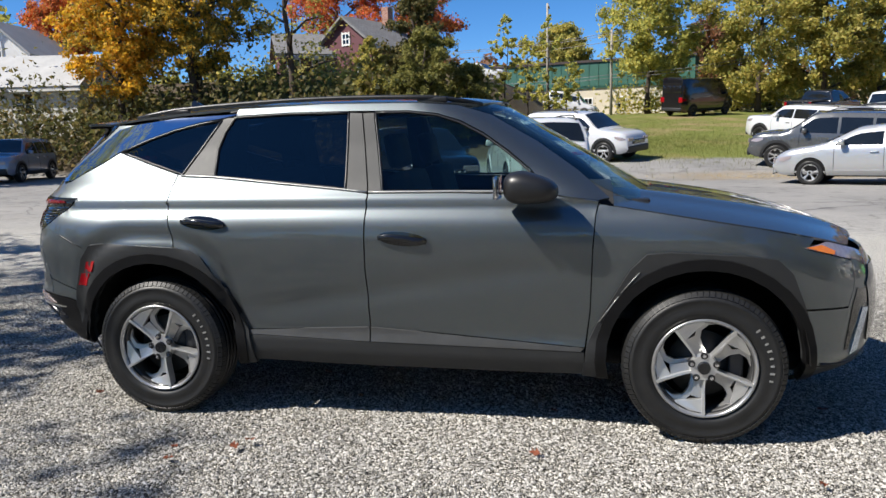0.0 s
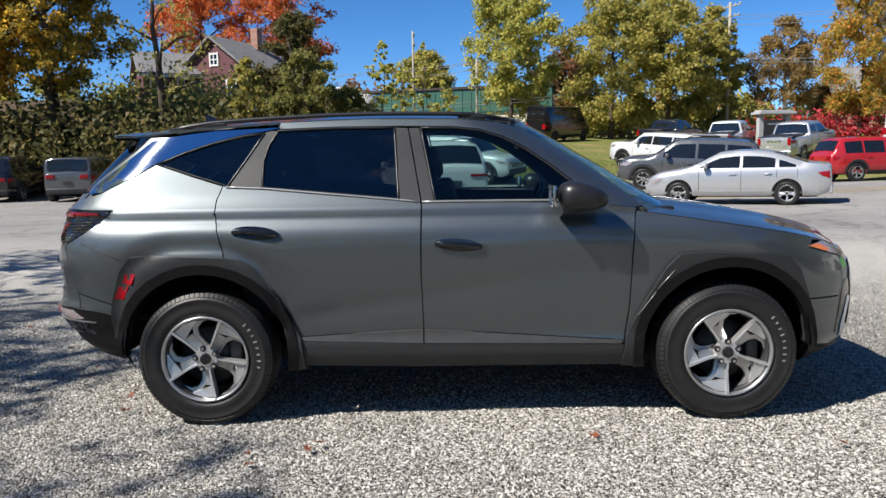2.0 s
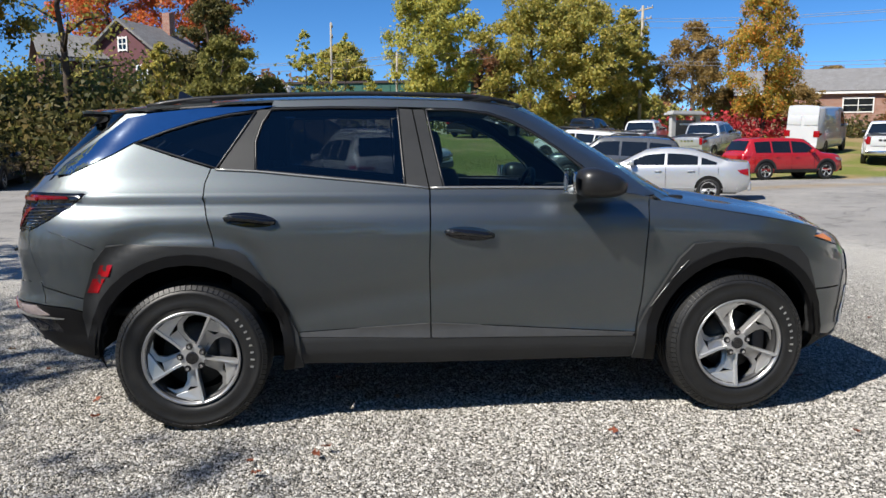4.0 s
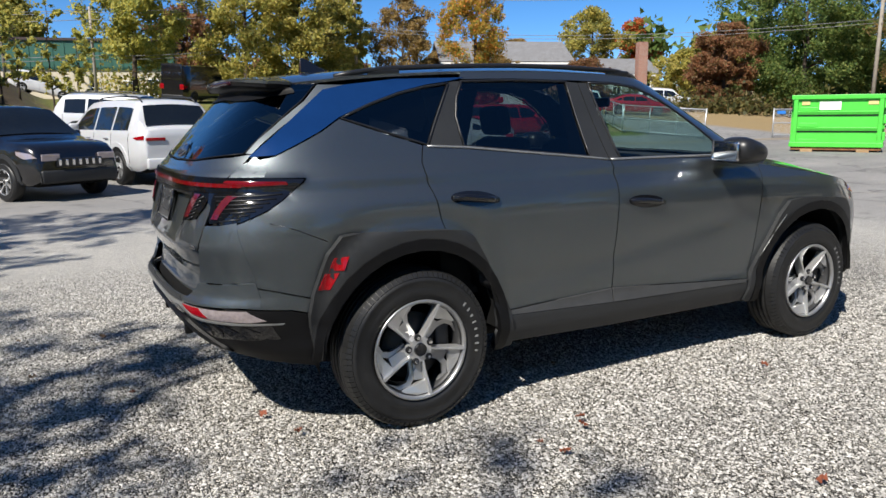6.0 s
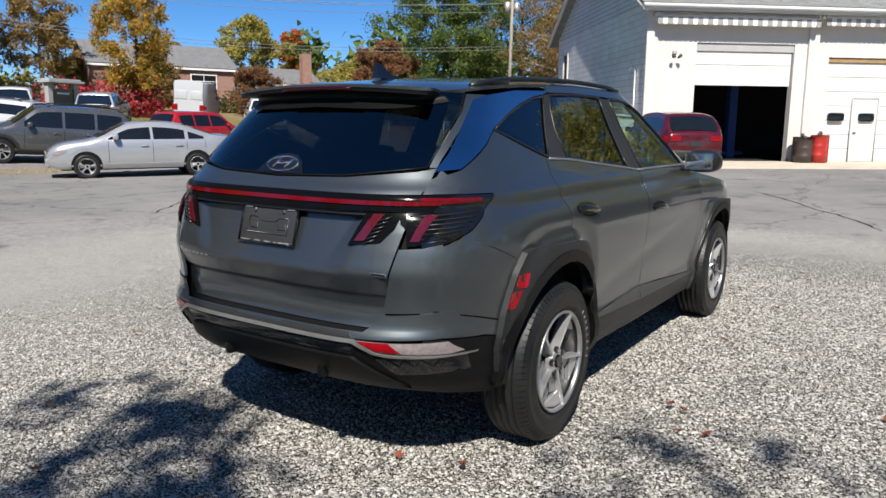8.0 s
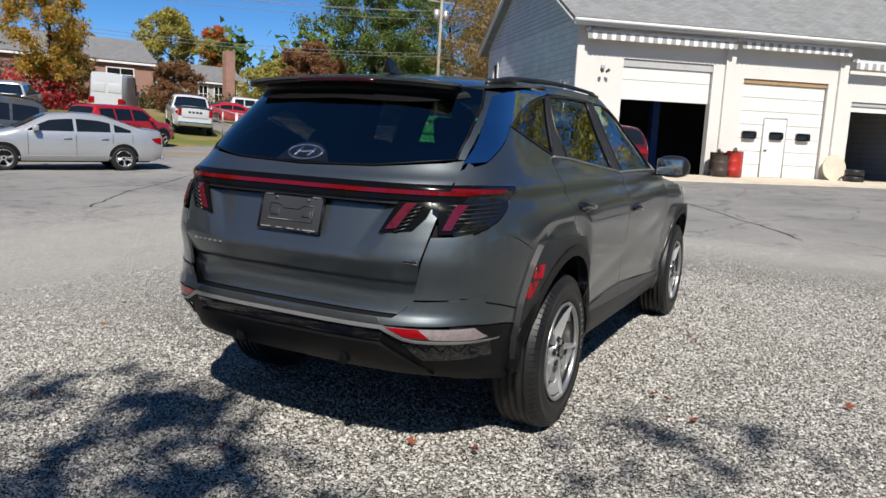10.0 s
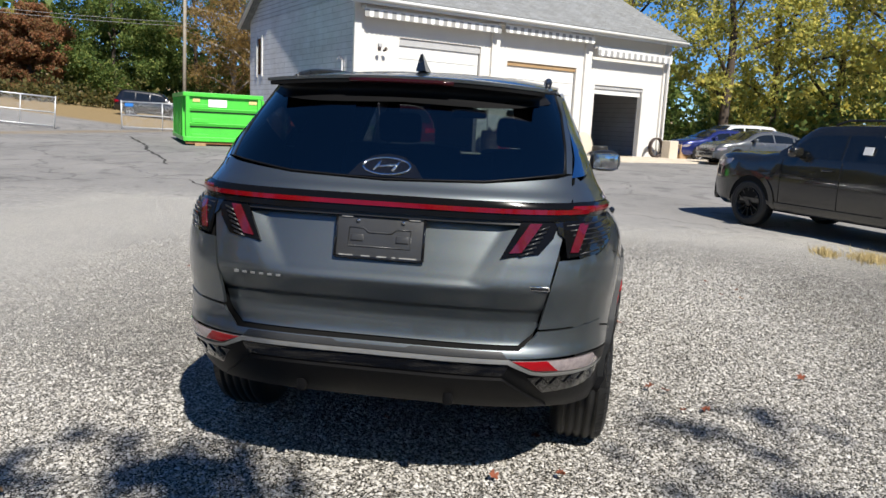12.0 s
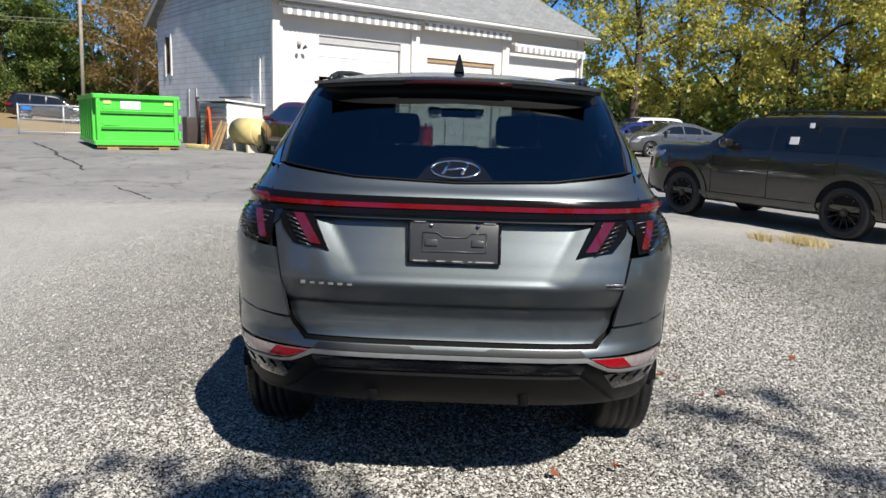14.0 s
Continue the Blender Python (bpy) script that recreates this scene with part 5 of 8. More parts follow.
M_ORANGE = plain("orange painted post", (0.45, 0.09, 0.03), 0.6, 0, 0.4, 0.2, 4)
M_AWN = plain("white and grey awning cloth", (0.70, 0.69, 0.66), 0.8, 0, 0.3, 0.08, 4, 0.1)
M_AWNGREY = plain("grey awning stripe", (0.30, 0.30, 0.29), 0.8, 0, 0.3, 0.08, 4, 0.1)
M_SIGNBLUE = plain("blue sign plate", (0.02, 0.16, 0.50), 0.4, 0, 0.5, 0.05)
M_LABEL = plain("white paper label", (0.78, 0.78, 0.76), 0.6, 0, 0.4, 0.05, 8)

G_LEN, G_START = 13.9, -0.2
GARAGE = pose(20.64, 6.09, 0.26, 0, 0, -50.6) @ Matrix.Scale(1.075, 4)
# local: x along the front, -y towards the lot, +y to the back, z up
G_DEEP, G_EAVE, G_RIDGE = 11.4, 4.95, 7.9
garage = tagged(empty("service_garage", GARAGE), "white block service garage with three bays", "building")


def wall_box(name, x0, x1, y0, y1, z0, z1, mat, parent, label="", bevel=0.0):
    return part(name, boxed((x1 - x0, y1 - y0, z1 - z0), ((x0 + x1) / 2, (y0 + y1) / 2, (z0 + z1) / 2), None, bevel), mat, parent, label, smooth=False)


BAYS = [(1.35, 4.58, 3.72), (5.75, 9.02, 3.35), (10.03, 12.65, 2.80)]
spans = [G_START] + [v for b in BAYS for v in b[:2]] + [G_LEN]
for k in range(0, len(spans), 2):
    wall_box("front_pier", spans[k], spans[k + 1], 0, 0.25, -0.6, G_EAVE, M_WHITEWALL, garage)
for x0, x1, h in BAYS:
    wall_box("lintel", x0, x1, 0.0, 0.25, h, G_EAVE, M_WHITEWALL, garage)
for xx in (5.16, 9.52, G_START + 0.06, G_LEN - 0.06):
    wall_box("pilaster", xx - 0.17, xx + 0.17, -0.10, 0.003, -0.6, G_EAVE - 0.25, M_WHITEWALL, garage)
bm = bmesh.new()
prof = [(0.0, -0.6), (G_DEEP, -0.6), (G_DEEP, G_EAVE), (0.0, G_EAVE)]


def gable(x, thick, outline, mat, name, parent):
    bm = bmesh.new()
    a = [bm.verts.new((x, y, z)) for y, z in outline]
    b = [bm.verts.new((x + thick, y, z)) for y, z in outline]
    bm.faces.new(a[::-1])
    bm.faces.new(b)
    for k in range(len(a)):
        bm.faces.new((a[k], a[(k + 1) % len(a)], b[(k + 1) % len(a)], b[k]))
    bmesh.ops.recalc_face_normals(bm, faces=list(bm.faces))
    return part(name, bm, mat, parent, smooth=False)


def remap_yz(ob):
    """Turns the texture frame of a gable wall, whose length runs along local y."""
    ob.data.transform(Matrix.Rotation(radians(-90), 4, "Z"))
    ob.matrix_basis = Matrix.Rotation(radians(90), 4, "Z")
    return ob


remap_yz(gable(G_START, 0.25, [(0.254, -0.6), (G_DEEP, -0.6), (G_DEEP, G_EAVE), (0.254, G_EAVE)], M_WHITEBLOCK, "side_wall", garage))
remap_yz(gable(G_START + 0.003, 0.2, [(-0.1, G_EAVE + 0.003), (G_DEEP + 0.1, G_EAVE + 0.003), (G_DEEP / 2, G_RIDGE)], M_SIDING, "gable_siding", garage))
gable(G_LEN - 0.25, 0.25, [(0.254, -0.6), (G_DEEP, -0.6), (G_DEEP, G_EAVE), (0.254, G_EAVE)], M_WHITEBLOCK, "side_wall", garage)
gable(G_LEN - 0.21, 0.2, [(-0.1, G_EAVE + 0.003), (G_DEEP + 0.1, G_EAVE + 0.003), (G_DEEP / 2, G_RIDGE)], M_SIDING, "gable_siding", garage)
wall_box("back_wall", G_START + 0.26, G_LEN - 0.26, G_DEEP - 0.25, G_DEEP - 0.004, -0.6, G_EAVE, M_WHITEBLOCK, garage)
for s in (0, 1):
    run, rise = G_DEEP / 2 + 0.55, (G_RIDGE - G_EAVE)
    slope = math.atan2(rise, G_DEEP / 2)
    ln = run / math.cos(slope)
    bm = boxed((G_LEN + 1.1, ln, 0.10), (0, 0, 0))
    ob = part("roof", bm, M_SHINGLE, garage, "grey shingle roof", smooth=False)
    ob.data.transform(Matrix.Rotation(radians(90), 4, "X"))
    mid_y = (G_DEEP / 2 - run / 2) if s == 0 else (G_DEEP / 2 + run / 2)
    mid_z = G_RIDGE - run / 2 * math.tan(slope) + 0.10
    ob.matrix_basis = Matrix.Translation(((G_LEN + G_START) / 2, mid_y, mid_z)) @ Matrix.Rotation(slope if s == 0 else -slope, 4, "X") @ Matrix.Rotation(radians(-90), 4, "X")
eave_z = G_EAVE - 0.55 * (G_RIDGE - G_EAVE) / (G_DEEP / 2)
wall_box("fascia", G_START - 0.45, G_LEN + 0.45, -0.60, -0.565, eave_z - 0.10, eave_z + 0.10, M_WHITEMETAL, garage)
wall_box("soffit", G_START - 0.02, G_LEN + 0.02, -0.56, -0.004, eave_z - 0.02, eave_z + 0.01, M_GREYTRIM, garage)
wall_box("frieze", G_START, G_LEN, -0.035, -0.003, G_EAVE - 0.32, eave_z - 0.03, M_WHITEMETAL, garage)
bm = bmesh.new()
tube(bm, [(G_START - 0.45, -0.66, eave_z + 0.05), (G_LEN + 0.45, -0.66, eave_z + 0.03)], 0.06, 8)
part("gutter", bm, M_WHITEMETAL, garage)
for xx in (G_LEN - 0.10,):
    bm = bmesh.new()
    tube(bm, [(xx + 0.3, -0.6, eave_z), (xx, -0.20, eave_z - 0.35), (xx, -0.14, 0.1)], 0.04, 8)
    part("downpipe", bm, M_WHITEMETAL, garage)
for s, y in ((0, -0.42), (1, G_DEEP + 0.42)):
    bm = bmesh.new()
    tube(bm, [(G_START - 0.40, y, eave_z + 0.06), (G_START - 0.40, G_DEEP / 2, G_RIDGE + 0.02)], 0.07, 6)
    part("verge_board", bm, M_WHITEMETAL, garage)
bm = bmesh.new()
cyl(bm, 0.14, 0.14, 1.2, Matrix.Translation((4.6, 2.6, G_EAVE + 1.7)), 14)
cyl(bm, 0.22, 0.05, 0.16, Matrix.Translation((4.6, 2.6, G_EAVE + 2.4)), 14)
part("roof_vent", bm, M_GALV, garage)

# bay doors: the first and third are rolled partly up, the second is shut
def sectional(x0, x1, z0, z1, rows, name, open_):
    d = empty(name)
    d.parent = garage
    for k in range(rows):
        a, b = z0 + (z1 - z0) * k / rows, z0 + (z1 - z0) * (k + 1) / rows
        wall_box("door_panel", x0 + 0.04, x1 - 0.04, 0.10, 0.15, a + 0.006, b - 0.006, M_WHITEMETAL, d, bevel=0.006)
    return d


d1 = sectional(1.35, 4.58, 2.42, 3.70, 2, "bay_door", True)
# each top_shade strip puts the shade at a door's top into a darker part
wall_box("top_shade", 1.35, 4.58, 0.05, 0.09, 3.48, 3.72, M_GREYTRIM, d1)
d2 = sectional(5.75, 9.02, 0.02, 3.20, 7, "bay_door", False)
wall_box("top_shade", 5.75, 9.02, 0.05, 0.09, 3.20, 3.35, M_WOOD, d2)
wall_box("wicket_door", 6.75, 7.60, 0.06, 0.098, 0.05, 2.05, M_WHITEMETAL, d2, bevel=0.008)
bm = bmesh.new()
for a, b in (((6.73, 0.03), (6.73, 2.08)), ((6.73, 2.08), (7.62, 2.08)), ((7.62, 2.08), (7.62, 0.03))):
    tube(bm, [(a[0], 0.055, a[1]), (b[0], 0.055, b[1])], 0.018, 6)
part("wicket_frame", bm, M_GREYTRIM, d2)
part("door_handle", boxed((0.10, 0.05, 0.04), (6.87, 0.04, 0.98), None, 0.01), M_DARKDRUM, d2)
for xc in (6.18, 7.22, 8.28):
    bm = boxed((0.52, 0.03, 0.26), (xc, 0.045, 1.48), None, 0.08)
    part("door_window", bm, M_FARGLASS, d2)
d3 = sectional(10.03, 12.65, 2.45, 2.70, 1, "bay_door", True)
wall_box("top_shade", 10.03, 12.65, 0.05, 0.09, 2.66, 2.80, M_GREYTRIM, d3)

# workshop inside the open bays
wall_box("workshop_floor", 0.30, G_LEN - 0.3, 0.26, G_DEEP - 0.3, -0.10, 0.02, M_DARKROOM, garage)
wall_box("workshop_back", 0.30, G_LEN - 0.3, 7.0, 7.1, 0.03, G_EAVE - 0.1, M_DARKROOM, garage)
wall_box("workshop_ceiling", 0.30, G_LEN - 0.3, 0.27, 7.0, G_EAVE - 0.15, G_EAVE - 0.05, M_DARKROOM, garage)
lift = tagged(empty("car_lift", GARAGE), "blue two-post car lift inside the open bay", "car lift")
for xx in (2.0, 4.0):
    wall_box("lift_post", xx - 0.14, xx + 0.14, 2.6, 2.9, 0.03, 3.4, M_LIFT, lift)
    wall_box("lift_arm", xx - 0.5, xx + 0.5, 2.7, 2.82, 0.15, 0.27, M_LIFT, lift)
wall_box("lift_beam", 2.0, 4.0, 2.68, 2.84, 3.4, 3.55, M_LIFT, lift)
bench = tagged(empty("work_bench", GARAGE), "cluttered workshop shelf inside the third bay", "shelf")
for k in range(3):
    wall_box("shelf_board", 10.2, 12.5, 4.6, 5.1, 0.5 + 0.55 * k, 0.54 + 0.55 * k, M_WOOD, bench)
for xx in (10.2, 12.46):
    wall_box("shelf_post", xx, xx + 0.05, 4.6, 5.1, 0.03, 2.0, M_WOOD, bench)
rng = random.Random(5)
for k in range(16):
    xx, row = 10.35 + 2.0 * rng.random(), rng.choice((0.54, 1.09, 1.64))
    hh = rng.uniform(0.12, 0.34)
    bm = bmesh.new()
    cyl(bm, 0.07, 0.07, hh, Matrix.Translation((xx, 4.72 + 0.2 * rng.random(), row + hh / 2)), 12)
    ob = link("can", bm, rng.choice((M_WHITEMETAL, M_RUST, M_GALV, M_LIFT)))
    ob.matrix_basis = GARAGE
    tagged(ob, "small can standing on the workshop shelf", "can", "cans on the workshop shelf")

# awnings rolled up over the bays, with a scalloped striped valance
for x0, x1, zt in ((-0.12, 5.12, 4.42), (5.30, 9.46, 4.48), (9.68, 13.75, 4.08)):
    aw = tagged(empty("rolled_awning", GARAGE), "rolled-up striped awning with scalloped valance over a bay", "awning", "awnings over the bays")
    bm = bmesh.new()
    tube(bm, [(x0, -0.20, zt + 0.10), (x1, -0.20, zt + 0.10)], 0.075, 10)
    part("roll", bm, M_AWN, aw)
    wall_box("awning_bar", x0, x1, -0.42, -0.36, zt - 0.02, zt + 0.05, M_WHITEMETAL, aw)
    n = int((x1 - x0) / 0.155)
    for k in range(n):
        xa, xb = x0 + (x1 - x0) * k / n, x0 + (x1 - x0) * (k + 1) / n
        bm = bmesh.new()
        pts = [(xa, zt)] + [(xa + (xb - xa) * (0.5 - 0.5 * math.cos(math.pi * j / 6)), zt - 0.17 - 0.06 * math.sin(math.pi * j / 6)) for j in range(7)] + [(xb, zt)]
        fr = [bm.verts.new((px, -0.425, pz)) for px, pz in pts]
        bk = [bm.verts.new((px, -0.415, pz)) for px, pz in pts]
        bm.faces.new(fr)
        bm.faces.new(bk[::-1])
        for j in range(len(fr)):
            bm.faces.new((fr[j], bk[j], bk[(j + 1) % len(fr)], fr[(j + 1) % len(fr)]))
        part("scallop", bm, M_AWN if k % 2 else M_AWNGREY, aw, smooth=False)
    for xx in (x0 + 0.05, x1 - 0.05):
        wall_box("bracket", xx - 0.03, xx + 0.03, -0.42, -0.004, zt + 0.05, zt + 0.12, M_WHITEMETAL, aw)

# lamps and pipes on the walls
fl = tagged(empty("flood_lamp", GARAGE), "twin flood lamp fixed to the white wall", "lamp")
for dx in (-0.10, 0.10):
    bm = bmesh.new()
    cyl(bm, 0.03, 0.055, 0.14, Matrix.Translation((0.62 + dx, -0.22, 3.26)) @ Euler((radians(60), 0, dx * 4)).to_matrix().to_4x4(), 12)
    part("lamp_head", bm, M_DARKDRUM, fl)
part("lamp_base", boxed((0.12, 0.10, 0.12), (0.62, -0.06, 3.40), None, 0.02), M_GREYTRIM, fl)
vp = tagged(empty("vent_pipe", GARAGE), "thin grey vent pipe running up the block side wall", "pipe")
bm = bmesh.new()
tube(bm, [(-0.28, 0.9, 2.9), (-0.28, 0.9, 0.1)], 0.03, 8)
tube(bm, [(-0.28, 0.9, 2.9), (-0.38, 0.9, 3.05), (-0.46, 0.9, 2.9)], 0.03, 8)
part("pipe", bm, M_GALV, vp)
sd = tagged(empty("side_door", GARAGE), "white steel door in the block side wall", "door")
wall_box("door_leaf", -0.23, -0.204, 6.9, 7.6, 0.05, 1.95, M_WHITEMETAL, sd)
wall_box("frame", -0.25, -0.204, 6.78, 6.9, 0.05, 2.05, M_GREYTRIM, sd)
wall_box("frame", -0.25, -0.204, 7.6, 7.72, 0.05, 2.05, M_GREYTRIM, sd)
sw = tagged(empty("side_window", GARAGE), "tall narrow window in the block side wall", "window")
wall_box("pane", -0.215, -0.204, 9.7, 10.3, 2.7, 4.2, M_FARGLASS, sw)
wall_box("frame", -0.25, -0.204, 10.3, 10.42, 2.6, 4.3, M_WHITEMETAL, sw)
wall_box("frame", -0.25, -0.204, 9.58, 9.7, 2.6, 4.3, M_WHITEMETAL, sw)

# concrete apron before the bays
bm = bmesh.new()
box(bm, (G_LEN + 1.5, 3.4, 0.5), (G_LEN / 2 + 0.6, -1.75, -0.20))
ap = link("pavement", bm, M_CONCRETE, smooth=False)
ap.matrix_basis = GARAGE
tagged(ap, "pale concrete apron before the garage bays", "pavement", kind="structure")


def in_garage(x, y, z=0.0):
    return GARAGE @ Vector((x, y, z))


def drum(x, y, mat, label, h=0.88, r=0.29, z=0.015):
    d = tagged(empty("oil_drum", Matrix.Translation(in_garage(x, y, z))), label, "drum", "drums by the bay door")
    bm = bmesh.new()
    prof = [(r, 0), (r, h * 0.33 - 0.02), (r + 0.012, h * 0.33), (r, h * 0.33 + 0.02), (r, h * 0.66 - 0.02), (r + 0.012, h * 0.66), (r, h * 0.66 + 0.02), (r, h), (r + 0.01, h + 0.005), (r - 0.02, h + 0.008), (r - 0.03, h - 0.01)]
    rings = [[bm.verts.new((q * math.cos(2 * math.pi * k / 24), q * math.sin(2 * math.pi * k / 24), zz)) for k in range(24)] for q, zz in prof]
    for a, b in zip(rings, rings[1:]):
        for k in range(24):
            bm.faces.new((a[k], a[(k + 1) % 24], b[(k + 1) % 24], b[k]))
    bm.faces.new(rings[-1])
    bm.faces.new(rings[0][::-1])
    part("barrel", bm, mat, d)
    bm = bmesh.new()
    cyl(bm, 0.06, 0.05, 0.14, Matrix.Translation((0.05, 0, h + 0.06)), 12)
    part("pump_cap", bm, M_DARKDRUM, d)


drum(5.35, -0.55, M_REDDRUM, "red steel oil drum standing by the bay doors", 0.95)
drum(4.78, -0.50, M_DARKDRUM, "dark brown steel oil drum standing by the bay doors")
drum(5.05, -0.95, M_REDDRUM, "red steel oil drum with a pump on top", 0.90, 0.27)
drum(4.62, -0.90, M_DARKDRUM, "dark steel drum standing by the bay doors", 0.80)


def lying_tyre(at, name, label, r=0.33, w=0.22, upright=None):
    bm = bmesh.new()
    ring_profile(bm, [(r * 0.6, -w / 2), (r * 0.92, -w / 2), (r, -w / 3), (r, w / 3), (r * 0.92, w / 2), (r * 0.6, w / 2), (r * 0.56, 0)], 28)
    bmesh.ops.recalc_face_normals(bm, faces=list(bm.faces))
    ob = link(name, bm, M_TYRE)
    ob.matrix_basis = Matrix.Translation(at) @ (upright or Matrix.Rotation(math.pi / 2, 4, "X"))
    return tagged(ob, label, "tyre", "loose tyres by the garage")


lying_tyre(in_garage(9.78, -0.85, 0.13), "tyre", "worn black tyre lying flat on the apron")
lying_tyre(in_garage(9.78, -0.85, 0.36), "tyre", "worn black tyre stacked on another tyre")
bm = bmesh.new()
cyl(bm, 0.46, 0.46, 0.05, Matrix.Rotation(math.pi / 2, 4, "X"), 32)
reel = link("round_board", bm, M_CONCRETE, smooth=False)
reel.matrix_basis = GARAGE @ Matrix.Translation((9.42, -0.28, 0.48)) @ Matrix.Rotation(radians(-8), 4, "X")
tagged(reel, "round pale board leaning against the pier", "board")
bm = bmesh.new()
for k in range(5):
    tube(bm, [(13.3 + 0.36 * math.cos(a) , -0.35 - 0.03 * k, 0.45 + 0.38 * math.sin(a)) for a in [2 * math.pi * j / 28 for j in range(29)]], 0.035, 6)
hose = link("hose_coil", bm, M_DARKDRUM)
hose.matrix_basis = GARAGE
tagged(hose, "coil of black hose hung by the corner", "hose")
for k, (dx, hh, mt) in enumerate(((13.75, 0.75, M_CONCRETE), (14.4, 0.62, M_WOOD))):
    bm = boxed((0.50, 0.45, hh), (0, 0, hh / 2), None, 0.03)
    ob = link("crate", bm, mt, smooth=False)
    ob.matrix_basis = GARAGE @ Matrix.Translation((dx, -0.75, 0.015))
    tagged(ob, "pale storage crate beside the garage corner", "crate", "crates by the corner")

# clutter along the side wall
tank = tagged(empty("fuel_tank", GARAGE @ Matrix.Translation((-1.2, -0.45, 0)) @ Matrix.Rotation(radians(90), 4, "Z")), "faded yellow oil tank lying on blocks", "tank")
bm = bmesh.new()
cyl(bm, 0.40, 0.40, 1.7, Matrix.Translation((0, 0, 0.60)) @ Matrix.Rotation(math.pi / 2, 4, "Y"), 32)
bmesh.ops.bevel(bm, geom=[e for e in bm.edges if e.calc_face_angle(0) > 1.2], offset=0.05, segments=3, affect="EDGES")
part("tank_shell", bm, M_YELLOW, tank)
for y in (-0.5, 0.5):
    part("block", boxed((0.16, 0.75, 0.24), (y, 0, 0.10), None, 0.015), M_CONCRETE, tank)
shed = tagged(empty("tool_locker", GARAGE @ Matrix.Translation((-0.86, 1.95, 0))), "white ribbed metal locker against the side wall", "locker")
part("locker_body", boxed((1.2, 2.3, 1.45), (0, 0, 0.72), None, 0.02), M_WHITEMETAL, shed, smooth=False)
for k in range(8):
    part("rib", boxed((0.02, 2.28, 0.05), (-0.61, 0, 0.18 + 0.16 * k), None, 0.008), M_GREYTRIM, shed, smooth=False)
part("lid", boxed((1.35, 2.45, 0.06), (0, 0, 1.48), Euler((0, radians(5), 0)).to_matrix(), 0.01), M_WHITEMETAL, shed, smooth=False)
part("roof_bar", boxed((0.25, 2.1, 0.05), (0.1, -0.1, 1.66), None, 0.01), M_DARKDRUM, shed, smooth=False)
for k, (px, py, h, lean, mt) in enumerate(((-1.65, 2.15, 1.35, 4, M_ORANGE), (-1.6, 1.75, 1.25, -4, M_ORANGE), (-1.85, 1.25, 1.1, 24, M_WOOD), (-1.9, 1.0, 1.0, 28, M_WOOD), (-1.8, 0.8, 0.9, 20, M_WOOD), (-1.1, 4.1, 1.7, -3, M_DARKDRUM), (-1.3, 3.8, 1.2, 6, M_DARKDRUM))):
    bm = boxed((0.09, 0.14, h), (0, 0, h / 2), None, 0.01)
    ob = link("post" if mt is not M_WOOD else "plank", bm, mt, smooth=False)
    ob.matrix_basis = GARAGE @ pose(px, py, -0.02, 0, lean, 0)
    tagged(ob, "orange steel post leaning by the wall" if mt is M_ORANGE else "weathered plank leaning against the locker" if mt is M_WOOD else "dark post standing by the wall", "post" if mt is not M_WOOD else "plank", "clutter along the side wall")
bm = boxed((0.22, 0.9, 0.14), (0, 0, 0.07), None, 0.03)
ob = link("kerb_stop", bm, M_YELLOW)
ob.matrix_basis = GARAGE @ pose(-2.0, 1.9, -0.02, 0, 0, 20)
tagged(ob, "yellow concrete wheel stop on the asphalt", "wheel stop")
bm = boxed((0.55, 0.5, 1.0), (0, 0, 0.5), None, 0.04)
ob = link("waste_bin", bm, M_DARKDRUM)
ob.matrix_basis = GARAGE @ pose(-0.7, 6.1, -0.02)
tagged(ob, "dark plastic waste bin by the side door", "bin")

# ---- green roll-off container ----
D_AT = Vector((17.75, 11.05))
d_turn = math.degrees(math.atan2(-0.85, 0.53))
DZ = 0.22
dump = tagged(empty("rolloff_container", pose(D_AT.x, D_AT.y, DZ, 0, 0, d_turn)), "bright green steel roll-off container on timber blocks", "container")
DW, DL, DH = 2.36, 4.9, 1.72
# local: x along the front face, +y to the back (left of x), z up
part("floor_pan", boxed((DW, DL, 0.10), (DW / 2, DL / 2, 0.22)), M_GREEN, dump, smooth=False)
for y, nm in ((0.0, "front_wall"), (DL - 0.08, "back_wall")):
    part(nm, boxed((DW, 0.08, DH - 0.17), (DW / 2, y + 0.04, 0.17 + (DH - 0.17) / 2)), M_GREEN, dump, smooth=False)
for x in (0.0, DW - 0.08):
    part("long_wall", boxed((0.08, DL - 0.17, DH - 0.17), (x + 0.04, DL / 2, 0.17 + (DH - 0.17) / 2)), M_GREEN, dump, smooth=False)
for z, t in ((DH - 0.06, 0.13), (0.24, 0.14)):
    part("rim_rail", boxed((DW + 0.14, 0.12, t), (DW / 2, -0.03, z), None, 0.015), M_GREEN, dump, smooth=False)
    for x in (-0.03, DW + 0.03):
        part("rim_rail", boxed((0.12, DL, t), (x, DL / 2 + 0.035, z), None, 0.015), M_GREEN, dump, smooth=False)
for z in (0.66, 1.14):
    part("front_rib", boxed((DW - 0.22, 0.07, 0.10), (DW / 2, -0.035, z + 0.05), Euler((radians(24), 0, 0)).to_matrix(), 0.01), M_GREEN, dump, smooth=False)
    part("rib_gap", boxed((DW - 0.24, 0.02, 0.045), (DW / 2, -0.012, z - 0.02)), M_BLACK, dump, smooth=False)
for x in (0.05, DW - 0.05):
    part("corner_post", boxed((0.12, 0.12, DH - 0.3), (x, -0.02, DH / 2 + 0.05), None, 0.015), M_GREEN, dump, smooth=False)
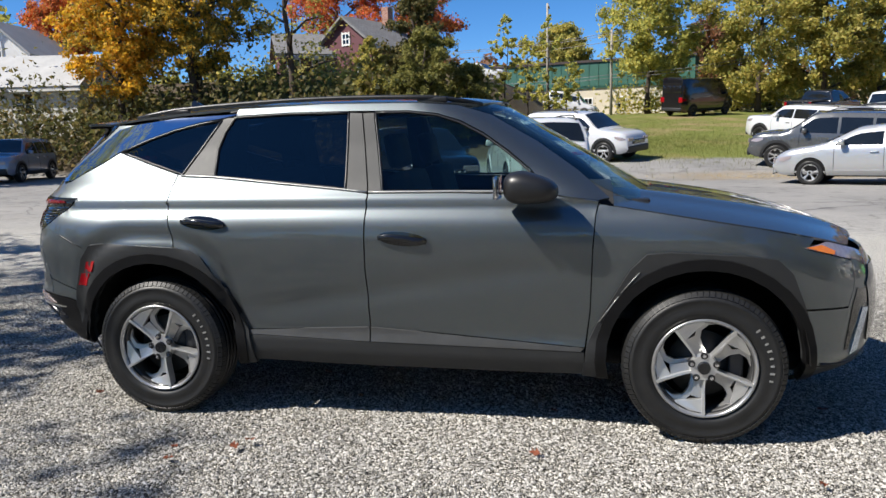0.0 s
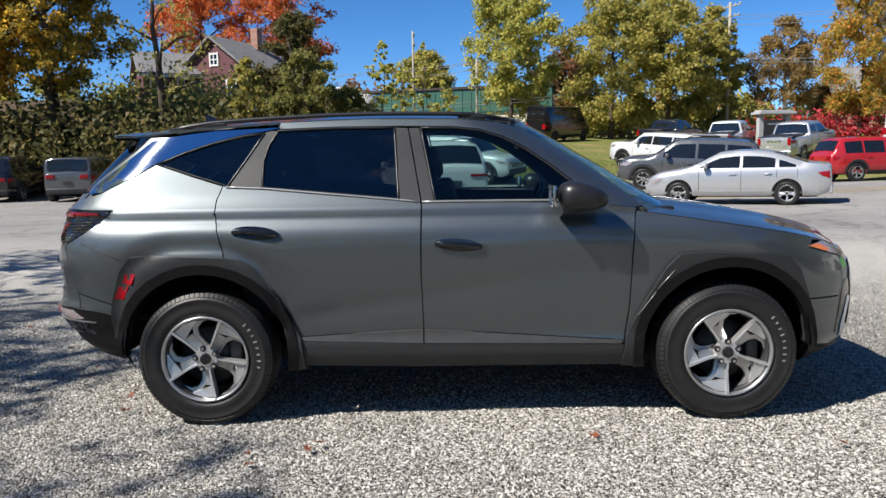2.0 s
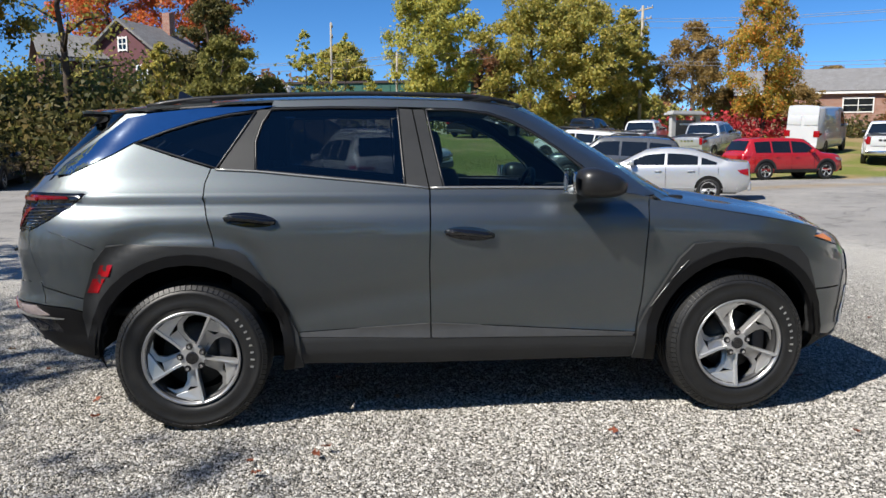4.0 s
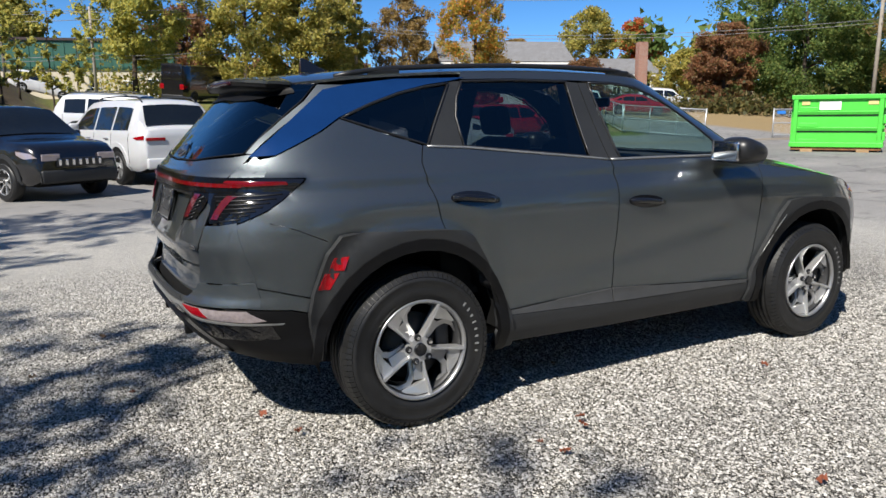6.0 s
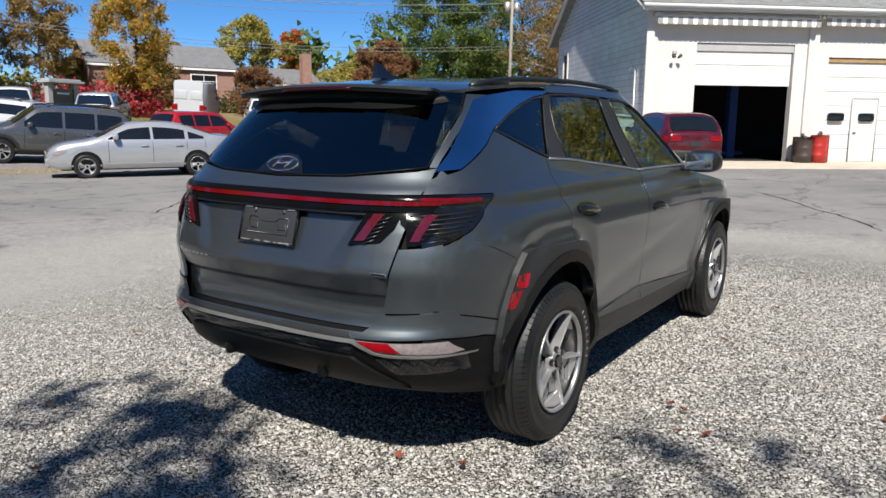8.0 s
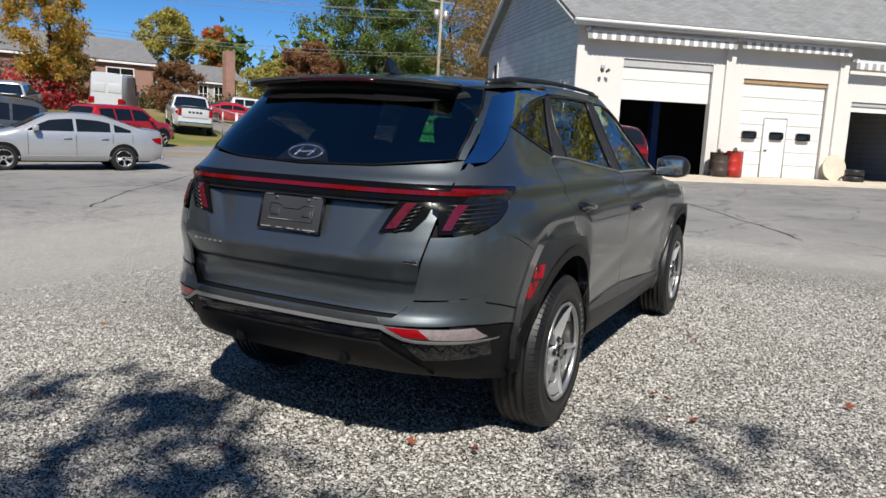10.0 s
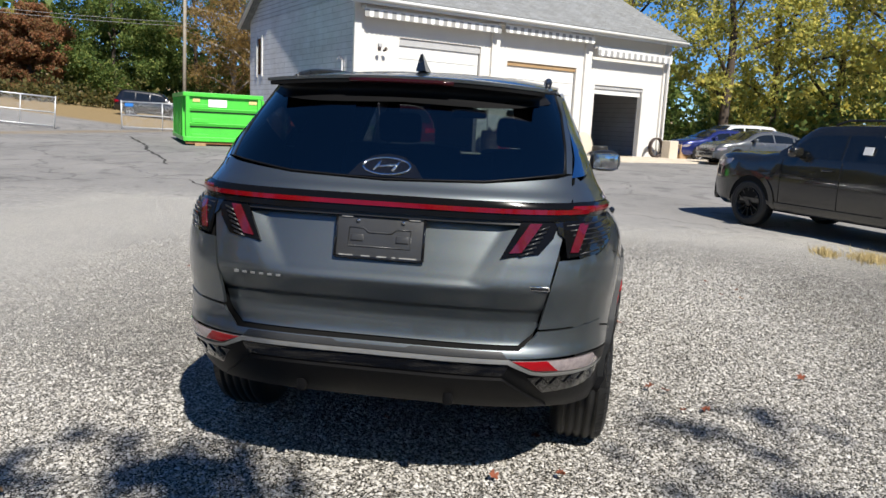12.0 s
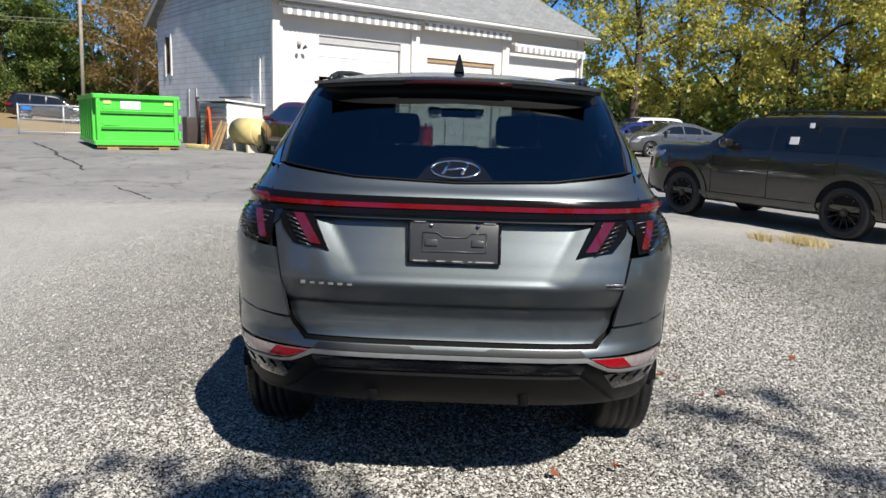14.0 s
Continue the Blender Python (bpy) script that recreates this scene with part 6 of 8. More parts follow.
for k in range(7):
    for x in (-0.04, DW + 0.04):
        part("side_rib", boxed((0.09, 0.12, DH - 0.34), (x, 0.45 + 0.68 * k, DH / 2 + 0.06), None, 0.01), M_GREEN, dump, smooth=False)
for z in (0.35, 0.83, 1.3):
    part("step_bar", boxed((0.5, 0.03, 0.12), (0.42, -0.05, z), None, 0.01), M_GREEN, dump, smooth=False)
for z in (0.5, 1.0, 1.45):
    part("hinge", boxed((0.08, 0.10, 0.26), (DW + 0.06, -0.04, z), None, 0.015), M_GREEN, dump, smooth=False)
part("label_plate", boxed((0.58, 0.012, 0.24), (0.98, -0.012, 1.40)), M_LABEL, dump, "pale label plate", smooth=False)
for x, wd in ((0.32, 0.22), (2.1, 0.26)):
    part("sticker", boxed((wd, 0.012, 0.11), (x, -0.012, 1.48)), M_YELLOW, dump, smooth=False)
for x in (0.45, 1.9):
    part("skid_rail", boxed((0.16, DL, 0.16), (x, DL / 2, 0.09), None, 0.01), M_RUST, dump, smooth=False)
part("front_sill", boxed((DW + 0.05, 0.08, 0.09), (DW / 2, 0.0, 0.125), None, 0.01), M_RUST, dump, smooth=False)
for x in (0.42, 1.92):
    part("timber_block", boxed((0.34, 0.20, 0.16), (x, -0.08, 0.035), None, 0.015), M_WOOD, dump, smooth=False)


# ---- fences, poles, wires ----
def chain_material():
    m, n, l, b = nodes_of("chain link mesh")
    v = tex_coord(n, l, (1, 1, 1))
    sep = n.new("ShaderNodeSeparateXYZ")
    l.new(v, sep.inputs[0])
    outs = []
    for sign in (1, -1):
        a = n.new("ShaderNodeMath")
        a.operation = "ADD" if sign > 0 else "SUBTRACT"
        l.new(sep.outputs["X"], a.inputs[0])
        l.new(sep.outputs["Z"], a.inputs[1])
        f = n.new("ShaderNodeMath")
        f.operation = "FRACT"
        mul = n.new("ShaderNodeMath")
        mul.operation = "MULTIPLY"
        mul.inputs[1].default_value = 13.0
        l.new(a.outputs[0], mul.inputs[0])
        l.new(mul.outputs[0], f.inputs[0])
        c = n.new("ShaderNodeMath")
        c.operation = "LESS_THAN"
        c.inputs[1].default_value = 0.10
        l.new(f.outputs[0], c.inputs[0])
        outs.append(c.outputs[0])
    mx = n.new("ShaderNodeMath")
    mx.operation = "MAXIMUM"
    l.new(outs[0], mx.inputs[0])
    l.new(outs[1], mx.inputs[1])
    l.new(mx.outputs[0], b.inputs["Alpha"])
    b.inputs["Base Color"].default_value = (0.5, 0.5, 0.5, 1)
    b.inputs["Metallic"].default_value = 0.5
    b.inputs["Roughness"].default_value = 0.5
    return m


M_CHAIN = chain_material()


def pipe_gate(a, b, height, panels, label, z_off=0.12, sign=False):
    a, b = Vector(a), Vector(b)
    ln = (b - a).length
    za = ground_z(a.x, a.y)
    g = tagged(empty("fence_gate", pose(a.x, a.y, za, 0, math.degrees(-math.atan2(ground_z(b.x, b.y) - za, ln)), math.degrees(math.atan2(b.y - a.y, b.x - a.x)))), label, "fence", "pipe fence gates")
    for z in (z_off, height * 0.52, height):
        bm = bmesh.new()
        tube(bm, [(0, 0, z), (ln, 0, z)], 0.028, 8)
        part("rail", bm, M_GALV, g)
    for k in range(panels + 1):
        bm = bmesh.new()
        tube(bm, [(ln * k / panels, 0, -0.05), (ln * k / panels, 0, height + (0.06 if k in (0, panels) else 0))], 0.032 if k in (0, panels) else 0.024, 8)
        part("post", bm, M_GALV, g)
    for k in range(panels):
        bm = bmesh.new()
        x0, x1 = ln * k / panels + 0.03, ln * (k + 1) / panels - 0.03
        vs = [bm.verts.new(p) for p in ((x0, 0, z_off), (x1, 0, z_off), (x1, 0, height), (x0, 0, height))]
        bm.faces.new(vs)
        part("chain_mesh", bm, M_CHAIN, g, "galvanised chain link mesh", smooth=False)
    if sign:
        part("sign_plate", boxed((0.38, 0.02, 0.16), (0.35, -0.04, height - 0.15)), M_SIGNBLUE, g, "small blue sign plate", smooth=False)


pipe_gate((29.0, 20.2), (31.7, 15.3), 1.36, 3, "galvanised pipe gate with chain link by the lot's edge", sign=True)
pipe_gate((23.3, 24.6), (25.0, 20.9), 1.36, 3, "galvanised pipe fence panel with chain link on the verge")
pipe_gate((26.6, 29.6), (23.3, 24.6), 1.36, 2, "galvanised fence panel with chain link behind the verge")


def utility_pole(at, height, label, arms=(), r=0.15, cans=0, lean=0.0, turn=0.0):
    z = ground_z(*at)
    p = tagged(empty("utility_pole", pose(at[0], at[1], z - 0.2, 0, lean, turn)), label, "utility pole", "utility poles")
    bm = bmesh.new()
    tube(bm, [(0, 0, 0), (0, 0, height * 0.5), (0, 0, height)], [r, r * 0.85, r * 0.68], 12)
    part("shaft", bm, M_POLE, p)
    for za, la in arms:
        part("cross_arm", boxed((0.10, la, 0.11), (0.14, 0, za), None, 0.01), M_POLE, p)
        for k in (-0.46, -0.2, 0.2, 0.46):
            bm = bmesh.new()
            cyl(bm, 0.045, 0.03, 0.14, Matrix.Translation((0.14, la * k, za + 0.12)), 10)
            part("insulator", bm, M_GREYTRIM, p)
    for k in range(cans):
        bm = bmesh.new()
        cyl(bm, 0.22, 0.22, 0.75, Matrix.Translation((0.0, 0.42 * (k * 2 - 1), height - 1.6)), 16)
        part("transformer", bm, M_GALV, p)
        part("can_bracket", boxed((0.06, 0.24, 0.08), (0, 0.20 * (k * 2 - 1), height - 1.6)), M_GALV, p)
    return p


utility_pole((22.2, 56.2), 10.6, "weathered wooden utility pole with two cross arms", ((10.3, 2.1), (9.5, 1.8)), turn=20)
utility_pole((47.6, 26.6), 11.6, "wooden utility pole carrying two transformers", ((11.0, 2.4),), cans=2, turn=60, lean=-1.5)
utility_pole((2.0, 58.6), 7.0, "thin wooden utility pole on the slope", (), 0.13)
utility_pole((-4.1, 73.4), 10.0, "wooden utility pole with one cross arm far off", ((9.6, 1.6), (8.6, 1.4)), 0.15)


def cable(a, b, sag, r=0.016):
    a, b = Vector(a), Vector(b)
    bm = bmesh.new()
    tube(bm, [a.lerp(b, k / 16) - Vector((0, 0, sag * 4 * (k / 16) * (1 - k / 16))) for k in range(17)], r, 5)
    ob = link("overhead_wire", bm, M_WIRE)
    tagged(ob, "dark overhead wire strung between the poles", "wire", "overhead wires")


for dz, off in ((10.2, -0.7), (10.2, 0.7), (9.6, 0.0), (7.0, 0.0), (6.75, 0.1)):
    cable((22.2, 56.2 + off, dz + 1.9), (1.9, 58.3 + off, dz - 1.0), 0.7, 0.022)
    cable((1.9, 58.3 + off, dz - 1.0), (-30, 78 + off, dz + 1.0), 0.8, 0.022)
    cable((22.2, 56.2 + off, dz + 1.9), (47.6, 26.6 + off * 0.4, dz + 0.6), 0.9, 0.018)
    cable((47.6, 26.6 + off, dz + 0.6), (88, -12 + off, dz + 1.0), 1.2, 0.018)

# ---- houses and far buildings ----
M_BRICK = brick_like("red brick wall", (0.34, 0.15, 0.105), (0.40, 0.33, 0.28), 0.22, 0.075, 0.4, 0.25)
M_MAROON = plain("maroon painted clapboard", (0.115, 0.042, 0.05), 0.7, 0, 0.4, 0.12, 2, 0.2)
M_GREYROOF = brick_like("weathered grey roof", (0.22, 0.22, 0.225), (0.13, 0.13, 0.13), 0.3, 0.15, 0.5, 0.2)
M_GREENMETAL = plain("dark green metal cladding", (0.035, 0.115, 0.085), 0.5, 0.1, 0.5, 0.12, 1.2, 0.1)
M_BEIGE = plain("beige stucco wall", (0.55, 0.49, 0.38), 0.85, 0, 0.3, 0.12, 0.8, 0.2)
M_WHITETRIM = plain("white painted trim", (0.78, 0.77, 0.74), 0.55, 0, 0.4, 0.05, 3)
M_PALEROOF = plain("pale grey roof", (0.36, 0.36, 0.36), 0.8, 0, 0.3, 0.15, 1.0, 0.2)


def house(name, at, turn, size, wall, roof_mat, label, ridge_along_x=True, rise=2.2, windows=(), over=0.35, base=None, z=None):
    """A gabled house; local x along the front, the front faces local -y. windows: (face, u, v, w, h)."""
    lx, ly, h = size
    zz = (ground_z(*at) if z is None else z)
    ob = tagged(empty(name, pose(at[0], at[1], zz, 0, 0, turn)), label, "building")
    part("wall", boxed((lx, ly, h + 0.8), (0, 0, h / 2 - 0.4)), wall, ob, smooth=False)
    if ridge_along_x:
        for s in (-1, 1):
            bm = bmesh.new()
            vs = [bm.verts.new(p) for p in ((s * lx / 2, -ly / 2, h), (s * lx / 2, ly / 2, h), (s * lx / 2, 0, h + rise), (s * (lx / 2 - 0.2), -ly / 2, h), (s * (lx / 2 - 0.2), ly / 2, h), (s * (lx / 2 - 0.2), 0, h + rise))]
            bm.faces.new(vs[:3]); bm.faces.new(vs[3:])
            for a, b in ((0, 1), (1, 2), (2, 0)):
                bm.faces.new((vs[a], vs[b], vs[b + 3], vs[a + 3]))
            bmesh.ops.recalc_face_normals(bm, faces=list(bm.faces))
            part("gable_wall", bm, wall, ob, smooth=False)
        ang, ln = math.atan2(rise, ly / 2), math.hypot(rise, ly / 2) + over
        for s in (-1, 1):
            bm = boxed((lx + 2 * over, ln, 0.14))
            mid = Vector((0, s * (ly / 4 + over * math.cos(ang) / 2), h + rise / 2 - over * math.sin(ang) / 2 + 0.10))
            r = part("roof", bm, roof_mat, ob, smooth=False)
            r.data.transform(Matrix.Rotation(radians(90), 4, "X"))
            r.matrix_basis = Matrix.Translation(mid) @ Matrix.Rotation(-s * ang, 4, "X") @ Matrix.Rotation(radians(-90), 4, "X")
        for s in (-1, 1):
            part("eave_board", boxed((lx + 2 * over, 0.05, 0.22), (0, s * (ly / 2 + over * math.cos(ang) * 0.9), h - over * math.sin(ang) + 0.02)), M_WHITETRIM, ob, smooth=False)
    else:
        part("roof", boxed((lx + 0.3, ly + 0.3, 0.25), (0, 0, h + 0.12)), roof_mat, ob, smooth=False)
    for face, u, v, w, hh in windows:
        place = {"front": ((u, -ly / 2, v), 0), "left": ((-lx / 2, -u, v), -90), "right": ((lx / 2, u, v), 90)}[face]
        win = empty("window", Matrix.Translation(place[0]) @ Matrix.Rotation(radians(place[1]), 4, "Z"))
        win.parent = ob
        part("pane", boxed((w, 0.03, hh), (0, -0.012, 0)), M_FARGLASS, win, smooth=False)
        for dx in (-w / 2, w / 2, 0):
            part("frame", boxed((0.09 if dx else 0.05, 0.07, hh + 0.18), (dx, -0.03, 0)), M_WHITETRIM, win, smooth=False)
        for dz in (-hh / 2, hh / 2, 0):
            part("frame", boxed((w, 0.068, 0.09 if dz else 0.05), (0, -0.031, dz)), M_WHITETRIM, win, smooth=False)
    return ob


brick_turn = -21.7
house("brick_house", (38.9, 59.5), brick_turn, (12.3, 8.5, 4.1), M_BRICK, M_GREYROOF, "low red brick building with a grey gabled roof", True, 2.1, (("front", 3.3, 2.9, 2.3, 1.15), ("front", -3.7, 2.9, 0.9, 1.3), ("right", 0.0, 2.6, 1.0, 1.2)), z=2.3)
house("rear_wing", (49.4, 54.2), -16, (6.4, 6.0, 2.8), M_GREYTRIM, M_GREYROOF, "grey wing with a low gabled roof behind the brick building", True, 1.5, (("front", 0.4, 1.6, 0.9, 1.5), ("front", 1.9, 1.6, 0.9, 1.5), ("front", -1.2, 1.6, 0.9, 1.5)), z=2.5)
chim = tagged(link("brick_chimney", boxed((0.85, 0.85, 5.9), (0, 0, 2.95), None, 0.02), M_BRICK, smooth=False), "tall square red brick chimney standing free", "chimney")
chim.matrix_basis = pose(46.5, 47.5, 1.95, 0, 0, brick_turn)

house("maroon_house", (-14.0, 44.6), 67, (5.2, 4.8, 3.9), M_MAROON, M_GREYROOF, "maroon clapboard house with a steep grey gable", True, 1.8, (("left", 0.1, 4.4, 0.6, 0.7), ("left", -1.4, 2.4, 0.75, 1.4), ("left", 1.4, 2.4, 0.75, 1.4)), z=3.3)
house("house_wing", (-18.4, 43.4), 30, (3.4, 3.6, 3.2), M_MAROON, M_GREYROOF, "low maroon wing with white windows", True, 1.3, (("front", -0.9, 2.2, 0.8, 1.3), ("front", 0.7, 2.2, 0.8, 1.3)), z=3.7)
ch2 = tagged(link("brick_chimney", boxed((0.55, 0.55, 2.2), (0, 0, 1.1), None, 0.02), M_BRICK, smooth=False), "short red brick chimney on the maroon house", "chimney")
ch2.matrix_basis = pose(-13.1, 45.6, 7.9, 0, 0, 67)
house("grey_roof_house", (-30.0, 32.2), 10, (7.6, 5.2, 1.9), M_WHITETRIM, M_PALEROOF, "low white house with a broad pale grey roof", True, 1.7, (("front", 1.0, 1.0, 1.0, 1.1),), z=2.6)
house("white_gable_house", (-36.2, 39.0), 100, (6.0, 4.2, 3.2), M_WHITETRIM, M_PALEROOF, "tall white gabled house behind the grey roof", True, 1.9, (("left", 0.0, 3.4, 0.8, 1.0),), z=3.9)
gturn = math.degrees(math.atan2(75.7 - 82, 10.5 + 12.4))
gm = Vector((-4.5, 79.8)) + Vector((0.27, 0.96)) * 4
gb = house("green_warehouse", (gm.x, gm.y), gturn, (31.0, 8.0, 2.9), M_BEIGE, M_GREENMETAL, "long warehouse with green metal upper wall over beige", False, z=3.2, windows=(("front", 13.6, 1.2, 1.0, 1.6), ("front", 11.2, 1.1, 0.9, 1.5), ("front", 8.2, 1.2, 0.9, 1.3), ("front", 4.6, 1.2, 0.9, 1.3)))
part("upper_wall", boxed((31.3, 8.3, 2.7), (0, 0, 4.3)), M_GREENMETAL, gb, smooth=False)
for k in range(30):
    part("cladding_rib", boxed((0.06, 0.06, 2.66), (-15.1 + 1.04 * k, -4.17, 4.3)), M_GREENMETAL, gb, smooth=False)
part("parapet", boxed((31.6, 8.6, 0.25), (0, 0, 5.75)), M_DARKDRUM, gb, smooth=False)

# roofed sign kiosk on the grass
kz = ground_z(18.7, 39.2)
ki = tagged(empty("sign_kiosk", pose(18.7, 39.2, kz, 0, 0, 10)), "grey roofed sign board on two square posts", "sign")
for x in (-0.85, 0.85):
    part("post", boxed((0.30, 0.30, 2.2), (x, 0, 1.0), None, 0.02), M_PALEROOF, ki, smooth=False)
part("board", boxed((1.4, 0.12, 1.0), (0, 0, 1.30), None, 0.01), M_FARGLASS, ki, smooth=False)
part("sign_bar", boxed((0.8, 0.02, 0.10), (0, -0.075, 1.55)), M_WHITEINK, ki, smooth=False)
part("roof", boxed((2.35, 0.95, 0.14), (0, 0, 2.17), None, 0.03), M_PALEROOF, ki, smooth=False)
part("roof_top", boxed((2.05, 0.7, 0.11), (0, 0, 2.29), None, 0.03), M_PALEROOF, ki, smooth=False)

# ---- other parked vehicles ----
KINDS = {
    "suv": dict(L=4.75, W=0.94, H=1.74, base=0.30, wheel=0.365, wb=2.85, belt=0.62, roof=0.74,
                top=[(-0.5, 0.40), (-0.497, 0.60), (-0.475, 0.66), (-0.415, 0.93), (-0.36, 0.985), (-0.1, 1.0), (0.06, 0.985), (0.12, 0.95), (0.25, 0.675), (0.40, 0.615), (0.465, 0.565), (0.495, 0.44), (0.5, 0.30)],
                wins=[(-0.385, -0.235), (-0.218, -0.045), (-0.028, 0.185)], screen=(0.115, 0.245), back=(-0.468, -0.418)),
    "crossover": dict(L=4.48, W=0.925, H=1.63, base=0.29, wheel=0.36, wb=2.67, belt=0.625, roof=0.72,
                      top=[(-0.5, 0.40), (-0.497, 0.58), (-0.485, 0.64), (-0.395, 0.915), (-0.34, 0.965), (-0.20, 0.995), (-0.08, 1.0), (0.04, 0.985), (0.10, 0.95), (0.25, 0.68), (0.40, 0.61), (0.465, 0.555), (0.495, 0.44), (0.5, 0.30)],
                      wins=[(-0.365, -0.235), (-0.218, -0.045), (-0.028, 0.19)], screen=(0.10, 0.245), back=(-0.478, -0.40)),
    "boxy": dict(L=4.83, W=0.96, H=1.66, base=0.30, wheel=0.375, wb=2.82, belt=0.675, roof=0.82,
                 top=[(-0.5, 0.40), (-0.498, 0.62), (-0.49, 0.68), (-0.475, 0.95), (-0.45, 0.99), (-0.1, 1.0), (0.07, 0.985), (0.12, 0.955), (0.215, 0.735), (0.42, 0.70), (0.482, 0.672), (0.499, 0.60), (0.5, 0.34)],
                 wins=[(-0.45, -0.245), (-0.232, -0.030), (-0.018, 0.185)], screen=(0.118, 0.212), back=(-0.488, -0.473)),
    "sedan": dict(L=4.63, W=0.89, H=1.44, base=0.24, wheel=0.318, wb=2.70, belt=0.655, roof=0.68,
                  top=[(-0.5, 0.42), (-0.497, 0.66), (-0.47, 0.735), (-0.38, 0.765), (-0.20, 0.955), (-0.06, 1.0), (0.04, 0.985), (0.10, 0.95), (0.25, 0.715), (0.40, 0.63), (0.465, 0.55), (0.496, 0.42), (0.5, 0.30)],
                  wins=[(-0.32, -0.235), (-0.215, -0.045), (-0.03, 0.19)], screen=(0.095, 0.245), back=(-0.375, -0.205)),
    "pickup": dict(L=5.9, W=1.0, H=1.93, base=0.42, wheel=0.41, wb=3.68, belt=0.66, roof=0.80,
                   top=[(-0.5, 0.50), (-0.498, 0.66), (-0.49, 0.685), (-0.165, 0.685), (-0.155, 0.70), (-0.135, 0.95), (-0.10, 0.99), (0.0, 1.0), (0.10, 0.98), (0.14, 0.95), (0.235, 0.705), (0.43, 0.655), (0.48, 0.60), (0.498, 0.48), (0.5, 0.34)],
                   wins=[(-0.125, -0.005), (0.012, 0.195)], screen=(0.135, 0.23), back=(-0.154, -0.136)),
    "van": dict(L=5.9, W=1.0, H=2.52, base=0.32, wheel=0.36, wb=3.8, belt=0.55, roof=0.93,
                top=[(-0.5, 0.30), (-0.498, 0.93), (-0.485, 0.985), (-0.2, 1.0), (0.18, 0.995), (0.24, 0.96), (0.36, 0.60), (0.44, 0.50), (0.49, 0.42), (0.5, 0.26)],
                wins=[(0.155, 0.30)], screen=(0.245, 0.355), back=(-0.4985, -0.4975)),
}


def make_vehicle(kind, at, heading, mat, label, name="parked_car", rim=None, clad=True, spokes=5, scale=1.0, trim=None, rails=False, plate=True, chrome_trim=False, panes=None, style="plain", z=None):
    """A vehicle with x forwards: lofted body, inset windows, lamps, trim and four wheels."""
    K = KINDS[kind]
    L, W, H, base, belt, rw = K["L"], K["W"], K["H"], K["base"], K["belt"] * K["H"], K["roof"]
    top = smooth_table(K["top"], 3)
    rim = rim or M_RIM
    panes = panes or M_FARGLASS
    gz = ground_z(*at) if z is None else z
    hd = math.degrees(math.atan2(heading[1], heading[0]))
    hx, hy = math.cos(radians(hd)), math.sin(radians(hd))
    half, track = K["wb"] / 2, W * 0.8
    za, zb = (ground_z(at[0] + s * half * hx, at[1] + s * half * hy) for s in (1, -1))
    zl, zr0 = (ground_z(at[0] - s * track * hy, at[1] + s * track * hx) for s in (1, -1))
    nose = -math.degrees(math.atan2(za - zb, 2 * half)) if z is None else 0.0
    side = math.degrees(math.atan2(zl - zr0, 2 * track)) if z is None else 0.0
    if z is None:
        gz = (za + zb + zl + zr0) / 4
    car = tagged(empty(name, pose(at[0], at[1], gz, side, nose, hd)), label, "car" if kind not in ("pickup", "van") else {"pickup": "pickup truck", "van": "van"}[kind])

    def plan(u):
        a = abs(u)
        return 1.0 - 0.16 * max(0.0, (a - 0.36) / 0.14) ** 2.2 - 0.02 * (a / 0.36) ** 2

    def tops(u):
        return curve_at(top, u) * H

    def roof_w(u):
        return W * rw * (1 - 0.10 * max(0, u) * 2) * (1 if kind == "van" else 1 - 0.05 * abs(u) * 2)

    def section(u):
        w, t = W * plan(u), tops(u)
        b0 = base + 0.10 * max(0.0, (abs(u) - 0.44) / 0.06)
        if t > belt + 0.10:
            lean = (t - belt) / max(0.01, H - belt)
            tw = w * 0.975 + (min(roof_w(u), w * 0.95) - w * 0.975) * lean
            pts = [(w * 0.90, b0), (w * 0.985, b0 + 0.10), (w, b0 + (belt - b0) * 0.45), (w * 0.995, belt - 0.14), (w * 0.965, belt), (tw, t - 0.07 * lean - 0.01), (tw - 0.05, t - 0.02), (tw * 0.6, t + 0.012), (0.0, t + 0.025)]
        else:
            pts = [(w * 0.90, b0), (w * 0.985, b0 + 0.08), (w, b0 + (t - b0) * 0.45), (w * 0.99, t - 0.17), (w * 0.95, t - 0.07), (w * 0.90, t - 0.03), (w * 0.84, t - 0.01), (w * 0.5, t + 0.012), (0.0, t + 0.02)]
        return pts

    us = sorted({round(k[0], 4) for k in top} | {-0.5 + k / 44 for k in range(45)})
    bm = bmesh.new()
    rings = []
    for u in us:
        half = section(u)
        ring = [bm.verts.new((u * L, -y, zz)) for y, zz in half] + [bm.verts.new((u * L, y, zz)) for y, zz in reversed(half[:-1])]
        rings.append(ring)
    for a, b in zip(rings, rings[1:]):
        for k in range(len(a) - 1):
            bm.faces.new((a[k], a[k + 1], b[k + 1], b[k]))
    bm.faces.new(rings[0])
    bm.faces.new(rings[-1][::-1])
    bmesh.ops.recalc_face_normals(bm, faces=list(bm.faces))
    for e in bm.edges:
        if e.calc_face_angle(0) > 0.7:
            e.smooth = False
    part("body", bm, mat, car)

    def side_at(sgn, off):
        def place(x, zz):
            pts = section(x / L)
            y = pts[0][0]
            for (ya, za), (yb, zb) in zip(pts, pts[1:]):
                if za <= zz <= zb and zb > za:
                    y = ya + (yb - ya) * (zz - za) / (zb - za)
                    break
            else:
                y = pts[5][0]
            return Vector((x, sgn * (y + off), zz))
        return place

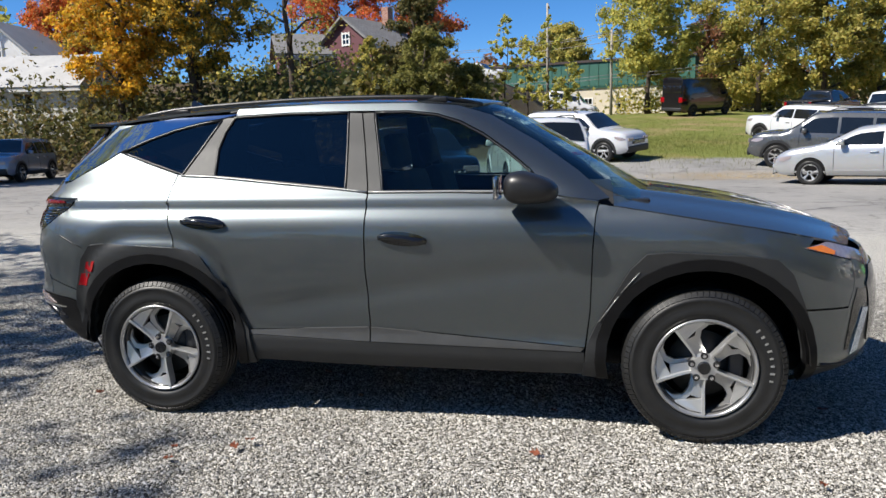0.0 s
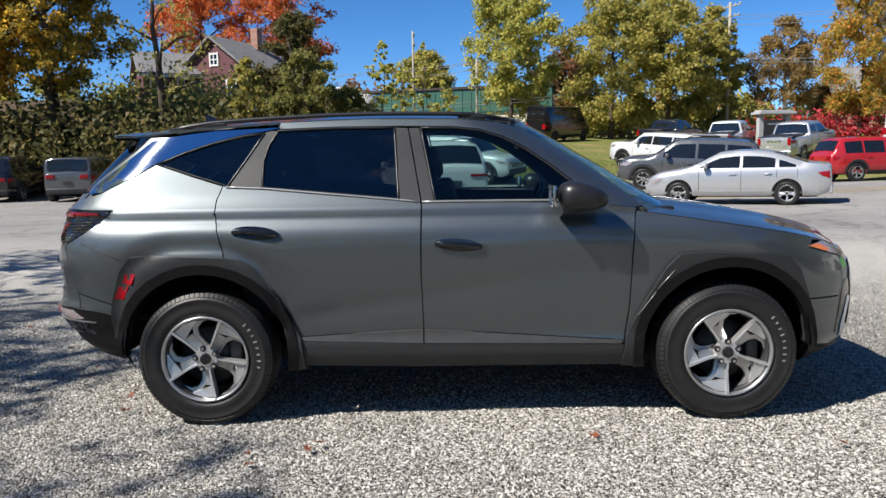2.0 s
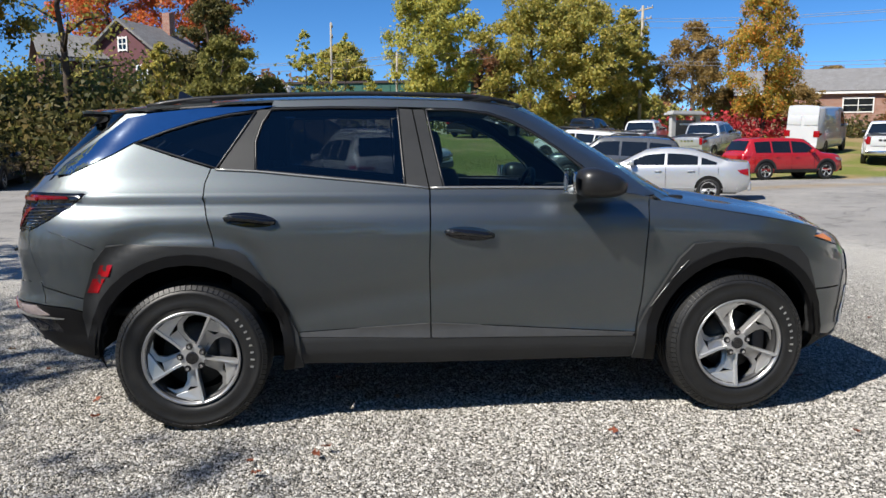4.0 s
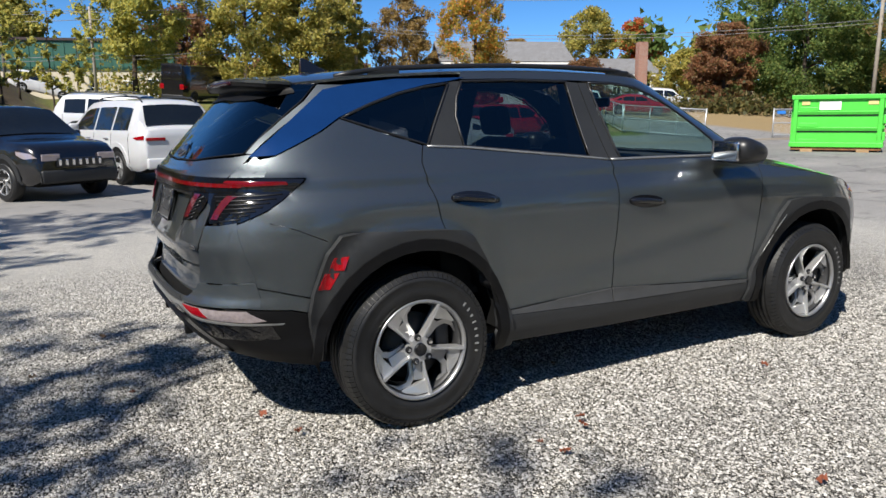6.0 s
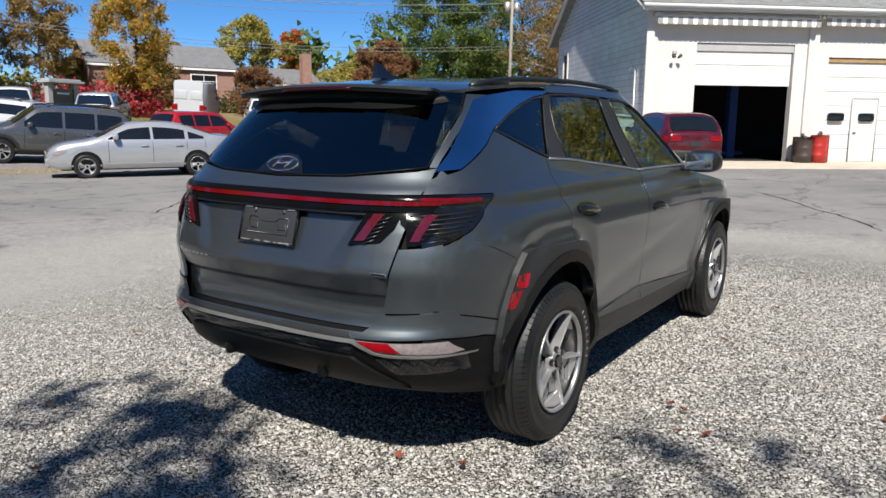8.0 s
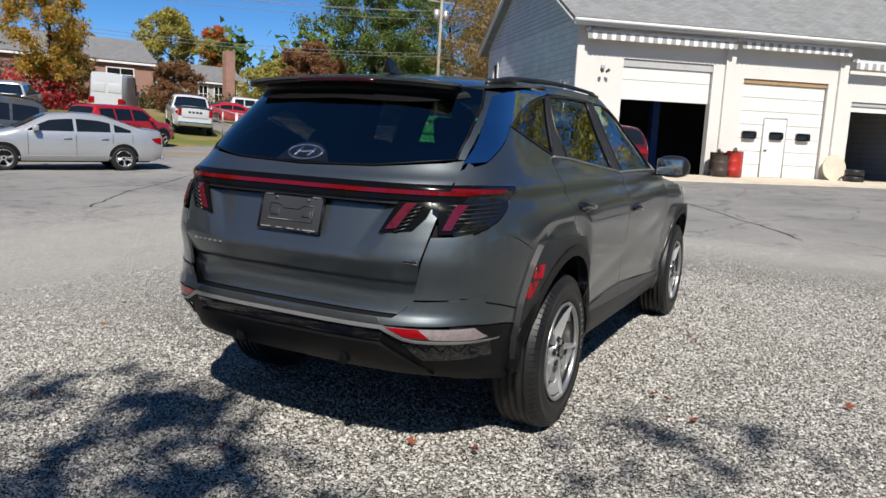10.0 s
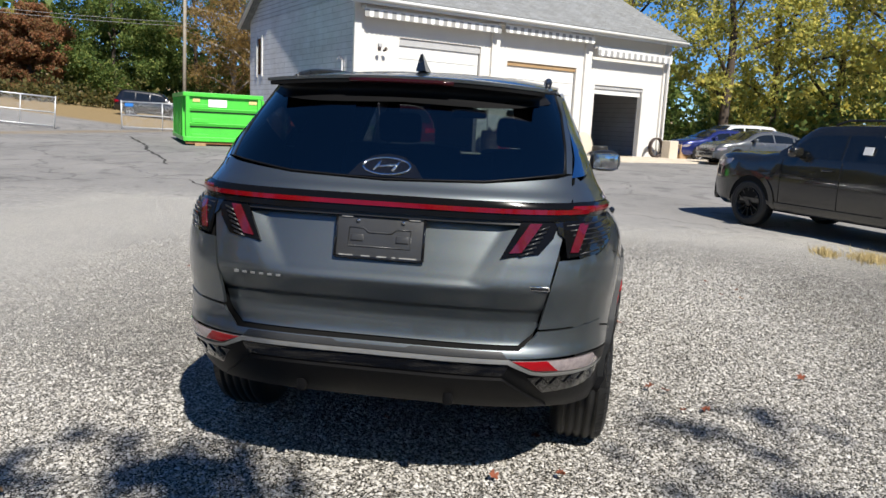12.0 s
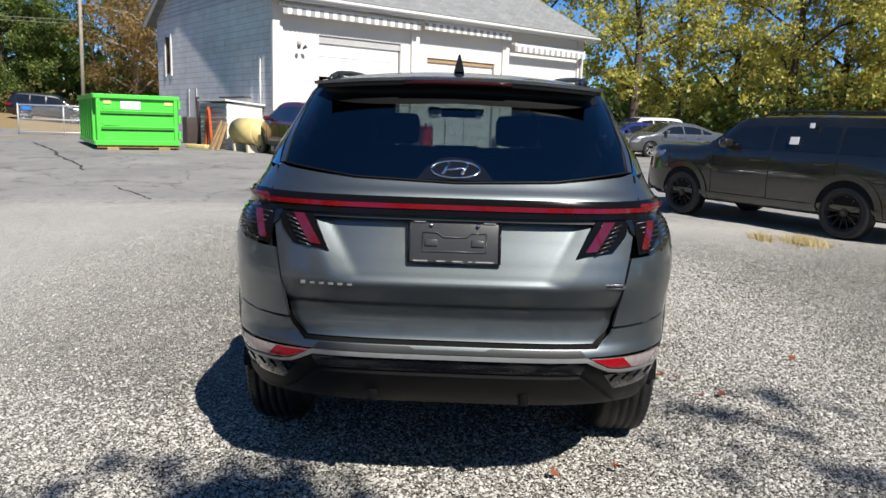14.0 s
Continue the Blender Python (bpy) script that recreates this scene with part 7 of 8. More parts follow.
    for sgn in (-1, 1):
        for u0, u1 in K["wins"]:
            n = 6
            upper = [(u0 + (u1 - u0) * k / n) for k in range(n + 1)]
            poly = [(u * L, belt + 0.035) for u in (u1, u0)] + [(u * L, max(belt + 0.05, tops(u) - 0.155 * (1 if kind != "van" else 2.0))) for u in upper]
            part("window", panel(poly, side_at(sgn, 0.006), (0.12, 0.08), 0.004, (0, sgn, 0)), panes, car, "dark window glass")
        for cx in (K["wb"] / 2 + 0.06, -K["wb"] / 2 + 0.06):
            R = K["wheel"]
            ring_out = arch(cx, R + 0.13, R + 0.01, base + 0.02, 14)
            ring_in = arch(cx, R + 0.045, R + 0.01, base + 0.02, 14)
            part("wheel_arch", panel(ring_out + ring_in[::-1], side_at(sgn, 0.018), (0.12, 0.1), 0.03, (0, sgn, 0)), M_CLAD if clad else mat, car)
            disc = arch(cx, R + 0.055, R + 0.01, base - 0.02, 14)
            part("wheel_gap", panel(disc, side_at(sgn, 0.005), (0.14, 0.12), 0.002, (0, sgn, 0)), M_INNER, car)
        part("sill", panel([(-K["wb"] / 2 + 0.5, base), (K["wb"] / 2 - 0.38, base), (K["wb"] / 2 - 0.38, base + 0.13), (-K["wb"] / 2 + 0.5, base + 0.13)], side_at(sgn, 0.012), (0.2, 0.1), 0.02, (0, sgn, 0)), M_CLAD if clad else mat, car)
        for u in K["wins"][-2:] if kind != "van" else ():
            xh = u[0] * L + 0.16
            part("door_handle", outline_tube([(xh - 0.09, belt - 0.13), (xh + 0.09, belt - 0.135)], side_at(sgn, 0.025), 0.014, False), M_CHROME if chrome_trim else mat, car)
        for u in sorted({w[0] for w in K["wins"]} | {K["wins"][-1][1] + 0.01}):
            x = (u - 0.009) * L
            part("door_seam", outline_tube([(x, base + 0.14), (x, belt - 0.02)], side_at(sgn, 0.0), 0.006, False, 4), M_INNER, car)
        mx = K["screen"][1] * L - 0.42
        bm = boxed((0.14, 0.20, 0.15), (mx, sgn * (W + 0.06), belt + 0.10), None, 0.045)
        part("side_mirror", bm, mat if kind != "pickup" else M_BLACK, car)
        zf = tops(0.45)
        part("headlamp", panel([(0.40 * L, zf - 0.10), (0.462 * L, zf - 0.14), (0.485 * L, zf - 0.22), (0.44 * L, zf - 0.24), (0.405 * L, zf - 0.17)], side_at(sgn, 0.010), (0.08, 0.06), 0.01, (0, sgn, 0)), M_CLEARLENS, car)
        zr = min(tops(-0.485), belt) if kind != "van" else H * 0.5
        part("tail_lamp", panel([(-0.43 * L, zr - 0.11), (-0.487 * L, zr - 0.07), (-0.49 * L, zr - (0.15 if chrome_trim else 0.26)), (-0.45 * L, zr - (0.15 if chrome_trim else 0.20))], side_at(sgn, 0.010), (0.08, 0.06), 0.01, (0, sgn, 0)), M_RED, car)
        bm = boxed((0.03, (0.40 if chrome_trim else 0.30) if kind != "pickup" else 0.16, (0.065 if chrome_trim else 0.14) if kind not in ("pickup", "van") else 0.34), (-L / 2 - 0.004, sgn * (W * 0.60 if kind not in ("pickup", "van") else W * 0.74), zr - 0.14), None, 0.012)
        part("tail_lamp", bm, M_RED, car)
        bm = boxed((0.03, 0.34, 0.12), (L / 2 - 0.012, sgn * W * 0.58, tops(0.47) - 0.16), None, 0.012)
        part("headlamp", bm, M_CLEARLENS, car)
        if rails:
            bm = bmesh.new()
            tube(bm, [(x * L, sgn * (roof_w(x) - 0.10), tops(x) + (0.055 if -0.37 < x < 0.03 else 0.0)) for x in [-0.40 + 0.45 * k / 12 for k in range(13)]], 0.018, 6)
            part("roof_rail", bm, M_BLACK, car)

    def over(u0, u1, inset, off, nm, mt):
        bm = bmesh.new()
        n, rows = 6, []
        for k in range(n + 1):
            u = u0 + (u1 - u0) * k / n
            w = max(0.2, section(u)[5][0] - inset)
            rows.append([bm.verts.new((u * L + off[0], w * s / 4, tops(u) + 0.022 * (1 - (abs(s) / 4) ** 2) + off[1] - 0.01 * abs(s) / 4)) for s in range(-4, 5)])
        for a, b in zip(rows, rows[1:]):
            for k in range(8):
                bm.faces.new((a[k], a[k + 1], b[k + 1], b[k]))
        bmesh.ops.recalc_face_normals(bm, faces=list(bm.faces))
        part(nm, bm, mt, car, "dark window glass")

    over(K["screen"][0], K["screen"][1], 0.07, (0.012, 0.010), "windscreen", panes)
    if kind == "van":
        for s in (-1, 1):
            part("rear_door_window", boxed((0.02, W * 0.7, 0.5), (-L / 2 - 0.002, s * W * 0.42, H * 0.72), None, 0.02), mat, car)
    else:
        over(K["back"][0], K["back"][1], 0.10, (-0.016, 0.010), "rear_window", panes)
    if kind == "pickup":
        part("bed_cover", boxed((0.315 * L, W * 1.72, 0.05), (-0.328 * L, 0, 0.685 * H + 0.03), None, 0.02), M_BLACK, car)
        part("tailgate_panel", boxed((0.02, W * 1.3, 0.40), (-L / 2 - 0.003, 0, 0.565 * H), None, 0.03), mat, car)
        for k in range(4):
            part("letter_bar", boxed((0.012, 0.13, 0.10), (-L / 2 - 0.014, 0.27 - 0.18 * k, 0.60 * H), None, 0.01), M_CHROME if trim is None else trim, car, smooth=False)
    part("rear_bumper", boxed((0.10, W * 1.62, 0.22), (-L / 2 + 0.02, 0, base + 0.16), None, 0.04), M_CHROME if kind == "pickup" else (M_CLAD if clad else mat), car)
    part("front_bumper", boxed((0.10, W * 1.58, 0.24), (L / 2 - 0.03, 0, base + 0.16), None, 0.04), M_CLAD if clad else mat, car)
    gr = part("grille", boxed((0.04, W * 0.95, 0.16), (L / 2 - 0.008, 0, tops(0.48) - 0.20), None, 0.02), M_BLACK, car)
    if chrome_trim:
        for k in range(7):
            part("grille_slot", boxed((0.02, 0.055, 0.11), (L / 2 + 0.012, (k - 3) * 0.13, tops(0.48) - 0.20), None, 0.01), M_CHROME, gr, smooth=False)
    if plate:
        part("plate_bar", boxed((0.012, 0.30, 0.14), (-L / 2 - 0.018, 0, base + 0.45 if kind not in ("pickup", "van") else base + 0.18)), M_PLATE, car, smooth=False)
    part("underbody", boxed((L * 0.86, W * 1.4, 0.12), (0, 0, base + 0.02), None, 0.03), M_INNER, car)
    for sgn in (-1, 1):
        for cx in (K["wb"] / 2 + 0.06, -K["wb"] / 2 + 0.06):
            make_wheel("wheel", car, (cx, sgn * (W - 0.115), K["wheel"] - 0.008), sgn, rim, style=style, R=K["wheel"], width=0.23, rim=K["wheel"] * 0.66, spokes=spokes, seg=28, detail=False, turn=0.3 * cx)
    if scale != 1.0:
        car.matrix_basis = car.matrix_basis @ Matrix.Scale(scale, 4)
    return car


P_WHITE = paint("white car paint", (0.50, 0.51, 0.525), 0.0, 0.35, 0.04)
P_SILVER = paint("silver car paint", (0.47, 0.48, 0.49), 0.55, 0.30, 0.05)
P_GREY = paint("dark grey car paint", (0.10, 0.105, 0.11), 0.5, 0.30, 0.08)
P_BLACK = paint("black car paint", (0.006, 0.006, 0.007), 0.1, 0.22, 0.015)
P_OLIVE = paint("dark grey-brown car paint", (0.014, 0.0135, 0.0105), 0.2, 0.24, 0.03)
P_RED = paint("red car paint", (0.42, 0.012, 0.018), 0.2, 0.30, 0.05)
P_WINE = paint("wine red car paint", (0.095, 0.006, 0.013), 0.35, 0.28, 0.05)
P_BLUE = paint("deep blue car paint", (0.012, 0.02, 0.12), 0.3, 0.28, 0.05)
P_BLUEGREY = paint("pale blue-grey car paint", (0.30, 0.34, 0.42), 0.4, 0.3, 0.06)

make_vehicle("sedan", (7.75, 15.75), (-0.89, 0.45), P_SILVER, "silver compact sedan parked on the asphalt", clad=False, plate=True)
make_vehicle("suv", (8.1, 20.9), (-0.93, 0.36), P_GREY, "dark grey three-row SUV with silver roof rails", rails=True, chrome_trim=True, spokes=7)
make_vehicle("boxy", (9.0, 27.6), (-0.55, 0.83), P_WHITE, "white SUV with dark windows parked on the slope", rim=M_RIMBLACK, rails=True)
make_vehicle("van", (7.8, 51.0), (0.68, 0.74), P_BLACK, "tall black cargo van standing on the grass", name="cargo_van", rim=M_RIMDARK, clad=True)
make_vehicle("pickup", (16.3, 39.6), (0.56, 0.83), P_WHITE, "white pickup truck with its tailgate to the lot", name="pickup_truck", clad=False)
make_vehicle("pickup", (18.0, 34.4), (0.72, 0.69), P_SILVER, "silver pickup truck on the verge", name="pickup_truck", clad=False)
make_vehicle("pickup", (14.4, 45.2), (0.68, 0.73), P_BLACK, "black pickup truck on the upper lot", name="pickup_truck", clad=False)
make_vehicle("suv", (16.2, 24.1), (0.99, 0.10), P_RED, "bright red compact SUV parked across the verge", scale=0.95, rails=False)
make_vehicle("van", (24.8, 35.4), (0.73, 0.68), P_WHITE, "tall white cargo van with closed rear doors", name="cargo_van", clad=False, rim=M_RIMDARK)
make_vehicle("pickup", (24.5, 29.2), (0.60, 0.80), P_WHITE, "white pickup truck with dark tailgate lettering bars", name="pickup_truck", clad=False, trim=M_BLACK)
make_vehicle("crossover", (18.2, 4.75), (0.80, 0.60), P_WINE, "wine red crossover parked before the garage")
make_vehicle("boxy", (6.9, -5.36), (0.85, 0.52), P_OLIVE, "dark grey-brown boxy SUV with black wheels", rim=M_RIMBLACK, rails=True, spokes=12, style="slim", clad=False)
make_vehicle("suv", (-3.2, 12.45), (0.50, -0.87), P_BLACK, "black compact SUV with a seven-slot grille", scale=0.94, chrome_trim=True, spokes=7)
make_vehicle("suv", (-0.7, 14.85), (-0.28, 0.96), P_WHITE, "white three-row SUV with dark glass", chrome_trim=True, rails=True, spokes=7, clad=False, scale=1.03)
make_vehicle("suv", (-5.7, 20.0), (0.35, -0.94), P_WHITE, "white SUV parked at the foot of the bank", clad=True)
make_vehicle("suv", (0.3, 24.2), (0.85, -0.50), P_WHITE, "white SUV with a seven-slot grille at the grass edge", chrome_trim=True, rails=True)
make_vehicle("suv", (-17.8, 24.6), (-0.2, 1.0), P_BLACK, "dark SUV parked under the trees")
make_vehicle("boxy", (-14.6, 24.4), (-0.2, 1.0), P_GREY, "grey boxy SUV parked in the shade")
make_vehicle("suv", (-22.8, 22.2), (0.3, -0.95), P_BLUEGREY, "pale blue-grey SUV parked under the trees", chrome_trim=True)
make_vehicle("sedan", (26.8, -8.9), (-0.30, 0.95), P_GREY, "grey sedan with a white windscreen tag", clad=False)
make_vehicle("sedan", (31.0, -8.2), (-0.35, 0.94), P_BLUE, "deep blue sedan beside the garage", clad=False)
make_vehicle("suv", (34.5, -9.6), (-0.35, 0.94), P_WHITE, "white SUV behind the blue sedan", clad=False)
make_vehicle("sedan", (35.4, 36.4), (0.8, -0.6), P_RED, "red coupe beyond the fence", clad=False)
make_vehicle("suv", (43.0, 41.2), (0.8, -0.6), P_WHITE, "white SUV beyond the fence", clad=False)
make_vehicle("suv", (43.0, 26.5), (0.4, -0.9), P_BLACK, "dark SUV in the shade of the trees")
make_vehicle("suv", (45.5, 23.5), (0.4, -0.9), P_GREY, "grey SUV in the shade of the trees")
make_vehicle("suv", (-1.5, 62.0), (0.9, -0.2), P_WHITE, "white SUV below the warehouse", clad=False)
make_vehicle("sedan", (13.5, 62.0), (0.9, -0.2), P_WHITE, "white sedan far behind the van", clad=False)
make_vehicle("pickup", (-9.5, 60.0), (0.9, -0.2), P_WHITE, "white pickup below the warehouse", name="pickup_truck", clad=False)
# paper tags in the dark SUV's rear glass
for k, (dx, dz, w, h) in enumerate(((-0.38, 1.30, 0.14, 0.11), (-0.62, 1.52, 0.07, 0.07))):
    ob = tagged(link("paper_tag", boxed((w, 0.006, h)), M_LABEL, smooth=False), "small white paper tag stuck on the side window", "tag")
    ob.matrix_basis = pose(6.9, -5.36, 0, 0, 0, math.degrees(math.atan2(0.52, 0.85))) @ Matrix.Translation((dx - 0.1, 0.92 - 0.10 * (dz - 1.1), dz)) @ Matrix.Rotation(radians(14), 4, "X")


# ---- trees, hedges, gravel ----
def leaf_material(name, colours, trans=0.5):
    m, n, l, b = nodes_of(name)
    g = n.new("ShaderNodeNewGeometry")
    c = ramp_of(n, l, g.outputs["Random Per Island"], [(k / max(1, len(colours) - 1), col) for k, col in enumerate(colours)])
    v = tex_coord(n, l)
    c = mix_of(n, l, 0.5, c, ramp_of(n, l, noise_of(n, l, v, 0.5, 3), [(0.3, (0.55, 0.55, 0.5)), (0.7, (1.35, 1.3, 1.2))]), "MULTIPLY")
    l.new(c, b.inputs["Base Color"])
    b.inputs["Roughness"].default_value = 0.6
    b.inputs["Specular IOR Level"].default_value = 0.3
    tl = n.new("ShaderNodeBsdfTranslucent")
    l.new(c, tl.inputs["Color"])
    mx = n.new("ShaderNodeMixShader")
    mx.inputs[0].default_value = trans
    l.new(b.outputs[0], mx.inputs[1])
    l.new(tl.outputs[0], mx.inputs[2])
    l.new(mx.outputs[0], n["Material Output"].inputs[0])
    return m


L_GOLD = leaf_material("golden autumn leaves", [(0.154, 0.154, 0.031), (0.646, 0.368, 0.039), (0.765, 0.462, 0.031), (0.462, 0.338, 0.047), (0.765, 0.308, 0.031)])
L_GOLDGREEN = leaf_material("green leaves turning gold", [(0.10, 0.11, 0.03), (0.24, 0.22, 0.05), (0.80, 0.48, 0.05), (0.18, 0.17, 0.045), (0.46, 0.34, 0.06), (0.85, 0.52, 0.05), (0.14, 0.14, 0.04)])
L_BUSH = leaf_material("dull olive bush leaves", [(0.10, 0.115, 0.03), (0.21, 0.21, 0.055), (0.32, 0.29, 0.09), (0.155, 0.16, 0.045)])
L_ORANGE = leaf_material("orange autumn leaves", [(0.635, 0.185, 0.039), (0.661, 0.132, 0.053), (0.529, 0.265, 0.066), (0.397, 0.106, 0.053)])
L_RUSSET = leaf_material("dull russet autumn leaves", [(0.264, 0.120, 0.060), (0.312, 0.156, 0.084), (0.192, 0.144, 0.060), (0.360, 0.144, 0.072)])
L_YGREEN = leaf_material("yellow-green leaves", [(0.246, 0.280, 0.073), (0.470, 0.459, 0.123), (0.650, 0.549, 0.134), (0.314, 0.358, 0.101)])
L_OLIVE = leaf_material("olive green leaves", [(0.200, 0.227, 0.057), (0.397, 0.371, 0.085), (0.569, 0.455, 0.128), (0.284, 0.284, 0.085)])
L_GREEN = leaf_material("dark green leaves", [(0.057, 0.104, 0.028), (0.115, 0.183, 0.045), (0.183, 0.252, 0.070), (0.274, 0.298, 0.079)])
L_DARK = leaf_material("deep olive shrub leaves", [(0.045, 0.052, 0.02), (0.095, 0.10, 0.034), (0.16, 0.145, 0.05), (0.23, 0.17, 0.07)])
L_MAPLE = leaf_material("green and orange maple leaves", [(0.181, 0.223, 0.041), (0.405, 0.345, 0.061), (0.689, 0.345, 0.061), (0.243, 0.283, 0.061), (0.850, 0.283, 0.061)])
L_BROWN = leaf_material("brown withered leaves", [(0.217, 0.155, 0.062), (0.373, 0.248, 0.093), (0.279, 0.202, 0.078), (0.466, 0.310, 0.109)])
L_HEDGE = leaf_material("crimson hedge leaves", [(0.405, 0.027, 0.041), (0.567, 0.054, 0.068), (0.270, 0.041, 0.041)])
M_BARK = plain("rough bark", (0.075, 0.058, 0.045), 0.9, 0, 0.2, 0.3, 5, 0.5)
M_BARKPALE = plain("pale bark", (0.30, 0.27, 0.23), 0.9, 0, 0.2, 0.25, 4, 0.4)


def leaf_cloud(name, centres, radii, count, size, material, parent, seed, squash=0.8, shell=0.45, kind=""):
    """Many small bent leaves in uneven lobes, as one mesh."""
    r = np.random.RandomState(seed)
    centres, radii = np.array(centres, float), np.array(radii, float)
    vol = radii ** 2.2
    pick = r.choice(len(centres), count, p=vol / vol.sum())
    d = r.normal(size=(count, 3))
    d /= np.linalg.norm(d, axis=1)[:, None]
    rad = radii[pick] * np.minimum(1.9, 0.55 * np.sqrt((r.normal(size=(count, 3)) ** 2).sum(1)))
    p = centres[pick] + d * rad[:, None] * np.array([1, 1, squash])
    a = r.normal(size=(count, 3))
    a /= np.linalg.norm(a, axis=1)[:, None]
    b = np.cross(a, r.normal(size=(count, 3)))
    b /= np.linalg.norm(b, axis=1)[:, None]
    c = np.cross(a, b)
    s = size * (0.55 + 0.9 * r.rand(count))[:, None]
    tri = np.stack([p - a * s, p + a * s * 0.55 + b * s * 0.72, p + a * s * 0.55 - b * s * 0.72 + c * s * 0.2], 1).reshape(-1, 3)
    faces = np.arange(count * 3).reshape(-1, 3)
    ob = pydata(name, tri.tolist(), faces.tolist(), material, parent)
    if kind:
        ob["kind"] = kind
    return ob


def make_tree(at, height, spread, mat, label, seed, leaves=7000, leaf=0.16, trunk=0.22, bare=0.28, bark=None, lobes=16, column=False, squash=0.8, limbs=9, z=None, name="tree"):
    rng = random.Random(seed)
    gz = ground_z(*at) if z is None else z
    t = tagged(empty(name, pose(at[0], at[1], gz - 0.1)), label, "tree")
    bark = bark or M_BARK
    bm = bmesh.new()
    bend = [Vector((rng.uniform(-0.03, 0.03) * height * k / 6, rng.uniform(-0.03, 0.03) * height * k / 6, height * 0.86 * k / 6)) for k in range(7)]
    tube(bm, bend, [trunk * (1.35 if k == 0 else 1 - 0.13 * k) for k in range(7)], 10)
    part("trunk", bm, bark, t)
    centres, radii = [], []
    for k in range(limbs):
        f = bare + (0.92 - bare) * (k + 0.5) / limbs
        base = bend[int(f * 6)].lerp(bend[min(6, int(f * 6) + 1)], f * 6 - int(f * 6))
        ang = 2.4 * k + rng.uniform(-0.4, 0.4)
        reach = spread * (0.30 if column else 1.0) * (1.15 - 0.75 * abs(f - 0.45)) * rng.uniform(0.55, 0.95)
        tip = base + Vector((math.cos(ang) * reach, math.sin(ang) * reach, reach * rng.uniform(0.25, 0.7)))
        mid = base.lerp(tip, 0.5) + Vector((rng.uniform(-0.1, 0.1), rng.uniform(-0.1, 0.1), 0.12)) * reach
        bm = bmesh.new()
        r0 = trunk * 0.42 * (1.1 - f)
        tube(bm, [base, mid, tip], [r0 + 0.02, r0 * 0.65 + 0.012, 0.012], 6)
        part("limb", bm, bark, t)
        for q in range(4):
            along = base.lerp(tip, rng.uniform(0.45, 1.1))
            centres.append(along + Vector((rng.uniform(-1, 1), rng.uniform(-1, 1), rng.uniform(-0.6, 0.8))) * spread * 0.12)
            radii.append(spread * rng.uniform(0.09, 0.17) * (0.8 if column else 1))
    swell = [rng.uniform(0.72, 1.15) for _ in range(11)]
    for k in range(lobes * 9):
        f = bare + (1.0 - bare) * rng.random()
        env = math.sin(math.pi * min(1, max(0, (f - bare + 0.10) / (1.12 - bare)))) ** 0.6
        ang = rng.uniform(0, 6.28)
        env *= swell[(int(ang / 6.29 * 5) + int(f * 9)) % 11]
        q = rng.random() ** 0.45 * spread * env
        centres.append(Vector((math.cos(ang) * q, math.sin(ang) * q, height * f)))
        radii.append(spread * rng.uniform(0.06, 0.17))
    leaf_cloud("crown", centres, radii, int(leaves * 2.9), leaf * 0.60, mat, t, seed, squash)
    return t


# the bank west of the lot
make_tree((-36.2, 43.0), 6.6, 3.0, L_ORANGE, "orange autumn maple beyond the white house", 11, 6000, 0.17)
make_tree((-23.2, 31.0), 13, 3.3, L_GOLDGREEN, "golden autumn maple on the bank", 12, 8000, 0.17)
make_tree((-20.0, 32.5), 14, 3.8, L_GOLDGREEN, "golden autumn maple with dark trunks", 13, 9000, 0.17)
make_tree((-18.6, 29.5), 13, 2.6, L_GOLDGREEN, "golden maple with dark limbs", 14, 7000, 0.16)
make_tree((-22.0, 28.5), 10, 2.4, L_GOLD, "small golden maple over the shrubs", 15, 5000, 0.16)
make_tree((-13.6, 30.0), 10.5, 2.4, L_OLIVE, "slender half-bare tree with olive leaves", 16, 500, 0.15)
make_tree((-44.0, 40.0), 9, 3.4, L_ORANGE, "orange autumn tree behind the grey roof", 17, 5000, 0.18)
make_tree((-12.3, 50.0), 11, 3.6, L_ORANGE, "orange autumn tree behind the maroon house", 18, 6000, 0.18)
make_tree((-18.5, 51.0), 10.5, 3.8, L_ORANGE, "orange autumn tree behind the roof ridge", 19, 6000, 0.18)
make_tree((-7.7, 31.0), 6.4, 2.0, L_DARK, "dark upright evergreen on the bank", 20, 7000, 0.12, bare=0.05)
make_tree((-6.6, 28.5), 5.0, 1.7, L_BUSH, "dense olive bush of tree height", 21, 7500, 0.12, bare=0.03, trunk=0.12)
make_tree((-9.3, 29.0), 4.8, 1.0, L_OLIVE, "yellow-green bushy sapling on the bank", 22, 4500, 0.12, bare=0.05, trunk=0.10)
make_tree((-4.9, 29.6), 3.4, 1.2, L_BUSH, "low olive bush at the bank's end", 23, 4500, 0.11, bare=0.03, trunk=0.09)
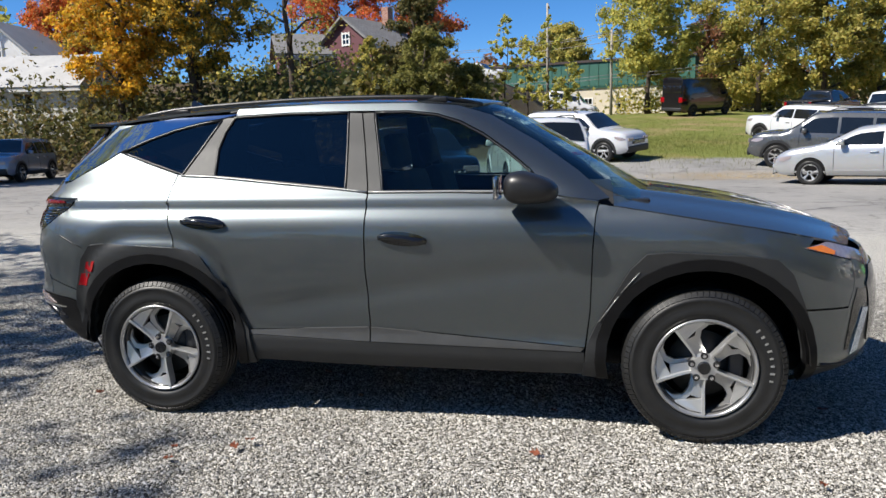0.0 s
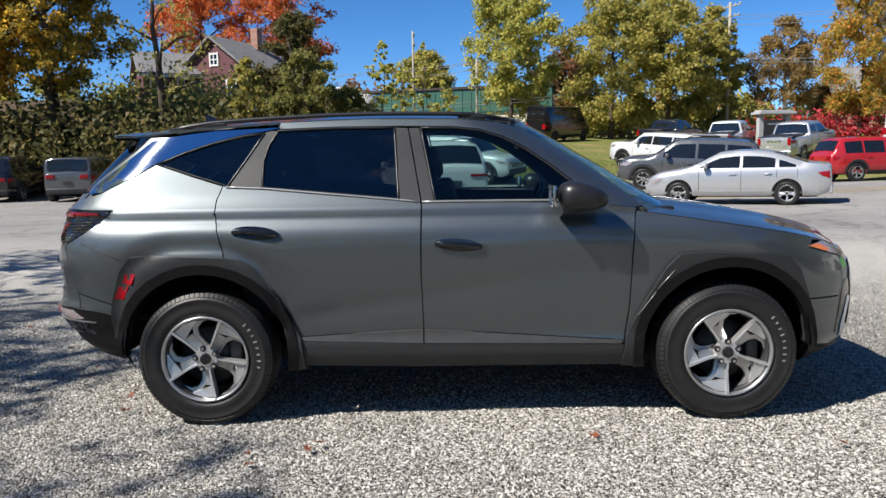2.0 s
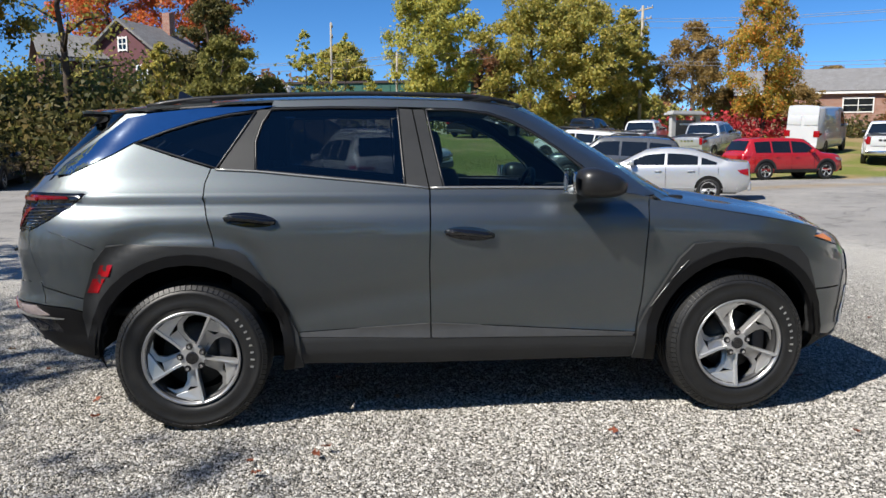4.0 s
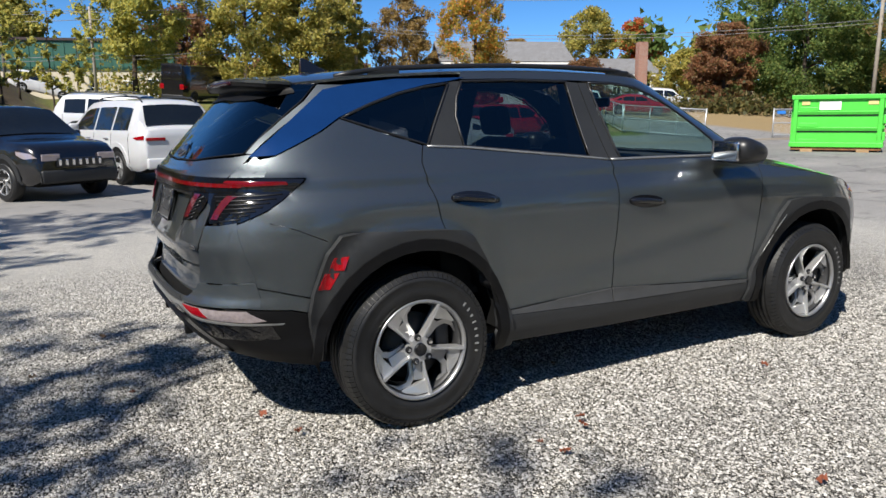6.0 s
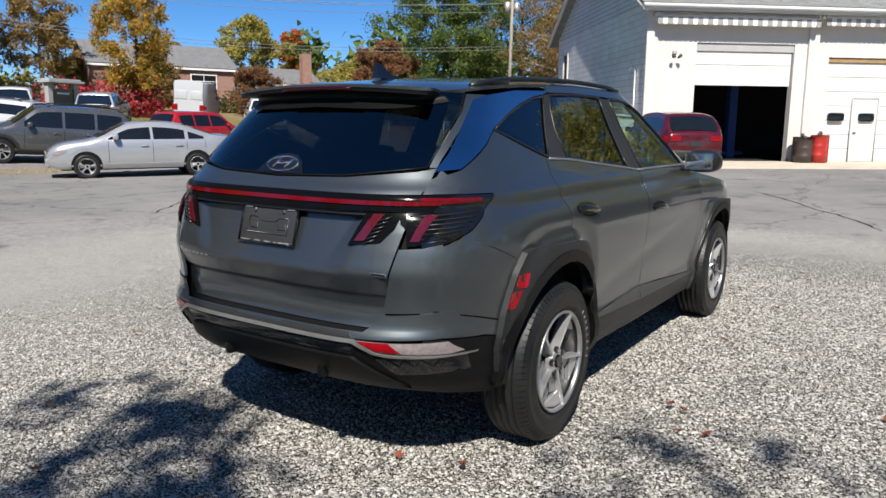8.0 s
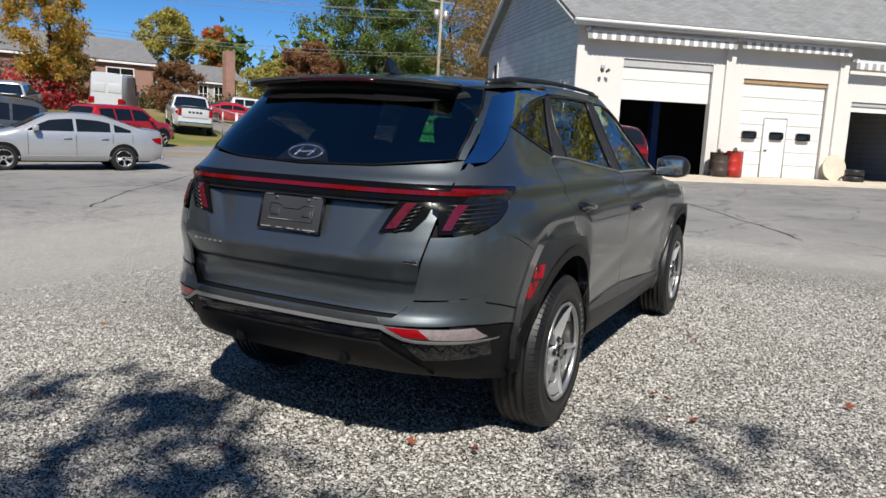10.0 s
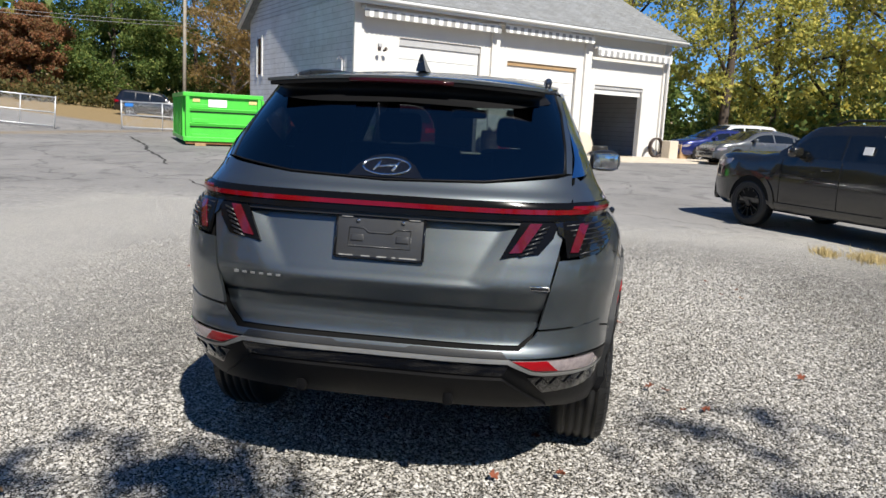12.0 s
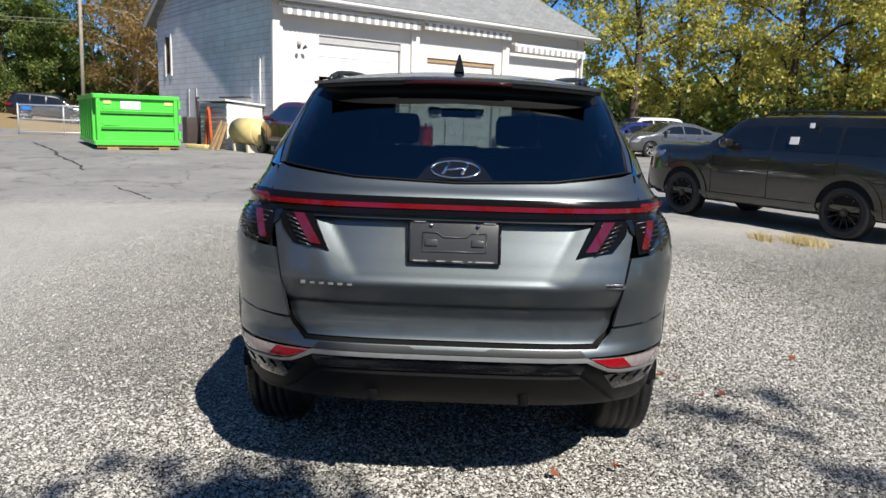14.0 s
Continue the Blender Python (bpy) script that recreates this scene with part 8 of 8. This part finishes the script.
# saplings and trees on the slope
for k, (x, y, h) in enumerate(((-3.6, 33.0, 5.6), (-1.6, 36.0, 6.2), (-0.6, 34.0, 4.2), (-3.0, 38.5, 4.6))):
    make_tree((x, y), h, 0.8, L_YGREEN, "thin yellow-leaved sapling on the slope", 30 + k, 700, 0.13, trunk=0.05, bare=0.2, lobes=6, limbs=6)
make_tree((5.0, 60.0), 13.8, 4.6, L_YGREEN, "tall yellow-green tree on the slope", 40, 9000, 0.24, bare=0.22)
make_tree((13.0, 57.0), 12.6, 4.4, L_OLIVE, "broad olive tree on the slope", 41, 10000, 0.22, bare=0.10)
make_tree((17.2, 55.5), 11.6, 4.2, L_OLIVE, "broad olive tree turning yellow", 42, 10000, 0.22, bare=0.10)
make_tree((21.6, 57.5), 10.2, 2.4, L_OLIVE, "olive tree behind the utility pole", 43, 8000, 0.22, bare=0.10)
make_tree((27.6, 58.0), 9.2, 3.2, L_BROWN, "greyish half-bare tree at the wood edge", 44, 5000, 0.18, bark=M_BARKPALE, limbs=16)
make_tree((33.5, 62.0), 4.6, 2.4, L_BROWN, "brown autumn tree at the wood's edge", 45, 4500, 0.2)
make_tree((12.0, 78.0), 9.4, 3.6, L_RUSSET, "dull red autumn tree far off", 46, 5000, 0.28)
make_tree((-3.6, 95.0), 10.2, 4.4, L_OLIVE, "round dark tree beyond the warehouse", 47, 6000, 0.32)
make_tree((24.7, 41.1), 10.2, 2.5, L_MAPLE, "upright maple in green and orange leaf", 48, 11000, 0.13, trunk=0.15, bare=0.17, column=True, lobes=26, squash=1.2)
make_tree((31.0, 47.6), 3.9, 2.0, L_BROWN, "low reddish-brown tree before the brick wall", 49, 5000, 0.12, bare=0.12, trunk=0.10)
make_tree((36.6, 43.4), 3.9, 2.1, L_RUSSET, "low russet tree before the brick gable", 50, 5500, 0.13, bare=0.10, trunk=0.10)
make_tree((53.0, 62.0), 9.8, 4.0, L_OLIVE, "yellow-green tree behind the brick building", 51, 6000, 0.24)
make_tree((59.6, 62.0), 9.2, 2.7, L_ORANGE, "orange tree behind the chimney", 52, 5000, 0.24)
make_tree((45.5, 66.0), 6.6, 2.2, L_BROWN, "small brown tree behind the brick roof", 53, 6000, 0.24)
make_tree((49.5, 45.0), 5.0, 3.0, L_OLIVE, "olive tree standing at the lot edge", 54, 5000, 0.2, bare=0.1)
for k, (x, y, h, r, mt) in enumerate(((50.5, 42.5, 6.4, 2.8, L_OLIVE), (55.0, 38.5, 17.5, 6.2, L_GREEN), (58.5, 31.0, 19.0, 6.4, L_GREEN), (51.5, 34.5, 13.5, 4.6, L_GREEN), (61.0, 22.5, 19.0, 6.4, L_GREEN), (47.5, 39.0, 7.0, 3.0, L_RUSSET))):
    make_tree((x, y), h, r, mt, "tall dark green tree at the wood's edge" if mt is L_GREEN else "russet tree at the wood's edge", 60 + k, 15000, 0.165, bare=0.08)
make_tree((52.5, 25.0), 15.5, 5.0, L_BROWN, "tangled half-bare tree with brown vines", 70, 6500, 0.14, bare=0.15, limbs=26, bark=M_BARKPALE)
make_tree((47.0, 20.5), 15.0, 5.4, L_BROWN, "leaning pale-limbed tree behind the garage", 71, 5000, 0.15, bare=0.25, limbs=20, bark=M_BARKPALE, trunk=0.30)
for k, (x, y, h, r, mt) in enumerate(((36.0, -9.5, 15, 4.4, L_YGREEN), (40.5, -13.0, 16, 4.8, L_YGREEN), (35.0, -17.5, 15, 4.6, L_YGREEN), (38.0, -21.5, 14, 4.6, L_OLIVE), (30.5, -21.0, 14, 4.2, L_YGREEN), (33.0, -27.0, 15, 5.0, L_OLIVE), (26.5, -27.0, 14, 4.6, L_YGREEN), (45.0, -18.0, 17, 5.5, L_OLIVE), (42.0, -5.0, 16, 5.0, L_YGREEN), (37.5, -24.5, 11, 2.8, L_GOLD), (47.0, -1.0, 14, 4.5, L_OLIVE))):
    make_tree((x, y), h, r, mt, "tall tree with yellow-green autumn leaves" if mt is not L_GOLD else "golden tree standing among green ones", 80 + k, 4200, 0.19, bare=0.08 if k % 2 else 0.2, trunk=0.28)
# trees behind the camera's way, which throw their shade over the gravel
make_tree((-10.9, -4.1), 10.8, 2.1, L_YGREEN, "yellow-green tree at the lot's south edge", 101, 930, 0.17, bare=0.32)
make_tree((-12.2, 1.2), 14.0, 2.7, L_YGREEN, "tall yellow-green tree beside the gravel", 102, 1500, 0.17, bare=0.3)
make_tree((-13.4, -3.6), 12.4, 2.2, L_YGREEN, "tall slim tree behind the gravel lot", 110, 540, 0.17, bare=0.5)
make_tree((-11.2, -7.6), 12.2, 1.7, L_YGREEN, "slim yellow-green tree south-west of the gravel", 109, 150, 0.17, bare=0.68)
make_tree((-19.0, -1.0), 12, 3.6, L_OLIVE, "olive tree at the lot's west edge", 103, 1700, 0.18, bare=0.25)
make_tree((-7.5, -13.5), 9.5, 3.2, L_YGREEN, "yellow-green tree south of the gravel", 104, 3600, 0.18, bare=0.3)
# unseen trees, added for the car's paint and glass to reflect
make_tree((-30.0, 16.0), 13, 4.6, L_GOLD, "unseen golden tree along the west edge", 106, 6000, 0.22)
make_tree((8.0, -24.0), 13, 4.6, L_OLIVE, "unseen olive tree along the south edge", 107, 6000, 0.22)
make_tree((-4.0, -26.0), 13, 4.6, L_YGREEN, "unseen yellow-green tree along the south edge", 108, 6000, 0.22)


def shrub_belt(name, label, x0, x1, y_of, heights, count, size, mat, seed, depth=2.0):
    rng = random.Random(seed)
    cs, rs = [], []
    n = int(abs(x1 - x0) / 0.8) + 2
    for k in range(n):
        x = x0 + (x1 - x0) * k / (n - 1)
        for j in range(3):
            y = y_of(x) + depth * (j / 2 - 0.3) + rng.uniform(-0.4, 0.4)
            h = rng.uniform(*heights) * (0.75 + 0.25 * j)
            cs.append((x + rng.uniform(-0.4, 0.4), y, ground_z(x, y) + h * 0.45))
            rs.append(h * 0.62)
    ob = leaf_cloud(name, cs, rs, count, size, mat, None, seed, 0.9, 0.3)
    return tagged(ob, label, "shrubs", kind="stuff")


shrub_belt("shrubs", "dark tangled shrubs along the foot of the bank", -34, -8, lambda x: 27.0, (1.8, 3.2), 15000, 0.13, L_DARK, 201, 3.0)
shrub_belt("shrubs", "olive and yellow shrubs on the upper bank", -26, -5, lambda x: 31.0, (1.2, 2.0), 11000, 0.13, L_BUSH, 202, 3.0)
shrub_belt("hedge_row", "dry yellow hedge below the maroon house", -20, -9, lambda x: 36.0, (1.2, 1.8), 5000, 0.12, L_YGREEN, 203, 1.5)
shrub_belt("hedge_row", "crimson hedge on the upper verge", 19.5, 25.5, lambda x: 41.5 - 0.1 * (x - 19), (1.4, 1.8), 3500, 0.12, L_HEDGE, 204, 1.2)
shrub_belt("undergrowth", "brown undergrowth at the wood's edge", 3, 34, lambda x: 60.0, (1.4, 2.6), 8000, 0.16, L_OLIVE, 205, 3.0)
shrub_belt("undergrowth", "dark undergrowth behind the far fence", 36, 52, lambda x: 50 - (x - 36) * 1.6, (0.9, 1.6), 7000, 0.16, L_DARK, 206, 3.0)
shrub_belt("undergrowth", "green undergrowth beyond the parked cars", 28, 48, lambda x: -26 + (x - 28) * 0.9, (1.8, 3.2), 9000, 0.16, L_GREEN, 207, 4.0)


def far_woods(name, label, path, height, count, size, mat, seed):
    rng = random.Random(seed)
    cs, rs = [], []
    for (ax, ay), (bx2, by2) in zip(path, path[1:]):
        n = max(2, int(math.dist((ax, ay), (bx2, by2)) / 5))
        for k in range(n):
            for j in range(3):
                x = ax + (bx2 - ax) * k / n + rng.uniform(-3, 3)
                y = ay + (by2 - ay) * k / n + rng.uniform(-3, 3)
                h = height * rng.uniform(0.7, 1.15)
                cs.append((x, y, ground_z(x, y) + h * (0.25 + 0.28 * j)))
                rs.append(h * rng.uniform(0.24, 0.36))
    ob = leaf_cloud(name, cs, rs, count, size, mat, None, seed, 1.0, 0.5)
    return tagged(ob, label, "woods", kind="stuff")


far_woods("far_woods", "belt of autumn woods behind the north slope", [(-60, 70), (-30, 105), (30, 125), (70, 105)], 4.5, 9000, 0.5, L_OLIVE, 301)
far_woods("far_woods", "belt of russet woods on the far north side", [(-25, 120), (10, 135), (60, 135)], 6.0, 6000, 0.55, L_RUSSET, 302)
far_woods("far_woods", "belt of dark green woods on the east side", [(60, 58), (66, 40), (68, 10), (66, -20), (60, -45)], 7.5, 13000, 0.5, L_GREEN, 303)
far_woods("far_woods", "belt of yellow-green woods on the south-east side", [(56, -15), (50, -38), (30, -48), (0, -52), (-30, -48)], 5.0, 9000, 0.5, L_YGREEN, 304)
far_woods("far_woods", "belt of olive woods on the west side", [(-30, -48), (-52, -20), (-58, 20), (-60, 70)], 8, 9000, 0.5, L_OLIVE, 305)


# loose stones over the near gravel
def stones(seed=7):
    r = np.random.RandomState(seed)
    n = 130000
    x = r.uniform(-4.6, 4.6, n * 5)
    y = r.uniform(-3.9, 3.6, n * 5)
    front = np.exp(-np.maximum(0, np.abs(y + 1.45) - 0.65) ** 2 / 0.35) * np.exp(-np.maximum(0, np.abs(x - 0.2) - 2.6) ** 2 / 0.5)
    back = np.exp(-np.maximum(0, np.abs(x + 2.5) - 0.65) ** 2 / 0.35) * np.exp(-np.maximum(0, np.abs(y - 0.2) - 1.9) ** 2 / 0.8)
    d = 0.13 + 0.85 * np.maximum(front, back)
    keep = r.rand(n * 5) < d * 0.62
    x, y = x[keep][:n], y[keep][:n]
    n = len(x)
    base = np.array([(1, 0, 0), (-1, 0, 0), (0, 1, 0), (0, -1, 0), (0, 0, 1), (0, 0, -1)], float)
    tri = np.array([(0, 2, 4), (2, 1, 4), (1, 3, 4), (3, 0, 4), (2, 0, 5), (1, 2, 5), (3, 1, 5), (0, 3, 5)])
    s = 0.0044 + 0.0044 * r.rand(n) ** 1.6
    jit = 1 + 0.45 * (r.rand(n, 6, 3) - 0.5)
    v = base[None] * jit * s[:, None, None] * np.stack([1 + 0.7 * r.rand(n), 0.8 + 0.4 * r.rand(n), 0.55 + 0.35 * r.rand(n)], 1)[:, None, :]
    v += (r.rand(n, 6, 3) - 0.5) * s[:, None, None] * 0.5
    a = r.rand(n) * 6.28
    ca, sa = np.cos(a)[:, None], np.sin(a)[:, None]
    vx, vy = v[:, :, 0] * ca - v[:, :, 1] * sa, v[:, :, 0] * sa + v[:, :, 1] * ca
    tilt = (r.rand(n) - 0.5)[:, None] * 1.2
    vz = v[:, :, 2] + vx * tilt * 0.5
    z = np.array([ground_z(px, py) + 0.022 * noise.noise(Vector((px * 0.8, py * 0.8, 3.1))) + 0.006 * noise.noise(Vector((px * 4.0, py * 4.0, 0.7))) - 0.006 for px, py in zip(x, y)])
    verts = np.stack([vx + x[:, None], vy + y[:, None], vz + (z + s * 0.25)[:, None]], 2).reshape(-1, 3)
    faces = (tri[None] + 6 * np.arange(n)[:, None, None]).reshape(-1, 3)
    m, nn, l, b = nodes_of("loose gravel stones")
    g = nn.new("ShaderNodeNewGeometry")
    c = ramp_of(nn, l, g.outputs["Random Per Island"], [(0.0, (0.09, 0.087, 0.08)), (0.2, (0.22, 0.211, 0.194)), (0.4, (0.34, 0.327, 0.303)), (0.6, (0.40, 0.385, 0.356)), (0.8, (0.47, 0.453, 0.418)), (1.0, (0.58, 0.56, 0.52))])
    l.new(c, b.inputs["Base Color"])
    b.inputs["Roughness"].default_value = 0.9
    b.inputs["Specular IOR Level"].default_value = 0.3
    ob = pydata("gravel", verts.tolist(), faces.tolist(), m)
    tagged(ob, "loose crushed grey stones strewn over the lot", "gravel", kind="stuff")


stones()

# fallen leaves on the gravel, each one a small curled blade
M_FALLEN = plain("fallen leaf red-brown", (0.20, 0.062, 0.032), 0.7, 0, 0.3, 0.3, 30)
M_FALLEN2 = plain("fallen leaf tan", (0.27, 0.16, 0.08), 0.7, 0, 0.3, 0.3, 30)
rng = random.Random(21)
spots = [(-1.0, -1.457), (-1.9, -0.703), (0.63, -1.154), (-1.912, -0.71), (-1.987, -0.438), (-0.768, -1.286)]
spots += [(rng.uniform(-4.2, 3.5), rng.uniform(-3.6, 2.6)) for _ in range(46)]
for k, (x, y) in enumerate(spots):
    bm = bmesh.new()
    n = 14
    s = rng.uniform(0.016, 0.030)
    mid = bm.verts.new((0, 0, 0.004))
    ring = [bm.verts.new((s * (1.0 if j % 3 else 0.55) * math.cos(2 * math.pi * j / n), s * (0.85 if j % 3 else 0.5) * math.sin(2 * math.pi * j / n), 0.012 * math.sin(3 * j) * 0.6 + 0.008)) for j in range(n)]
    for j in range(n):
        bm.faces.new((mid, ring[j], ring[(j + 1) % n]))
    ob = link("fallen_leaf", bm, M_FALLEN if rng.random() < 0.6 else M_FALLEN2)
    ob.matrix_basis = pose(x, y, 0.018, rng.uniform(-25, 25), rng.uniform(-25, 25), rng.uniform(0, 360))
    tagged(ob, "small curled dry leaf lying on the gravel", "leaf", "fallen leaves on the gravel")

# dry grass tufts at the edge of the gravel by the dark SUV
def tufts(name, label, areas, count, height, mat, seed):
    r = np.random.RandomState(seed)
    verts, faces = [], []
    for (cx, cy, rx, ry, share) in areas:
        for _ in range(int(count * share)):
            x, y = cx + rx * r.normal() * 0.5, cy + ry * r.normal() * 0.5
            h = height * (0.4 + r.rand())
            a, lean = r.rand() * 6.28, r.normal(size=2) * 0.45 * h
            dx, dy = 0.006 * math.cos(a), 0.006 * math.sin(a)
            z = ground_z(x, y) - 0.01
            i = len(verts)
            verts += [(x - dx, y - dy, z), (x + dx, y + dy, z), (x + lean[0], y + lean[1], z + h)]
            faces.append((i, i + 1, i + 2))
    tagged(pydata(name, verts, faces, mat), label, "grass", kind="stuff")


M_DRYGRASS = leaf_material("dry straw grass", [(0.42, 0.33, 0.16), (0.55, 0.45, 0.24), (0.30, 0.24, 0.10)], 0.2)
M_LAWN = leaf_material("lawn grass", [(0.07, 0.10, 0.02), (0.15, 0.17, 0.035), (0.22, 0.20, 0.06)], 0.25)
tufts("dry_grass", "tufts of dry straw-coloured grass at the gravel edge", [(4.75, -4.55, 0.42, 0.22, 0.5), (5.0, -4.1, 0.25, 0.12, 0.2), (7.5, 18.6, 3.0, 0.6, 0.4)], 1300, 0.09, M_DRYGRASS, 401)
tufts("lawn_grass", "short lawn grass on the slope", [(4.0, 29.0, 5.0, 7.0, 0.7), (3.0, 42.0, 7.0, 9.0, 0.3)], 26000, 0.10, M_LAWN, 402)
